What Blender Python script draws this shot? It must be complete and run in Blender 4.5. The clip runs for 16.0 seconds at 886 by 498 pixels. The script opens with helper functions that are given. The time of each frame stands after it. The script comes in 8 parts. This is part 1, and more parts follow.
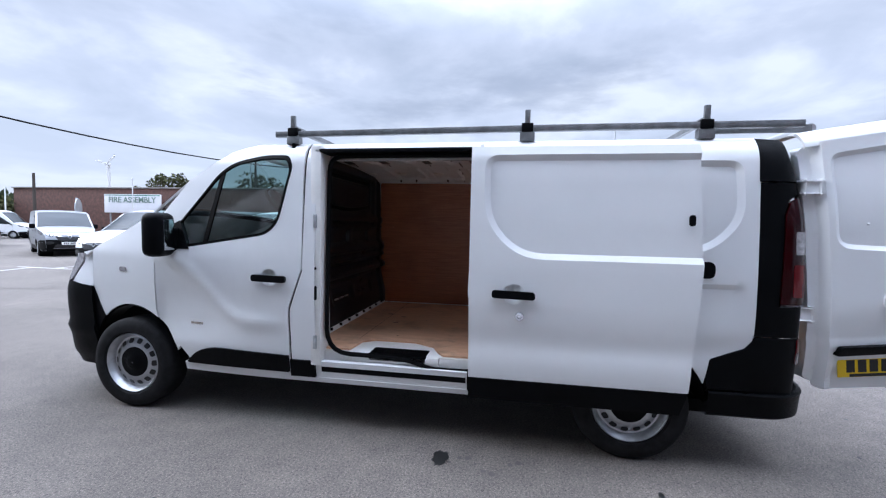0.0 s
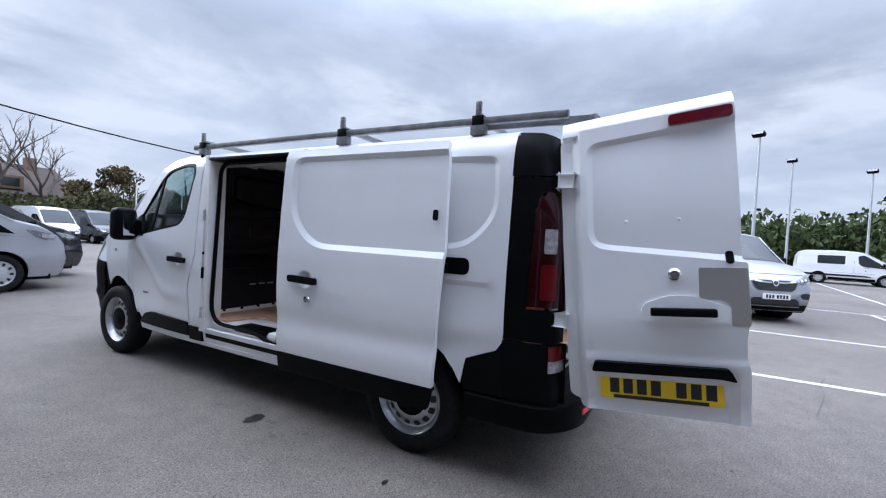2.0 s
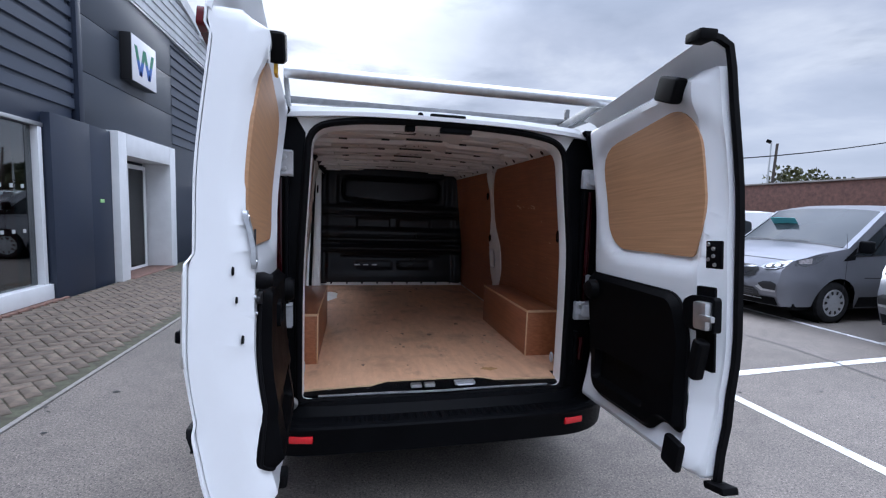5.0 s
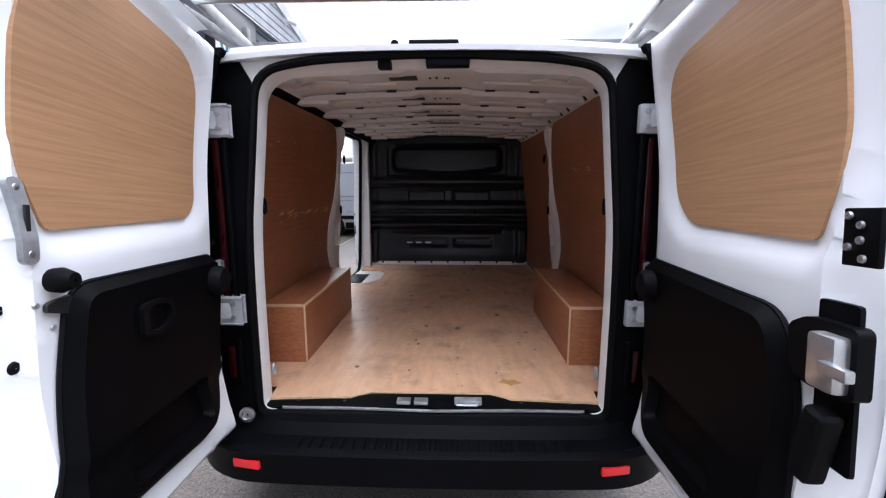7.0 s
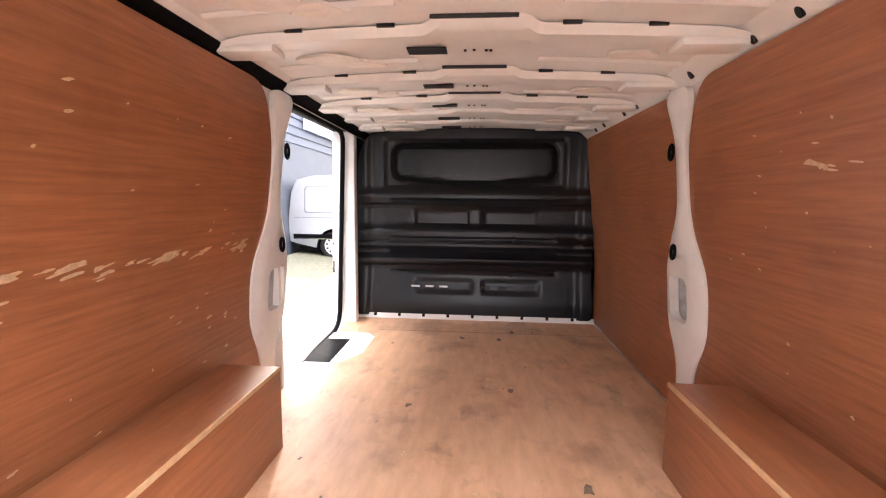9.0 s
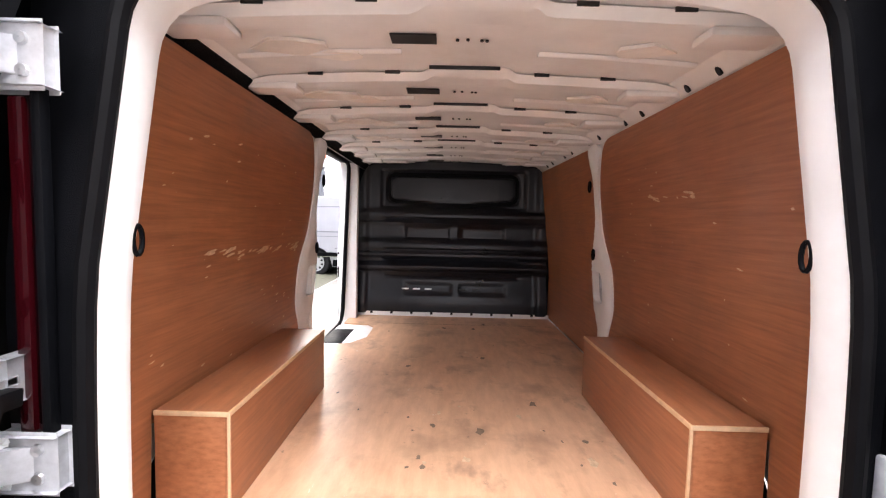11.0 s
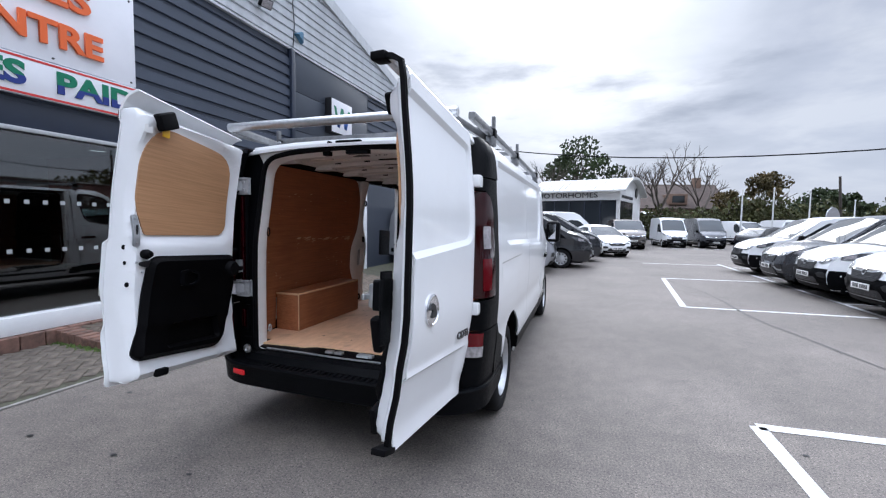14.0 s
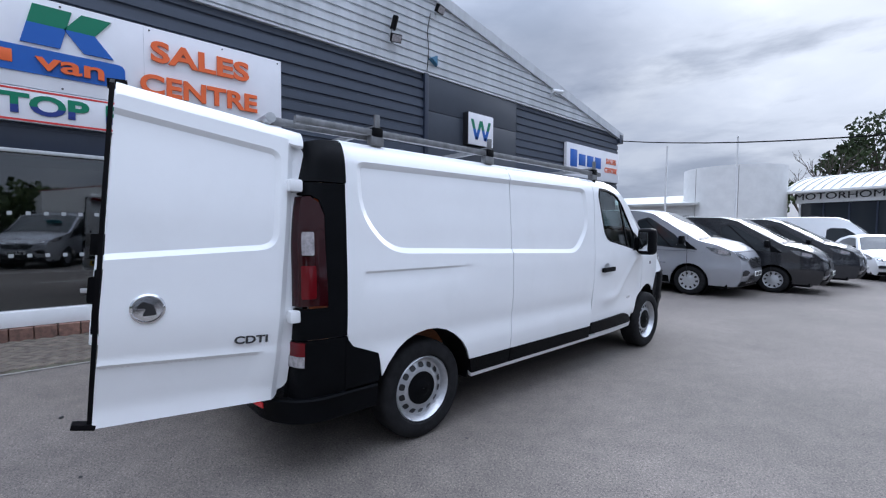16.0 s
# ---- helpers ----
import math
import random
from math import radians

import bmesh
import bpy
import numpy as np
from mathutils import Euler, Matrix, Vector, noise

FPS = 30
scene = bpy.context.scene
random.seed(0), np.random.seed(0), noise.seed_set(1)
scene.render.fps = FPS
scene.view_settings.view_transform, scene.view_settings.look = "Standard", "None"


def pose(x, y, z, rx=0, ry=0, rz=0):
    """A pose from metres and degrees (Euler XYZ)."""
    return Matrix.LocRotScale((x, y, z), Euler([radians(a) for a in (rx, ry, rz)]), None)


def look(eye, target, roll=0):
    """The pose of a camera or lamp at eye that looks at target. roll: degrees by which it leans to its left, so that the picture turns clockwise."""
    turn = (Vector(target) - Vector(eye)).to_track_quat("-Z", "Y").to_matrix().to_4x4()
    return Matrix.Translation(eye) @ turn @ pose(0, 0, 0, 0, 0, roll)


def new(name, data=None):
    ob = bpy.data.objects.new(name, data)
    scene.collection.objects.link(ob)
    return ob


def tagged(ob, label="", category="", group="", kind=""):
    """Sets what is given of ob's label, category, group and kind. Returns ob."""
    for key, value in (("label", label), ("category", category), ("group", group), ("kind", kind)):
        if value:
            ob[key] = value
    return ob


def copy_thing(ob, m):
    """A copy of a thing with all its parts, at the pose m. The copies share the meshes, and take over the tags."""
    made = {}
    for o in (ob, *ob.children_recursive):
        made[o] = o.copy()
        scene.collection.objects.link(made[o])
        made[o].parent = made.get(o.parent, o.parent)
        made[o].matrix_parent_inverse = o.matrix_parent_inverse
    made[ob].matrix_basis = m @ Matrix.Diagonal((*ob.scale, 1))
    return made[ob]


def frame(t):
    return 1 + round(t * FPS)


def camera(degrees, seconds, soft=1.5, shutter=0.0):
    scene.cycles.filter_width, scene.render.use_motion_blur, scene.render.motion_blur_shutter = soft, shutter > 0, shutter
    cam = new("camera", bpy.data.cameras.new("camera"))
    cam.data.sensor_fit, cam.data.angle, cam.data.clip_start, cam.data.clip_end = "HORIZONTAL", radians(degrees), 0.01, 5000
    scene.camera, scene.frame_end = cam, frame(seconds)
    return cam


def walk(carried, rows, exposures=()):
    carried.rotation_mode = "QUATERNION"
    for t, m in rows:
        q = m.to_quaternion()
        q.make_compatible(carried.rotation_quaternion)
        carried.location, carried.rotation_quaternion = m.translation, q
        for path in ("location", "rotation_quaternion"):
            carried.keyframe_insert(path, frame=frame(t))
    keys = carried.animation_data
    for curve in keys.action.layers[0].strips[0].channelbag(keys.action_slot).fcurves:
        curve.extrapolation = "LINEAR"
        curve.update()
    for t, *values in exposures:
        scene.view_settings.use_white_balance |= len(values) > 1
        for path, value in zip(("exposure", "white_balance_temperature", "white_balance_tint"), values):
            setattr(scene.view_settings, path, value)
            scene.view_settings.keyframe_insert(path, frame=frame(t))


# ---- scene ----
cam = camera(93.2, 16.0, 1.2)
PATH = [
    (0, (-3.517, 1.682, 1.4), (-1.548, 2.015, 1.287), 1.1),
    (0.5, (-3.527, 1.232, 1.358), (-1.576, 1.664, 1.266), 1.5),
    (1, (-3.467, 0.728, 1.358), (-1.549, 1.292, 1.298), 2.0),
    (1.5, (-3.36, 0.141, 1.338), (-1.5, 0.874, 1.277), 2.5),
    (2, (-3.065, -0.374, 1.326), (-1.299, 0.563, 1.275), 3.1),
    (2.5, (-2.736, -0.885, 1.3), (-1.109, 0.277, 1.257), 3.7),
    (3, (-2.319, -1.257, 1.314), (-0.874, 0.125, 1.258), 4.1),
    (3.2, (-2.121, -1.384, 1.347), (-0.763, 0.083, 1.29), 4.3),
    (5.3, (-0.277, -1.826, 1.439), (0.012, 0.141, 1.249), 1.5),
    (5.5, (-0.195, -1.75, 1.423), (0.033, 0.226, 1.213), 1.1),
    (6, (-0.039, -1.597, 1.454), (0.061, 0.383, 1.191), 0.42),
    (6.5, (0.083, -1.564, 1.463), (0.096, 0.413, 1.164), 0.17),
    (7, (0.091, -1.386, 1.426), (0.032, 0.589, 1.114), -0.01),
    (7.5, (0.021, -1.001, 1.411), (-0.089, 0.971, 1.091), 0.06),
    (8, (0.037, -0.643, 1.395), (-0.135, 1.327, 1.097), 0.16),
    (8.5, (0.06, -0.246, 1.408), (-0.113, 1.729, 1.144), 0.33),
    (9, (0.012, 0.125, 1.417), (-0.135, 2.106, 1.18), 0.63),
    (9.2, (0.002, 0.195, 1.421), (-0.138, 2.178, 1.187), 0.75),
    (11.3, (-0.036, -0.815, 1.381), (-0.063, 1.18, 1.259), 1.05),
    (11.5, (0.062, -0.984, 1.452), (-0.08, 1.003, 1.269), -0.07),
    (12, (0.185, -1.445, 1.431), (-0.031, 0.536, 1.266), 0.42),
    (12.5, (0.326, -1.852, 1.455), (0.038, 0.119, 1.279), 0.79),
    (13, (0.533, -2.13, 1.444), (0.167, -0.171, 1.275), 1.05),
    (13.5, (0.932, -2.231, 1.423), (0.464, -0.292, 1.277), 1.07),
    (14, (1.452, -2.151, 1.425), (0.814, -0.26, 1.293), 0.8),
    (14.5, (1.868, -1.879, 1.456), (1.036, -0.064, 1.342), 0.6),
    (15, (2.334, -1.602, 1.47), (1.27, 0.089, 1.368), 0.3),
    (15.5, (2.698, -1.195, 1.428), (1.396, 0.321, 1.333), 0.2),
    (15.7, (2.835, -1.033, 1.442), (1.444, 0.402, 1.351), 0.2),
    (16, (3.095, -0.778, 1.423), (1.585, 0.53, 1.327), 0.5),
]
# way inside the two unseen stretches: round the open door, and in and out of the load bay
GAPS = [
    (3.8, (-1.50, -1.70, 1.40), (-0.40, -0.03, 1.30), 4.0),
    (4.5, (-0.82, -1.90, 1.46), (-0.12, -0.03, 1.29), 2.8),
    (9.8, (0.03, 0.20, 1.43), (-0.12, 2.18, 1.20), 1.5),
    (10.5, (-0.05, -0.18, 1.41), (-0.08, 1.81, 1.24), 2.0),
]
# stops, white balance and tint as the clip's camera adapts
EXPO = [(0, 0.47, 5700, 10), (1.5, 0.36, 5700, 10), (3.2, 0.04, 5700, 10), (5.3, 0.18, 5700, 11), (6.0, 0.48, 5900, 12), (7.0, 0.80, 6200, 13), (7.5, 1.75, 6900, 14),
        (8.2, 2.45, 7000, 14), (9.2, 3.15, 7200, 15), (11.3, 2.10, 6800, 14), (12.0, 1.30, 6400, 12), (12.6, 0.70, 6300, 11), (13.3, 0.45, 6200, 10), (14.2, 0.02, 5900, 10), (16, -0.20, 5700, 10)]
walk(cam, [(t, look(eye, target, roll)) for t, eye, target, roll in sorted(PATH + GAPS)], EXPO)

# ---- world and sun ----
world = bpy.data.worlds.new("sky")
world.use_nodes = True
scene.world = world
wn, wl = world.node_tree.nodes, world.node_tree.links
wn.clear()


def wnode(kind, **kw):
    n = wn.new(kind)
    for k, v in kw.items():
        n.inputs[k].default_value = v
    return n


SUN_ELEV, SUN_AZ = 28, -4      # degrees; azimuth from +y towards +x
out = wn.new("ShaderNodeOutputWorld")
bg = wn.new("ShaderNodeBackground")
sky = wn.new("ShaderNodeTexSky")
sky.sky_type, sky.sun_disc = "NISHITA", False
sky.sun_elevation, sky.sun_rotation = radians(SUN_ELEV), radians(SUN_AZ)
sky.dust_density, sky.ozone_density = 2.0, 2.0
tc = wn.new("ShaderNodeTexCoord")
sep = wn.new("ShaderNodeSeparateXYZ")
wl.new(tc.outputs["Generated"], sep.inputs[0])
zz = wn.new("ShaderNodeMath"); zz.operation = "MAXIMUM"; zz.inputs[1].default_value = 0.0
wl.new(sep.outputs[2], zz.inputs[0])
za = wn.new("ShaderNodeMath"); za.operation = "ADD"; za.inputs[1].default_value = 0.16
wl.new(zz.outputs[0], za.inputs[0])
dx = wn.new("ShaderNodeMath"); dx.operation = "DIVIDE"
dy = wn.new("ShaderNodeMath"); dy.operation = "DIVIDE"
for d, k in ((dx, 0), (dy, 1)):
    wl.new(sep.outputs[k], d.inputs[0]); wl.new(za.outputs[0], d.inputs[1])
flat = wn.new("ShaderNodeCombineXYZ")
wl.new(dx.outputs[0], flat.inputs[0]); wl.new(dy.outputs[0], flat.inputs[1])
n1 = wn.new("ShaderNodeTexNoise")
n1.inputs["Scale"].default_value, n1.inputs["Detail"].default_value, n1.inputs["Roughness"].default_value = 1.25, 8, 0.54
n1.inputs["Distortion"].default_value = 0.25
wl.new(flat.outputs[0], n1.inputs["Vector"])
ramp = wn.new("ShaderNodeValToRGB")
ramp.color_ramp.elements[0].position, ramp.color_ramp.elements[0].color = 0.36, (0.53, 0.57, 0.66, 1)
ramp.color_ramp.elements[1].position, ramp.color_ramp.elements[1].color = 0.63, (0.90, 0.91, 0.95, 1)
e = ramp.color_ramp.elements.new(0.5); e.color = (0.66, 0.69, 0.78, 1)
wl.new(n1.outputs[0], ramp.inputs[0])
haze = wn.new("ShaderNodeMixRGB")
hz = wn.new("ShaderNodeMapRange")
hz.inputs["From Min"].default_value, hz.inputs["From Max"].default_value = 0.0, 0.35
hz.inputs["To Min"].default_value, hz.inputs["To Max"].default_value = 0.75, 0.0
wl.new(sep.outputs[2], hz.inputs[0])
wl.new(hz.outputs[0], haze.inputs[0]); wl.new(ramp.outputs[0], haze.inputs[1])
haze.inputs[2].default_value = (0.74, 0.78, 0.88, 1)
mixs = wn.new("ShaderNodeMixRGB"); mixs.inputs[0].default_value = 0.93
skys = wn.new("ShaderNodeMixRGB"); skys.blend_type = "MULTIPLY"; skys.inputs[0].default_value = 1; skys.inputs[2].default_value = (0.1, 0.1, 0.1, 1)
wl.new(sky.outputs[0], skys.inputs[1])
wl.new(skys.outputs[0], mixs.inputs[1]); wl.new(haze.outputs[0], mixs.inputs[2])
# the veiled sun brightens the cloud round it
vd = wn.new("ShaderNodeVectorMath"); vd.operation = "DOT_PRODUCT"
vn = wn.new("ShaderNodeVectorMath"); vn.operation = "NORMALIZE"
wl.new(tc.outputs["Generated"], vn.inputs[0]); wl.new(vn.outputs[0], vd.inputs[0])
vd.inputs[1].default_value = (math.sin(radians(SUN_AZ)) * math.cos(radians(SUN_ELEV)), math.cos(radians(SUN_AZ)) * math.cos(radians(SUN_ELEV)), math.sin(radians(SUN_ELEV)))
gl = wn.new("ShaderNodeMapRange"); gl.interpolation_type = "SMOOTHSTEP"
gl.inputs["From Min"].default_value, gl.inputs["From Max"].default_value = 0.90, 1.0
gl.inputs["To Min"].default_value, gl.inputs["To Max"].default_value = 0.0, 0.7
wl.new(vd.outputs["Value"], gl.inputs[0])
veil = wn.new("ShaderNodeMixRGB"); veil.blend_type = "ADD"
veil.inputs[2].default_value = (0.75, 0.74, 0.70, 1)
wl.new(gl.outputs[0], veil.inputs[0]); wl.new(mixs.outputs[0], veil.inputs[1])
# a long grey cloud bank over the horizon with torn edges
stretch = wn.new("ShaderNodeMapping")
stretch.inputs["Scale"].default_value, stretch.inputs["Location"].default_value = (2.0, 2.0, 7.5), (0.35, 0.1, 0.42)
wl.new(vn.outputs[0], stretch.inputs[0])
n2 = wn.new("ShaderNodeTexNoise")
n2.inputs["Scale"].default_value, n2.inputs["Detail"].default_value, n2.inputs["Roughness"].default_value = 1.0, 9, 0.56
wl.new(stretch.outputs[0], n2.inputs["Vector"])
torn = wn.new("ShaderNodeMapRange"); torn.interpolation_type = "SMOOTHSTEP"
for k_, v_ in (("From Min", 0.50), ("From Max", 0.66), ("To Min", 0.0), ("To Max", 0.62)):
    torn.inputs[k_].default_value = v_
wl.new(n2.outputs[0], torn.inputs[0])
band = wn.new("ShaderNodeMapRange"); band.interpolation_type = "SMOOTHSTEP"
for k_, v_ in (("From Min", 0.62), ("From Max", 0.30), ("To Min", 0.0), ("To Max", 1.0)):
    band.inputs[k_].default_value = v_
wl.new(sep.outputs[2], band.inputs[0])
both = wn.new("ShaderNodeMath"); both.operation = "MULTIPLY"
wl.new(torn.outputs[0], both.inputs[0]); wl.new(band.outputs[0], both.inputs[1])
bank = wn.new("ShaderNodeMixRGB")
bank.inputs[2].default_value = (0.37, 0.41, 0.50, 1)
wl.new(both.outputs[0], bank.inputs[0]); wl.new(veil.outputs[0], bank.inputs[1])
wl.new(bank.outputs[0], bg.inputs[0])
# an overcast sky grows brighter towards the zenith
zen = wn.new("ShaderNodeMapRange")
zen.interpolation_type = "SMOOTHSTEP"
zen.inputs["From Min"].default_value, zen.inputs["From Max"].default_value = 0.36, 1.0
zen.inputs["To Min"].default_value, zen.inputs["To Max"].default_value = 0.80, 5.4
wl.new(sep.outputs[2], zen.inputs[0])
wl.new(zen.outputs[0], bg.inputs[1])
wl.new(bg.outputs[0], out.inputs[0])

sun_data = bpy.data.lights.new("sun", "SUN")
sun_data.energy, sun_data.angle, sun_data.color = 1.5, radians(25), (1.0, 0.97, 0.93)
sun = new("sun", sun_data)
sa, se = radians(SUN_AZ), radians(SUN_ELEV)
sun.matrix_world = look((0, 0, 30), (-math.sin(sa) * math.cos(se), -math.cos(sa) * math.cos(se), 30 - math.sin(se)))

# ---- materials ----
MATS = {}


def mat(name, color, rough=0.5, metal=0.0, coat=0.0, var=0.0, scale=8.0, bump=0.0, bscale=120.0, second=None, spec=0.5, stretch=(1, 1, 1), rnd=0.0, emit=0.0, coord="Object"):
    """A principled material with colour variation at two scales, fine relief and an optional second colour in blotches."""
    m = bpy.data.materials.new(name)
    m.use_nodes = True
    nt = m.node_tree
    b = nt.nodes["Principled BSDF"]
    b.inputs["Base Color"].default_value = (*color, 1)
    b.inputs["Roughness"].default_value, b.inputs["Metallic"].default_value = rough, metal
    b.inputs["Coat Weight"].default_value, b.inputs["Specular IOR Level"].default_value = coat, spec
    b.inputs["Coat Roughness"].default_value = 0.06
    if emit:
        b.inputs["Emission Color"].default_value, b.inputs["Emission Strength"].default_value = (*color, 1), emit
    t = nt.nodes.new("ShaderNodeTexCoord")
    mp = nt.nodes.new("ShaderNodeMapping")
    mp.inputs["Scale"].default_value = stretch
    nt.links.new(t.outputs[coord], mp.inputs[0])
    if var or second:
        a = nt.nodes.new("ShaderNodeTexNoise")
        a.inputs["Scale"].default_value, a.inputs["Detail"].default_value, a.inputs["Roughness"].default_value = scale, 8, 0.62
        nt.links.new(mp.outputs[0], a.inputs["Vector"])
        r = nt.nodes.new("ShaderNodeValToRGB")
        c2 = second or color
        r.color_ramp.elements[0].position, r.color_ramp.elements[1].position = 0.35, 0.68
        r.color_ramp.elements[0].color = (*[max(0, c * (1 - var)) for c in c2], 1)
        r.color_ramp.elements[1].color = (*[min(1, c * (1 + var)) for c in color], 1)
        nt.links.new(a.outputs[0], r.inputs[0])
        last = r.outputs[0]
        if rnd:
            o = nt.nodes.new("ShaderNodeObjectInfo")
            h = nt.nodes.new("ShaderNodeHueSaturation")
            mr = nt.nodes.new("ShaderNodeMapRange")
            mr.inputs["To Min"].default_value, mr.inputs["To Max"].default_value = 1 - rnd, 1 + rnd
            nt.links.new(o.outputs["Random"], mr.inputs[0])
            nt.links.new(mr.outputs[0], h.inputs["Value"]); nt.links.new(last, h.inputs["Color"])
            last = h.outputs[0]
        nt.links.new(last, b.inputs["Base Color"])
        q = nt.nodes.new("ShaderNodeMapRange")
        q.inputs["To Min"].default_value, q.inputs["To Max"].default_value = max(0.02, rough - 0.08), min(1, rough + 0.1)
        nt.links.new(a.outputs[0], q.inputs[0]); nt.links.new(q.outputs[0], b.inputs["Roughness"])
    if bump:
        f = nt.nodes.new("ShaderNodeTexNoise")
        f.inputs["Scale"].default_value, f.inputs["Detail"].default_value = bscale, 4
        nt.links.new(mp.outputs[0], f.inputs["Vector"])
        u = nt.nodes.new("ShaderNodeBump")
        u.inputs["Strength"].default_value, u.inputs["Distance"].default_value = bump, 0.004
        nt.links.new(f.outputs[0], u.inputs["Height"]); nt.links.new(u.outputs[0], b.inputs["Normal"])
    MATS[name] = m
    return m


def glass(name, tint, rough=0.02, base=0.06):
    m = bpy.data.materials.new(name)
    m.use_nodes = True
    nt = m.node_tree
    nt.nodes.clear()
    o = nt.nodes.new("ShaderNodeOutputMaterial")
    tr = nt.nodes.new("ShaderNodeBsdfTransparent"); tr.inputs[0].default_value = (*tint, 1)
    gl = nt.nodes.new("ShaderNodeBsdfGlossy"); gl.inputs["Roughness"].default_value = rough
    lw = nt.nodes.new("ShaderNodeLayerWeight")
    pw = nt.nodes.new("ShaderNodeMath"); pw.operation = "POWER"; pw.inputs[1].default_value = 4.0
    fr = nt.nodes.new("ShaderNodeMath"); fr.operation = "MULTIPLY_ADD"; fr.inputs[1].default_value, fr.inputs[2].default_value = 0.85, base
    nt.links.new(lw.outputs["Facing"], pw.inputs[0]); nt.links.new(pw.outputs[0], fr.inputs[0])
    mx = nt.nodes.new("ShaderNodeMixShader")
    nt.links.new(fr.outputs[0], mx.inputs[0]); nt.links.new(tr.outputs[0], mx.inputs[1]); nt.links.new(gl.outputs[0], mx.inputs[2])
    nt.links.new(mx.outputs[0], o.inputs[0])
    MATS[name] = m
    return m


WHITE = mat("white_paint", (0.80, 0.81, 0.82), 0.30, coat=0.6, var=0.015, scale=3)
WHITE_IN = mat("white_inner_paint", (0.83, 0.82, 0.80), 0.42, coat=0.2, var=0.05, scale=6)
BLACK = mat("black_plastic", (0.0030, 0.0033, 0.0042), 0.42, var=0.25, scale=5, bump=0.25, bscale=600, spec=0.065)
CARD = mat("black_trim_board", (0.0018, 0.0018, 0.0022), 0.45, var=0.2, scale=10, bump=0.2, bscale=400, spec=0.05)
RUBBER = mat("black_rubber", (0.0036, 0.0036, 0.0042), 0.55, var=0.2, scale=12, spec=0.07)
TYRE = mat("tyre_rubber", (0.014, 0.014, 0.015), 0.8, var=0.35, scale=14, bump=0.4, bscale=90, spec=0.14)
STEEL = mat("silver_wheel_paint", (0.50, 0.51, 0.53), 0.35, metal=0.7, var=0.12, scale=25)
GALV = mat("galvanised_steel", (0.52, 0.54, 0.56), 0.45, metal=0.75, var=0.2, scale=20, bump=0.1, bscale=150)
ALU = mat("aluminium", (0.60, 0.61, 0.62), 0.32, metal=0.9, var=0.1, scale=30)
CHROME = mat("chrome", (0.75, 0.76, 0.78), 0.12, metal=1.0)
PLY = mat("brown_lining_plywood", (0.38, 0.146, 0.066), 0.38, coat=0.12, spec=0.5, var=0.09, scale=34, second=(0.31, 0.112, 0.048), stretch=(1, 0.12, 2.4), bump=0.10, bscale=60)
PLYD = mat("door_plywood", (0.46, 0.255, 0.130), 0.5, var=0.07, scale=48, second=(0.40, 0.215, 0.105), stretch=(0.07, 1, 2.6), bump=0.08, bscale=60)
PLYF = mat("floor_plywood", (0.68, 0.415, 0.258), 0.46, var=0.05, scale=16, second=(0.60, 0.350, 0.212), stretch=(1.3, 0.35, 1), bump=0.12, bscale=70)
SCUFF = mat("bared_pale_wood", (0.62, 0.45, 0.30), 0.7, var=0.2, scale=60)
GRIME = mat("ground_in_dirt", (0.20, 0.14, 0.10), 0.7, var=0.3, scale=30)
OCHRE = mat("ochre_stain", (0.42, 0.22, 0.07), 0.45, var=0.15, scale=30)
PATCH = mat("cream_adhesive_patch", (0.86, 0.82, 0.76), 0.6, var=0.06, scale=20)
EDGE = mat("raw_ply_edge", (0.62, 0.42, 0.25), 0.6, var=0.12, scale=40)
PLASTIC = mat("black_bulkhead_plastic", (0.0058, 0.0065, 0.0100), 0.30, var=0.25, scale=6, bump=0.10, bscale=250, spec=0.35)
RED = mat("red_lens", (0.022, 0.0012, 0.0025), 0.10, coat=0.25, var=0.1, scale=20, spec=0.3)
REDL = mat("bright_red_lens", (0.11, 0.003, 0.006), 0.10, coat=0.2, spec=0.3)
RAIL = mat("weathered_rail_steel", (0.20, 0.205, 0.21), 0.5, metal=0.6, var=0.25, scale=14, bump=0.1, bscale=150)
PAINTED_STEEL = mat("grey_white_steel", (0.50, 0.51, 0.53), 0.40, metal=0.25, var=0.15, scale=30)
BRUSHED = mat("brushed_steel_plate", (0.46, 0.44, 0.42), 0.38, metal=0.65, var=0.05, scale=40, stretch=(1, 1, 12))
# chrome with the dark reflection of its surroundings put into the colour
DCHROME = mat("darkened_chrome", (0.10, 0.105, 0.115), 0.25, metal=0.9)
CLEAR = mat("clear_lens", (0.34, 0.32, 0.33), 0.08, coat=0.8, var=0.35, scale=35)
REFL = mat("red_reflector", (0.85, 0.02, 0.03), 0.18, coat=0.5, emit=0.0)
YELLOW = mat("yellow_plate", (0.90, 0.62, 0.01), 0.35, var=0.03)
PLATE_W = mat("white_plate", (0.80, 0.80, 0.78), 0.35)
INK = mat("black_ink", (0.012, 0.012, 0.014), 0.45)
YTAG = mat("yellow_tag", (0.75, 0.42, 0.02), 0.5)
GLASS = glass("window_glass", (0.58, 0.70, 0.69))
DARKGLASS = glass("dark_glass", (0.16, 0.18, 0.19))


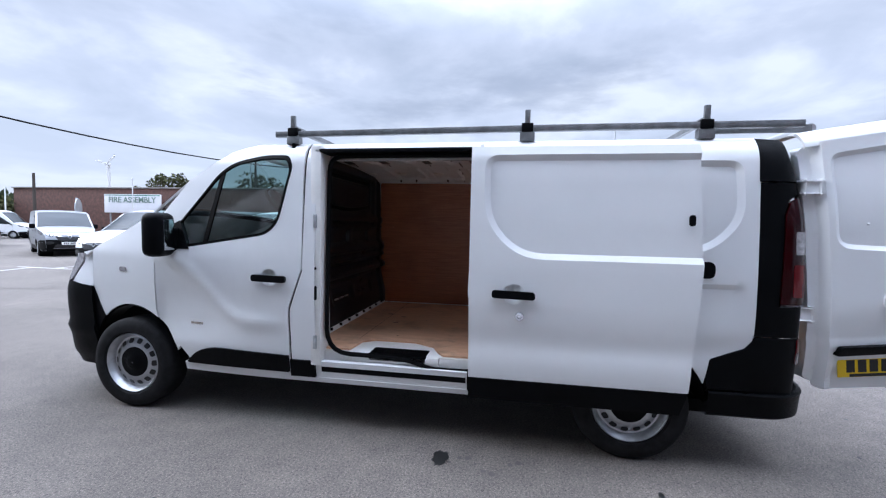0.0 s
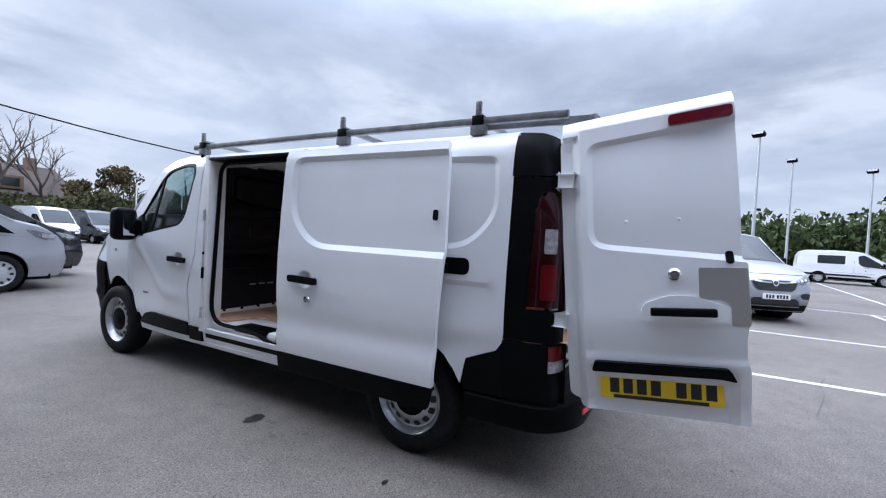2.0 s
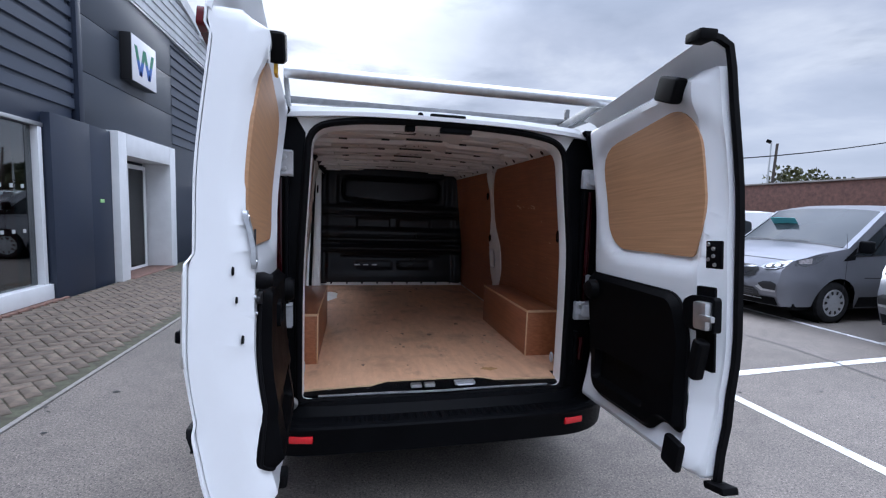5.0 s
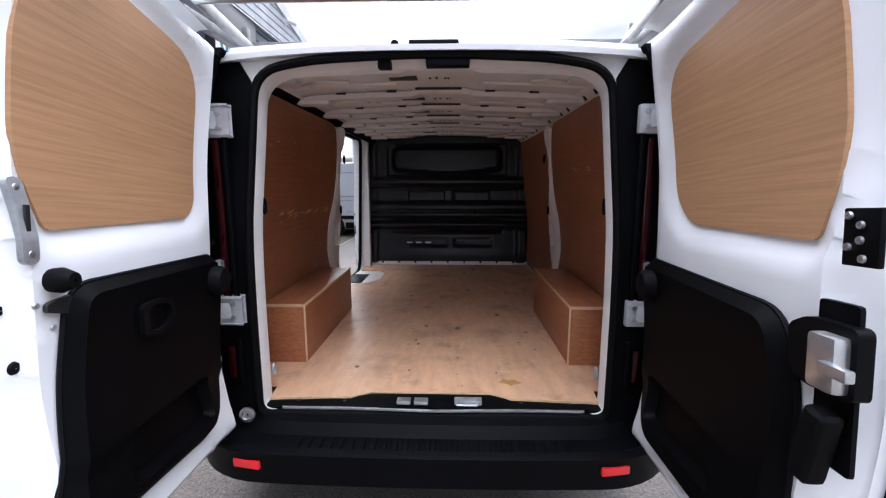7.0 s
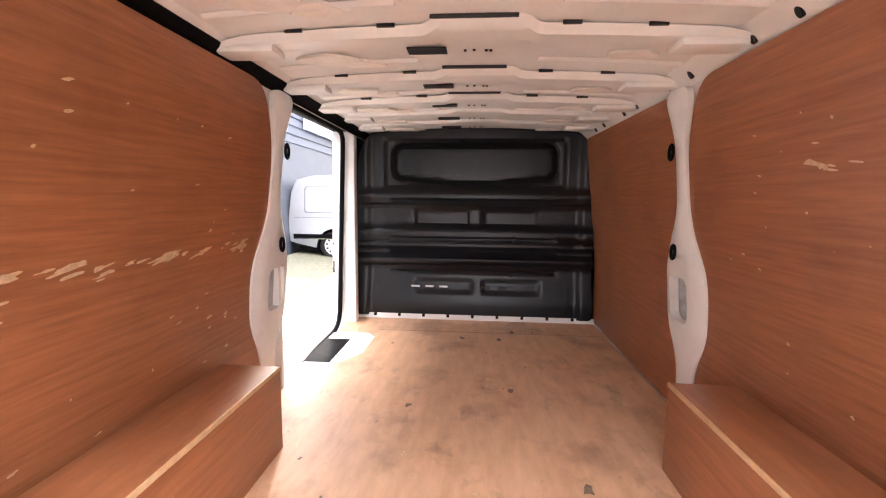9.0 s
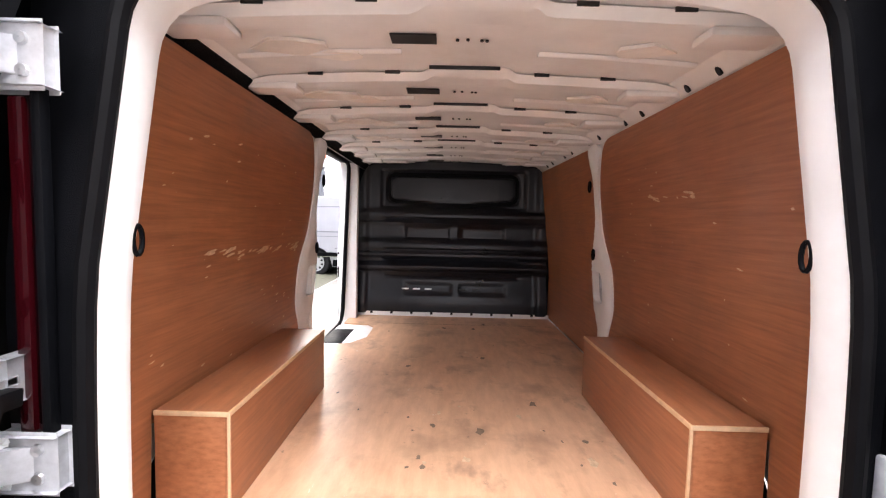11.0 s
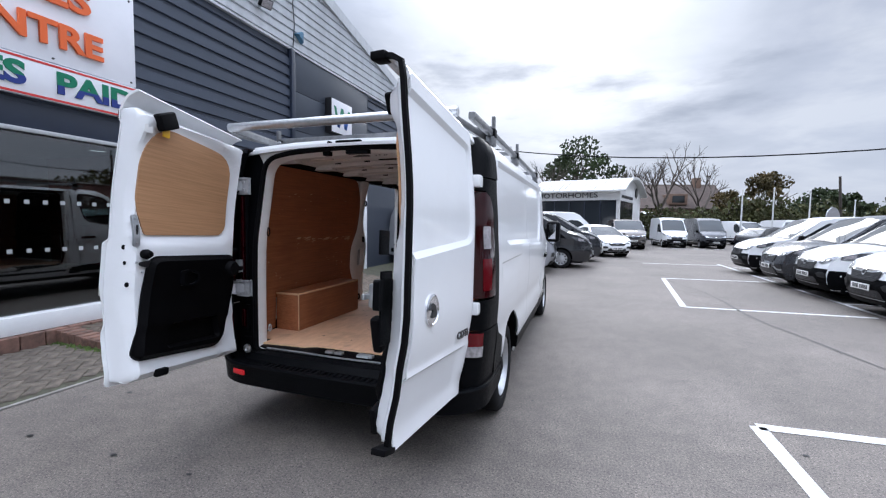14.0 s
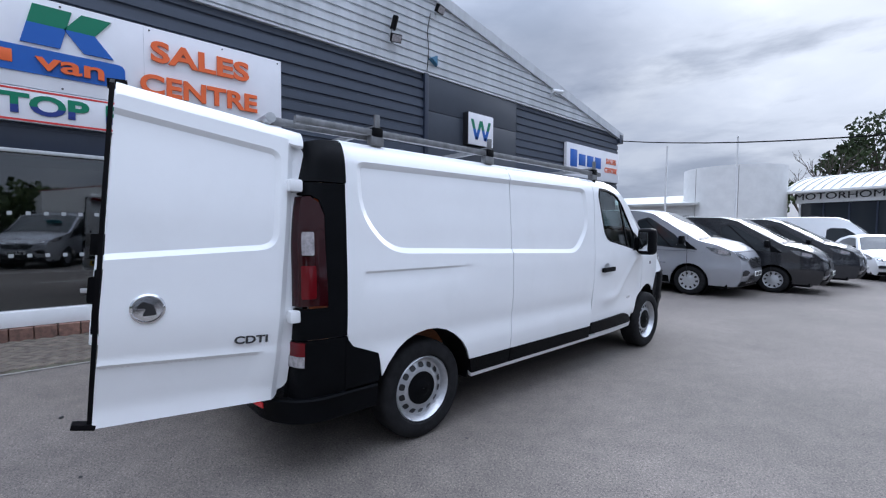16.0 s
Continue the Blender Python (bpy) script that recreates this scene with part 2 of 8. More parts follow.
def soiled(m, colour, scale, lo, hi, amount, detail=6, stretch=(1, 1, 1)):
    """Adds irregular stains of their own shape to a material."""
    nt = m.node_tree
    b = nt.nodes["Principled BSDF"]
    t = nt.nodes.new("ShaderNodeTexCoord")
    mp = nt.nodes.new("ShaderNodeMapping")
    mp.inputs["Scale"].default_value, mp.inputs["Location"].default_value = stretch, (scale, 2.3, 0.7)
    nt.links.new(t.outputs["Object"], mp.inputs[0])
    a = nt.nodes.new("ShaderNodeTexNoise")
    a.inputs["Scale"].default_value, a.inputs["Detail"].default_value, a.inputs["Roughness"].default_value = scale, detail, 0.6
    nt.links.new(mp.outputs[0], a.inputs["Vector"])
    r = nt.nodes.new("ShaderNodeMapRange")
    for k, v in (("From Min", lo), ("From Max", hi), ("To Min", 0.0), ("To Max", amount)):
        r.inputs[k].default_value = v
    nt.links.new(a.outputs[0], r.inputs[0])
    x = nt.nodes.new("ShaderNodeMixRGB")
    x.inputs[2].default_value = (*colour, 1)
    old = b.inputs["Base Color"].links[0].from_socket
    nt.links.new(r.outputs[0], x.inputs[0]); nt.links.new(old, x.inputs[1]); nt.links.new(x.outputs[0], b.inputs["Base Color"])


soiled(PLYF, (0.24, 0.145, 0.09), 3.2, 0.52, 0.70, 0.55)
soiled(PLYF, (0.20, 0.13, 0.085), 7.0, 0.58, 0.72, 0.6, stretch=(1, 0.6, 1))
soiled(PLYF, (0.13, 0.08, 0.055), 21.0, 0.68, 0.74, 0.7)
soiled(PLYF, (0.70, 0.55, 0.40), 26.0, 0.69, 0.72, 0.7, stretch=(1, 0.5, 1))
soiled(PLY, (0.125, 0.044, 0.022), 2.1, 0.50, 0.75, 0.45)
soiled(PLY, (0.45, 0.28, 0.17), 42.0, 0.735, 0.76, 0.8, stretch=(1, 0.4, 1))
soiled(WHITE_IN, (0.55, 0.51, 0.46), 4.0, 0.56, 0.75, 0.3)
soiled(WHITE, (0.62, 0.62, 0.60), 2.2, 0.58, 0.80, 0.22, stretch=(1, 1, 0.6))


# ---- building helpers ----
def finish(name, bm, material, parent=None, label="", smooth=True, angle=35):
    bmesh.ops.remove_doubles(bm, verts=bm.verts, dist=0.0002)
    bmesh.ops.recalc_face_normals(bm, faces=bm.faces)
    for f in bm.faces:
        f.smooth = smooth
    me = bpy.data.meshes.new(name)
    bm.to_mesh(me)
    bm.free()
    if smooth:
        me.set_sharp_from_angle(angle=radians(angle))
    me.materials.append(material)
    ob = new(name, me)
    if parent:
        ob.parent = parent
    if label:
        ob["label"] = label
    return ob


def part(name, bm, material, parent, label="", smooth=True, angle=35):
    return finish(name, bm, material, parent, label, smooth, angle)


def thing(name, m, label, category, group="", kind=""):
    ob = new(name)
    ob.matrix_world = m
    return tagged(ob, label, category, group, kind)


def box(x0, x1, y0, y1, z0, z1, bevel=0.0, seg=2, bm=None):
    own = bm is None
    b = bmesh.new()
    bmesh.ops.create_cube(b, size=1)
    for v in b.verts:
        v.co = Vector(((x0 + x1) / 2 + v.co.x * (x1 - x0), (y0 + y1) / 2 + v.co.y * (y1 - y0), (z0 + z1) / 2 + v.co.z * (z1 - z0)))
    if bevel:
        bmesh.ops.bevel(b, geom=b.edges, offset=bevel, segments=seg, profile=0.6, affect="EDGES")
    if own:
        return b
    return merge(bm, b)


def merge(bm, other):
    tmp = bpy.data.meshes.new("tmp")
    other.to_mesh(tmp)
    other.free()
    bm.from_mesh(tmp)
    bpy.data.meshes.remove(tmp)
    return bm


def rotated(bm, m):
    bmesh.ops.transform(bm, matrix=m, verts=bm.verts)
    return bm


def cyl(p, q, r, r2=None, seg=20, bevel=0.0):
    """A capped cylinder or cone from p to q."""
    p, q = Vector(p), Vector(q)
    d = q - p
    b = bmesh.new()
    bmesh.ops.create_cone(b, cap_ends=True, segments=seg, radius1=r, radius2=r if r2 is None else r2, depth=d.length)
    if bevel:
        bmesh.ops.bevel(b, geom=[ed for ed in b.edges if len(ed.link_faces) == 2 and ed.calc_face_angle() > 1.0], offset=bevel, segments=2, affect="EDGES")
    return rotated(b, Matrix.Translation((p + q) / 2) @ d.to_track_quat("Z", "Y").to_matrix().to_4x4())


def lathe(profile, seg=40, axis="X"):
    """Turns (radius, along) points about the x axis."""
    b = bmesh.new()
    rings = []
    for r, a in profile:
        rings.append([b.verts.new((a, r * math.cos(2 * math.pi * k / seg), r * math.sin(2 * math.pi * k / seg))) for k in range(seg)])
    for i in range(len(rings) - 1):
        for k in range(seg):
            b.faces.new((rings[i][k], rings[i][(k + 1) % seg], rings[i + 1][(k + 1) % seg], rings[i + 1][k]))
    return b


def sweep(points, section, closed=False, bm=None, up=(0, 0, 1)):
    """Sweeps a section (side, up offsets) along points."""
    b = bm or bmesh.new()
    pts = [Vector(p) for p in points]
    n = len(pts)
    rings = []
    for i, p in enumerate(pts):
        a = pts[(i - 1) % n] if (closed or i > 0) else p
        c = pts[(i + 1) % n] if (closed or i < n - 1) else p
        d = (c - a).normalized()
        side = d.cross(Vector(up))
        if side.length < 1e-4:
            side = d.cross(Vector((0, 1, 0)))
        side.normalize()
        u = side.cross(d).normalized()
        rings.append([b.verts.new(p + side * s + u * t) for s, t in section])
    m = len(section)
    for i in range(n if closed else n - 1):
        r, q = rings[i], rings[(i + 1) % n]
        for k in range(m):
            b.faces.new((r[k], r[(k + 1) % m], q[(k + 1) % m], q[k]))
    if not closed:
        b.faces.new(rings[0]); b.faces.new(rings[-1][::-1])
    return b


def circle(r, seg=8):
    return [(r * math.cos(2 * math.pi * k / seg), r * math.sin(2 * math.pi * k / seg)) for k in range(seg)]


def rect(w, h):
    return [(-w / 2, -h / 2), (w / 2, -h / 2), (w / 2, h / 2), (-w / 2, h / 2)]


def rounded(poly, r, seg=5):
    """Rounds the corners of a closed outline; r is one radius or one a corner."""
    res = []
    n = len(poly)
    for i in range(n):
        p, a, c = Vector(poly[i]), Vector(poly[i - 1]), Vector(poly[(i + 1) % n])
        ri = r[i] if isinstance(r, (list, tuple)) else r
        u, w = (a - p), (c - p)
        ri = min(ri, u.length * 0.48, w.length * 0.48)
        if ri < 1e-4:
            res.append(tuple(p)); continue
        s, t = p + u.normalized() * ri, p + w.normalized() * ri
        for k in range(seg + 1):
            f = k / seg
            res.append(tuple(s * (1 - f) ** 2 + p * 2 * f * (1 - f) + t * f * f))
    return res


FLIPPED = {}        # surfaces whose thickness goes the other way


def inset(poly, d):
    """A closed outline moved inwards by d."""
    n = len(poly)
    area = sum(poly[i - 1][0] * poly[i][1] - poly[i][0] * poly[i - 1][1] for i in range(n))
    sg_ = 1 if area > 0 else -1
    res = []
    for i in range(n):
        p, a, c = Vector(poly[i]), Vector(poly[i - 1]), Vector(poly[(i + 1) % n])
        m = Vector((0, 0))
        for q in (p - a, c - p):
            if q.length > 1e-6:
                q.normalize()
                m += Vector((-q.y, q.x)) * sg_
        m.normalize()
        res.append(tuple(p + m * d))
    return res


def sheet(outline, holes=(), step=0.04, place=None, thick=0.004, back=None, creases=()):
    """A panel: the outline (u, v) less its holes, cut into a fine grid, laid on the surface place(u, v), with thickness."""
    b = bmesh.new()
    for loop in (outline, *holes):
        vs = [b.verts.new((p[0], p[1], 0)) for p in loop]
        for i in range(len(vs)):
            b.edges.new((vs[i - 1], vs[i]))
    bmesh.ops.triangle_fill(b, use_beauty=True, use_dissolve=False, edges=b.edges[:])
    us, vs = [p[0] for p in outline], [p[1] for p in outline]
    for axis, lo, hi in ((0, min(us), max(us)), (1, min(vs), max(vs))):
        k = lo + step
        while k < hi - 1e-4:
            co, no = ((k, 0, 0), (1, 0, 0)) if axis == 0 else ((0, k, 0), (0, 1, 0))
            bmesh.ops.bisect_plane(b, geom=b.verts[:] + b.edges[:] + b.faces[:], dist=1e-5, plane_co=co, plane_no=no)
            k += step
    for loop in creases:
        for i in range(len(loop)):
            p, q = Vector((*loop[i - 1], 0)), Vector((*loop[i], 0))
            d = q - p
            if d.length < 1e-4:
                continue
            lim, dn = step * 1.1, d.normalized()
            near = []
            for f in b.faces:
                c = f.calc_center_bounds() - p
                along = c.dot(dn)
                if -lim < along < d.length + lim and abs(c.x * dn.y - c.y * dn.x) < lim:
                    near.append(f)
            if near:
                geom = set(near)
                for f in near:
                    geom.update(f.edges); geom.update(f.verts)
                bmesh.ops.bisect_plane(b, geom=list(geom), dist=1e-4, plane_co=p, plane_no=(dn.y, -dn.x, 0))
    bmesh.ops.dissolve_degenerate(b, dist=1e-5, edges=b.edges[:])
    verts, faces = list(b.verts), list(b.faces)
    flat_uv = [(v.co.x, v.co.y) for v in verts]
    turn = -1 if FLIPPED.get(place) else 1
    border = [e for e in b.edges if len(e.link_faces) == 1]
    if back is None:
        def back(u, v):
            p = Vector(place(u, v))
            h = 0.004
            n = (Vector(place(u + h, v)) - p).cross(Vector(place(u, v + h)) - p)
            return p - n.normalized() * thick * turn
    if thick:
        low = {v: b.verts.new(back(*uv)) for v, uv in zip(verts, flat_uv)}
    for v, uv in zip(verts, flat_uv):
        v.co = Vector(place(*uv))
    if thick:
        for f in faces:
            b.faces.new([low[v] for v in reversed(f.verts)])
        for e in border:
            b.faces.new((e.verts[0], e.verts[1], low[e.verts[1]], low[e.verts[0]]))
    return b


def lerp(table, x):
    if x <= table[0][0]:
        return table[0][1]
    for (a, p), (c, q) in zip(table, table[1:]):
        if x <= c:
            f = (x - a) / (c - a)
            f = f * f * (3 - 2 * f) * 0.4 + f * 0.6
            return p + (q - p) * f
    return table[-1][1]


def smooth01(x):
    x = min(1.0, max(0.0, x))
    return x * x * (3 - 2 * x)


def inside(p, poly):
    """Signed distance to an outline; positive inside."""
    x, y = p
    best, odd = 1e9, False
    n = len(poly)
    for i in range(n):
        x1, y1 = poly[i - 1]
        x2, y2 = poly[i]
        ex, ey = x2 - x1, y2 - y1
        t = max(0.0, min(1.0, ((x - x1) * ex + (y - y1) * ey) / (ex * ex + ey * ey + 1e-12)))
        best = min(best, math.hypot(x - x1 - ex * t, y - y1 - ey * t))
        if (y1 > y) != (y2 > y) and x < (x2 - x1) * (y - y1) / (y2 - y1) + x1:
            odd = not odd
    return best if odd else -best


def arc(cy, cz, r, a0, a1, n=14):
    return [(cy + r * math.cos(radians(a0 + (a1 - a0) * k / n)), cz + r * math.sin(radians(a0 + (a1 - a0) * k / n))) for k in range(n + 1)]


def words(name, text, size, m, material, parent=None, depth=0.01, align="CENTER", squeeze=1.0, bold=0.0):
    """Raised lettering in the built-in font, made into a mesh of its own."""
    cu = bpy.data.curves.new(name, "FONT")
    cu.body, cu.size, cu.extrude, cu.align_x, cu.align_y = text, size, depth / 2, align, "CENTER"
    cu.offset = bold
    cu.resolution_u = 4
    tmp = bpy.data.objects.new("tmp", cu)
    scene.collection.objects.link(tmp)
    me = bpy.data.meshes.new_from_object(tmp.evaluated_get(bpy.context.evaluated_depsgraph_get()))
    bpy.data.objects.remove(tmp)
    bpy.data.curves.remove(cu)
    me.name = name
    me.transform(Matrix.Diagonal((squeeze, 1, 1, 1)))
    me.materials.clear()
    me.materials.append(material)
    ob = new(name, me)
    if parent:
        ob.parent = parent
        ob.matrix_local = m
    else:
        ob.matrix_world = m
    return ob

# ---- the panel van: y forwards, rear bumper at y 0, axles at y 0.965 and 4.46 ----
AX_R, AX_F, R_W = 0.965, 4.46, 0.335
SWAGE = [(0.46, 1.158), (1.30, 1.158), (1.30, 1.171), (0.46, 1.171)]
SIDE = [(0.28, 0.895), (0.40, 0.925), (0.55, 0.945), (0.75, 0.962), (0.95, 0.972), (1.15, 0.970), (1.40, 0.958), (1.65, 0.942), (1.80, 0.928), (1.86, 0.908),
        (1.90, 0.882), (1.93, 0.84)]
RECESS_R = rounded([(0.43, 1.81), (2.90, 1.82), (2.93, 1.45), (2.73, 1.21), (0.64, 1.27), (0.44, 1.50)], [0.06, 0.08, 0.12, 0.12, 0.14, 0.14])
RECESS_S = rounded([(0.62, 1.815), (1.86, 1.815), (1.855, 1.42), (1.65, 1.215), (0.62, 1.215)], [0.03, 0.09, 0.14, 0.14, 0.03])
RECESS_Q = rounded([(0.44, 1.79), (1.2, 1.80), (1.2, 1.26), (0.60, 1.27), (0.42, 1.46)], [0.07, 0.02, 0.02, 0.12, 0.12])


def flank(y, z, recess=None, depth=0.020):
    """Half width of the body at (y, z)."""
    x = lerp(SIDE, z)
    if y > 3.2:
        x -= 0.058 * (y - 3.2) ** 2
        if z > 1.15:
            x -= 0.13 * (z - 1.15) * (y - 3.2)
    if y < 0.36:
        x -= 0.55 * (0.36 - y) ** 2
    if recess:
        x -= depth * min(1.0, max(0.0, inside((y, z), recess) / 0.034))
    return x


def crease_of(recess, w=0.034):
    return (recess, inset(recess, w))


def on_flank(s, recess=None, out=0.0, extra=None):
    def place(y, z):
        return (s * (flank(y, z, recess) + out + (extra(y, z) if extra else 0)), y, z)
    FLIPPED[place] = s < 0
    return place


def door_relief(y, z):
    """The scooped lower door of the cab and the swage over the sill."""
    d = -0.022 * smooth01((y - 3.35) / 0.5) * smooth01((4.25 - y) / 0.12) * smooth01((1.12 - z) / 0.30) * smooth01((z - 0.52) / 0.2)
    line = 0.72 + 0.42 * smooth01((y - 3.45) / 0.65)
    return d + 0.012 * math.exp(-((z - line) / 0.05) ** 2) * smooth01((y - 3.1) / 0.3)


def low_relief(y, z):
    return 0.010 * smooth01((0.70 - z) / 0.12) - 0.008 * math.exp(-((z - 0.73) / 0.06) ** 2)


van = thing("panel_van", pose(0, 0, 0), "white long panel van with black trim, its load doors open", "van")

ARCH_R = arc(AX_R, R_W + 0.02, 0.405, 168, -8)      # rear to front
TOP = 1.93

for s in (-1, 1):
    # rear side panel, behind the black corner; on the nearside it ends at the loading opening
    if s > 0:
        outline = [(0.355, TOP), (0.355, 0.79), (0.40, 0.735), (0.57, 0.665)] + ARCH_R[1:-2] + [(1.375, 0.475), (1.80, 0.475), (1.80, TOP)]
        part("rear_side_panel", sheet(outline, (), 0.03, on_flank(s, RECESS_R, 0, lambda y, z: low_relief(y, z) - 0.010 * smooth01((1.17 - z) / 0.012) * smooth01((z - 1.02) / 0.14) * smooth01((y - 0.46) / 0.03) * smooth01((1.5 - y) / 0.5)), 0.012, creases=crease_of(RECESS_R) + (SWAGE,)), WHITE, van, angle=17)
        outline = [(1.806, TOP), (1.806, 0.475), (3.02, 0.475), (3.02, 0.82), (3.035, 1.0), (3.05, TOP)]
        part("front_side_panel", sheet(outline, (), 0.03, on_flank(s, RECESS_R, 0, low_relief), 0.012, creases=crease_of(RECESS_R)), WHITE, van, angle=17)
    else:
        outline = [(0.355, TOP), (0.355, 0.79), (0.40, 0.735), (0.57, 0.665)] + ARCH_R[1:-2] + [(1.375, 0.47), (1.90, 0.47), (1.90, TOP)]
        part("rear_side_panel", sheet(outline, (), 0.03, on_flank(s, RECESS_Q, 0, lambda y, z: low_relief(y, z) - 0.012 * smooth01((1.10 - z) / 0.015) * smooth01((z - 0.80) / 0.2) * smooth01((y - 0.40) / 0.04) * smooth01((1.2 - y) / 0.3)), 0.012, creases=crease_of(RECESS_Q)), WHITE, van, angle=17)
        part("door_pillar_panel", sheet([(2.965, TOP), (2.965, 0.475), (3.14, 0.475), (3.14, 0.82), (3.05, 1.08), (3.035, TOP)], (), 0.04, on_flank(s), 0.012), WHITE, van)
        part("side_cantrail", sheet([(1.902, TOP), (1.902, 1.875), (2.97, 1.875), (2.97, TOP)], (), 0.04, on_flank(s), 0.012), WHITE, van)
        # runner slot for the sliding door
        part("door_runner", sheet(rounded([(0.57, 1.225), (1.9, 1.20), (1.9, 1.13), (0.57, 1.13)], [0.04, 0.01, 0.01, 0.04]), (), 0.1, on_flank(s, RECESS_Q, 0.004), 0.02), BLACK, van, "black sliding door runner")
        part("sill", sheet([(1.902, 0.475), (1.902, 0.33), (2.97, 0.33), (2.97, 0.475)], (), 0.06, on_flank(s), 0.03), WHITE, van)
        part("runner_groove", sheet([(1.96, 0.44), (1.96, 0.405), (2.93, 0.405), (2.93, 0.44)], (), 0.1, on_flank(s, None, 0.003), 0.01), BLACK, van)

    # cab door with its window
    WIN = rounded([(4.11, 1.235), (4.08, 1.32), (3.66, 1.795), (3.35, 1.85), (3.165, 1.845), (3.135, 1.77), (3.225, 1.40), (3.31, 1.315), (3.93, 1.215)],
                  [0.02, 0.1, 0.16, 0.06, 0.06, 0.08, 0.1, 0.06, 0.04])
    rear_edge = [(3.055, TOP), (3.055, 1.10), (3.155, 0.82), (3.155, 0.385)] if s < 0 else [(3.056, TOP), (3.04, 1.0), (3.026, 0.82), (3.026, 0.385)]
    outline = rear_edge + [(3.93, 0.385), (4.03, 0.50)] + arc(AX_F, R_W + 0.02, 0.42, 165, 128, 6) + [(4.215, 0.75), (4.215, 1.415)] + [(3.97, 1.69), (3.62, 1.885), (3.45, 1.935), (3.3, TOP)]
    CUP = [(3.285 + 0.066 * math.cos(2 * math.pi * k / 20), 1.03 + 0.060 * math.sin(2 * math.pi * k / 20)) for k in range(20)]
    door = part("cab_door", sheet(outline, (WIN, CUP), 0.026, on_flank(s, None, 0.001, door_relief), 0.018), WHITE, van)
    inner = [(3.62 + (p[0] - 3.62) * 0.955, 1.53 + (p[1] - 1.53) * 0.93) for p in WIN]
    part("window_seal", sheet(WIN, (inner,), 0.2, on_flank(s, None, 0.002), 0.02), RUBBER, door)
    part("window_glass", sheet(inner, (), 0.1, on_flank(s, None, -0.008), 0), GLASS, door)
    part("quarter_bar", sheet([(3.78, 1.24), (3.815, 1.235), (3.70, 1.74), (3.665, 1.76)], (), 0.1, on_flank(s, None, -0.002), 0.012), RUBBER, door)
    for mtl, nm, y0, y1 in ((BLACK, "door_rubbing_strip", 3.16 if s < 0 else 3.035, 3.96),):
        strip = rounded([(y0, 0.385), (y0, 0.50), (3.74, 0.515), (3.88, 0.48), (3.98, 0.385)], [0.005, 0.005, 0.08, 0.08, 0.03])
        part(nm, sheet(strip, (), 0.05, on_flank(s, None, 0.016), 0.02), BLACK, door)
    grip = sheet(rounded([(3.155, 1.0), (3.155, 1.045), (3.40, 1.05), (3.40, 1.005)], 0.02), (), 0.03, on_flank(s, None, 0.035), 0.022)
    part("handle", grip, BLACK, door, "black pull handle")
    part("handle_cup", sheet(CUP, (), 0.016, on_flank(s, None, 0.001, lambda y, z: door_relief(y, z) - 0.034 * smooth01(inside((y, z), CUP) / 0.05)), 0), WHITE, door)
    part("shut_gap", sheet([(4.205, 0.74), (4.205, 1.43), (4.235, 1.43), (4.235, 0.74)], (), 0.1, on_flank(s, None, -0.014), 0.004), RUBBER, van)
    gap = [(p[0] - 0.012, p[1]) for p in rear_edge]
    part("shut_gap", sheet(gap + [(p[0] + 0.014, p[1]) for p in reversed(rear_edge)], (), 0.1, on_flank(s, None, -0.014), 0.004), RUBBER, van)
    part("badge", sheet([(3.83, 0.668), (3.83, 0.685), (3.93, 0.685), (3.93, 0.668)], (), 0.1, on_flank(s, None, 0.004, door_relief), 0.006), CHROME, door)

    # front wing
    outline = [(4.225, 1.40), (4.225, 0.765)] + arc(AX_F, R_W + 0.02, 0.42, 126, 47, 12) + [(4.857, 0.885), (4.857, 1.16), (4.80, 1.20), (4.55, 1.31), (4.32, 1.425)]
    wing = part("front_wing", sheet(outline, (), 0.03, on_flank(s), 0.012), WHITE, van)
    part("bumper_side", sheet([(4.857, 0.880), (4.752, 0.665)] + arc(AX_F, R_W + 0.02, 0.42, 45, -2, 8) + [(4.857, 0.29)], (), 0.04, on_flank(s, None, 0.004), 0.02), BLACK, van, "black plastic front bumper end")
    part("side_repeater", sheet(rounded([(4.50, 1.018), (4.50, 1.05), (4.56, 1.05), (4.56, 1.018)], 0.012), (), 0.1, on_flank(s, None, 0.006), 0.01), CLEAR, wing)
    # black sill trim
    if s > 0:
        part("sill_trim", sheet([(1.35, 0.475), (1.385, 0.36), (1.80, 0.36), (1.80, 0.475)], (), 0.06, on_flank(s, None, 0.014), 0.03), BLACK, van)
        part("sill_trim", sheet([(1.81, 0.475), (1.81, 0.36), (3.025, 0.36), (3.025, 0.475)], (), 0.08, on_flank(s, None, 0.014), 0.03), BLACK, van)
    else:
        part("sill_trim", sheet([(2.975, 0.475), (2.975, 0.36), (3.15, 0.36), (3.15, 0.475)], (), 0.06, on_flank(s, None, 0.014), 0.03), BLACK, van)
        part("sill_trim", sheet([(1.35, 0.475), (1.385, 0.36), (1.95, 0.36), (1.95, 0.475)], (), 0.06, on_flank(s, None, 0.010), 0.03), BLACK, van)
    part("sill_lip", sheet([(1.385, 0.36), (1.40, 0.325), (4.0, 0.325), (4.0, 0.384), (3.16, 0.384), (3.15, 0.36)], (), 0.2, on_flank(s, None, 0.004), 0.03), WHITE, van)

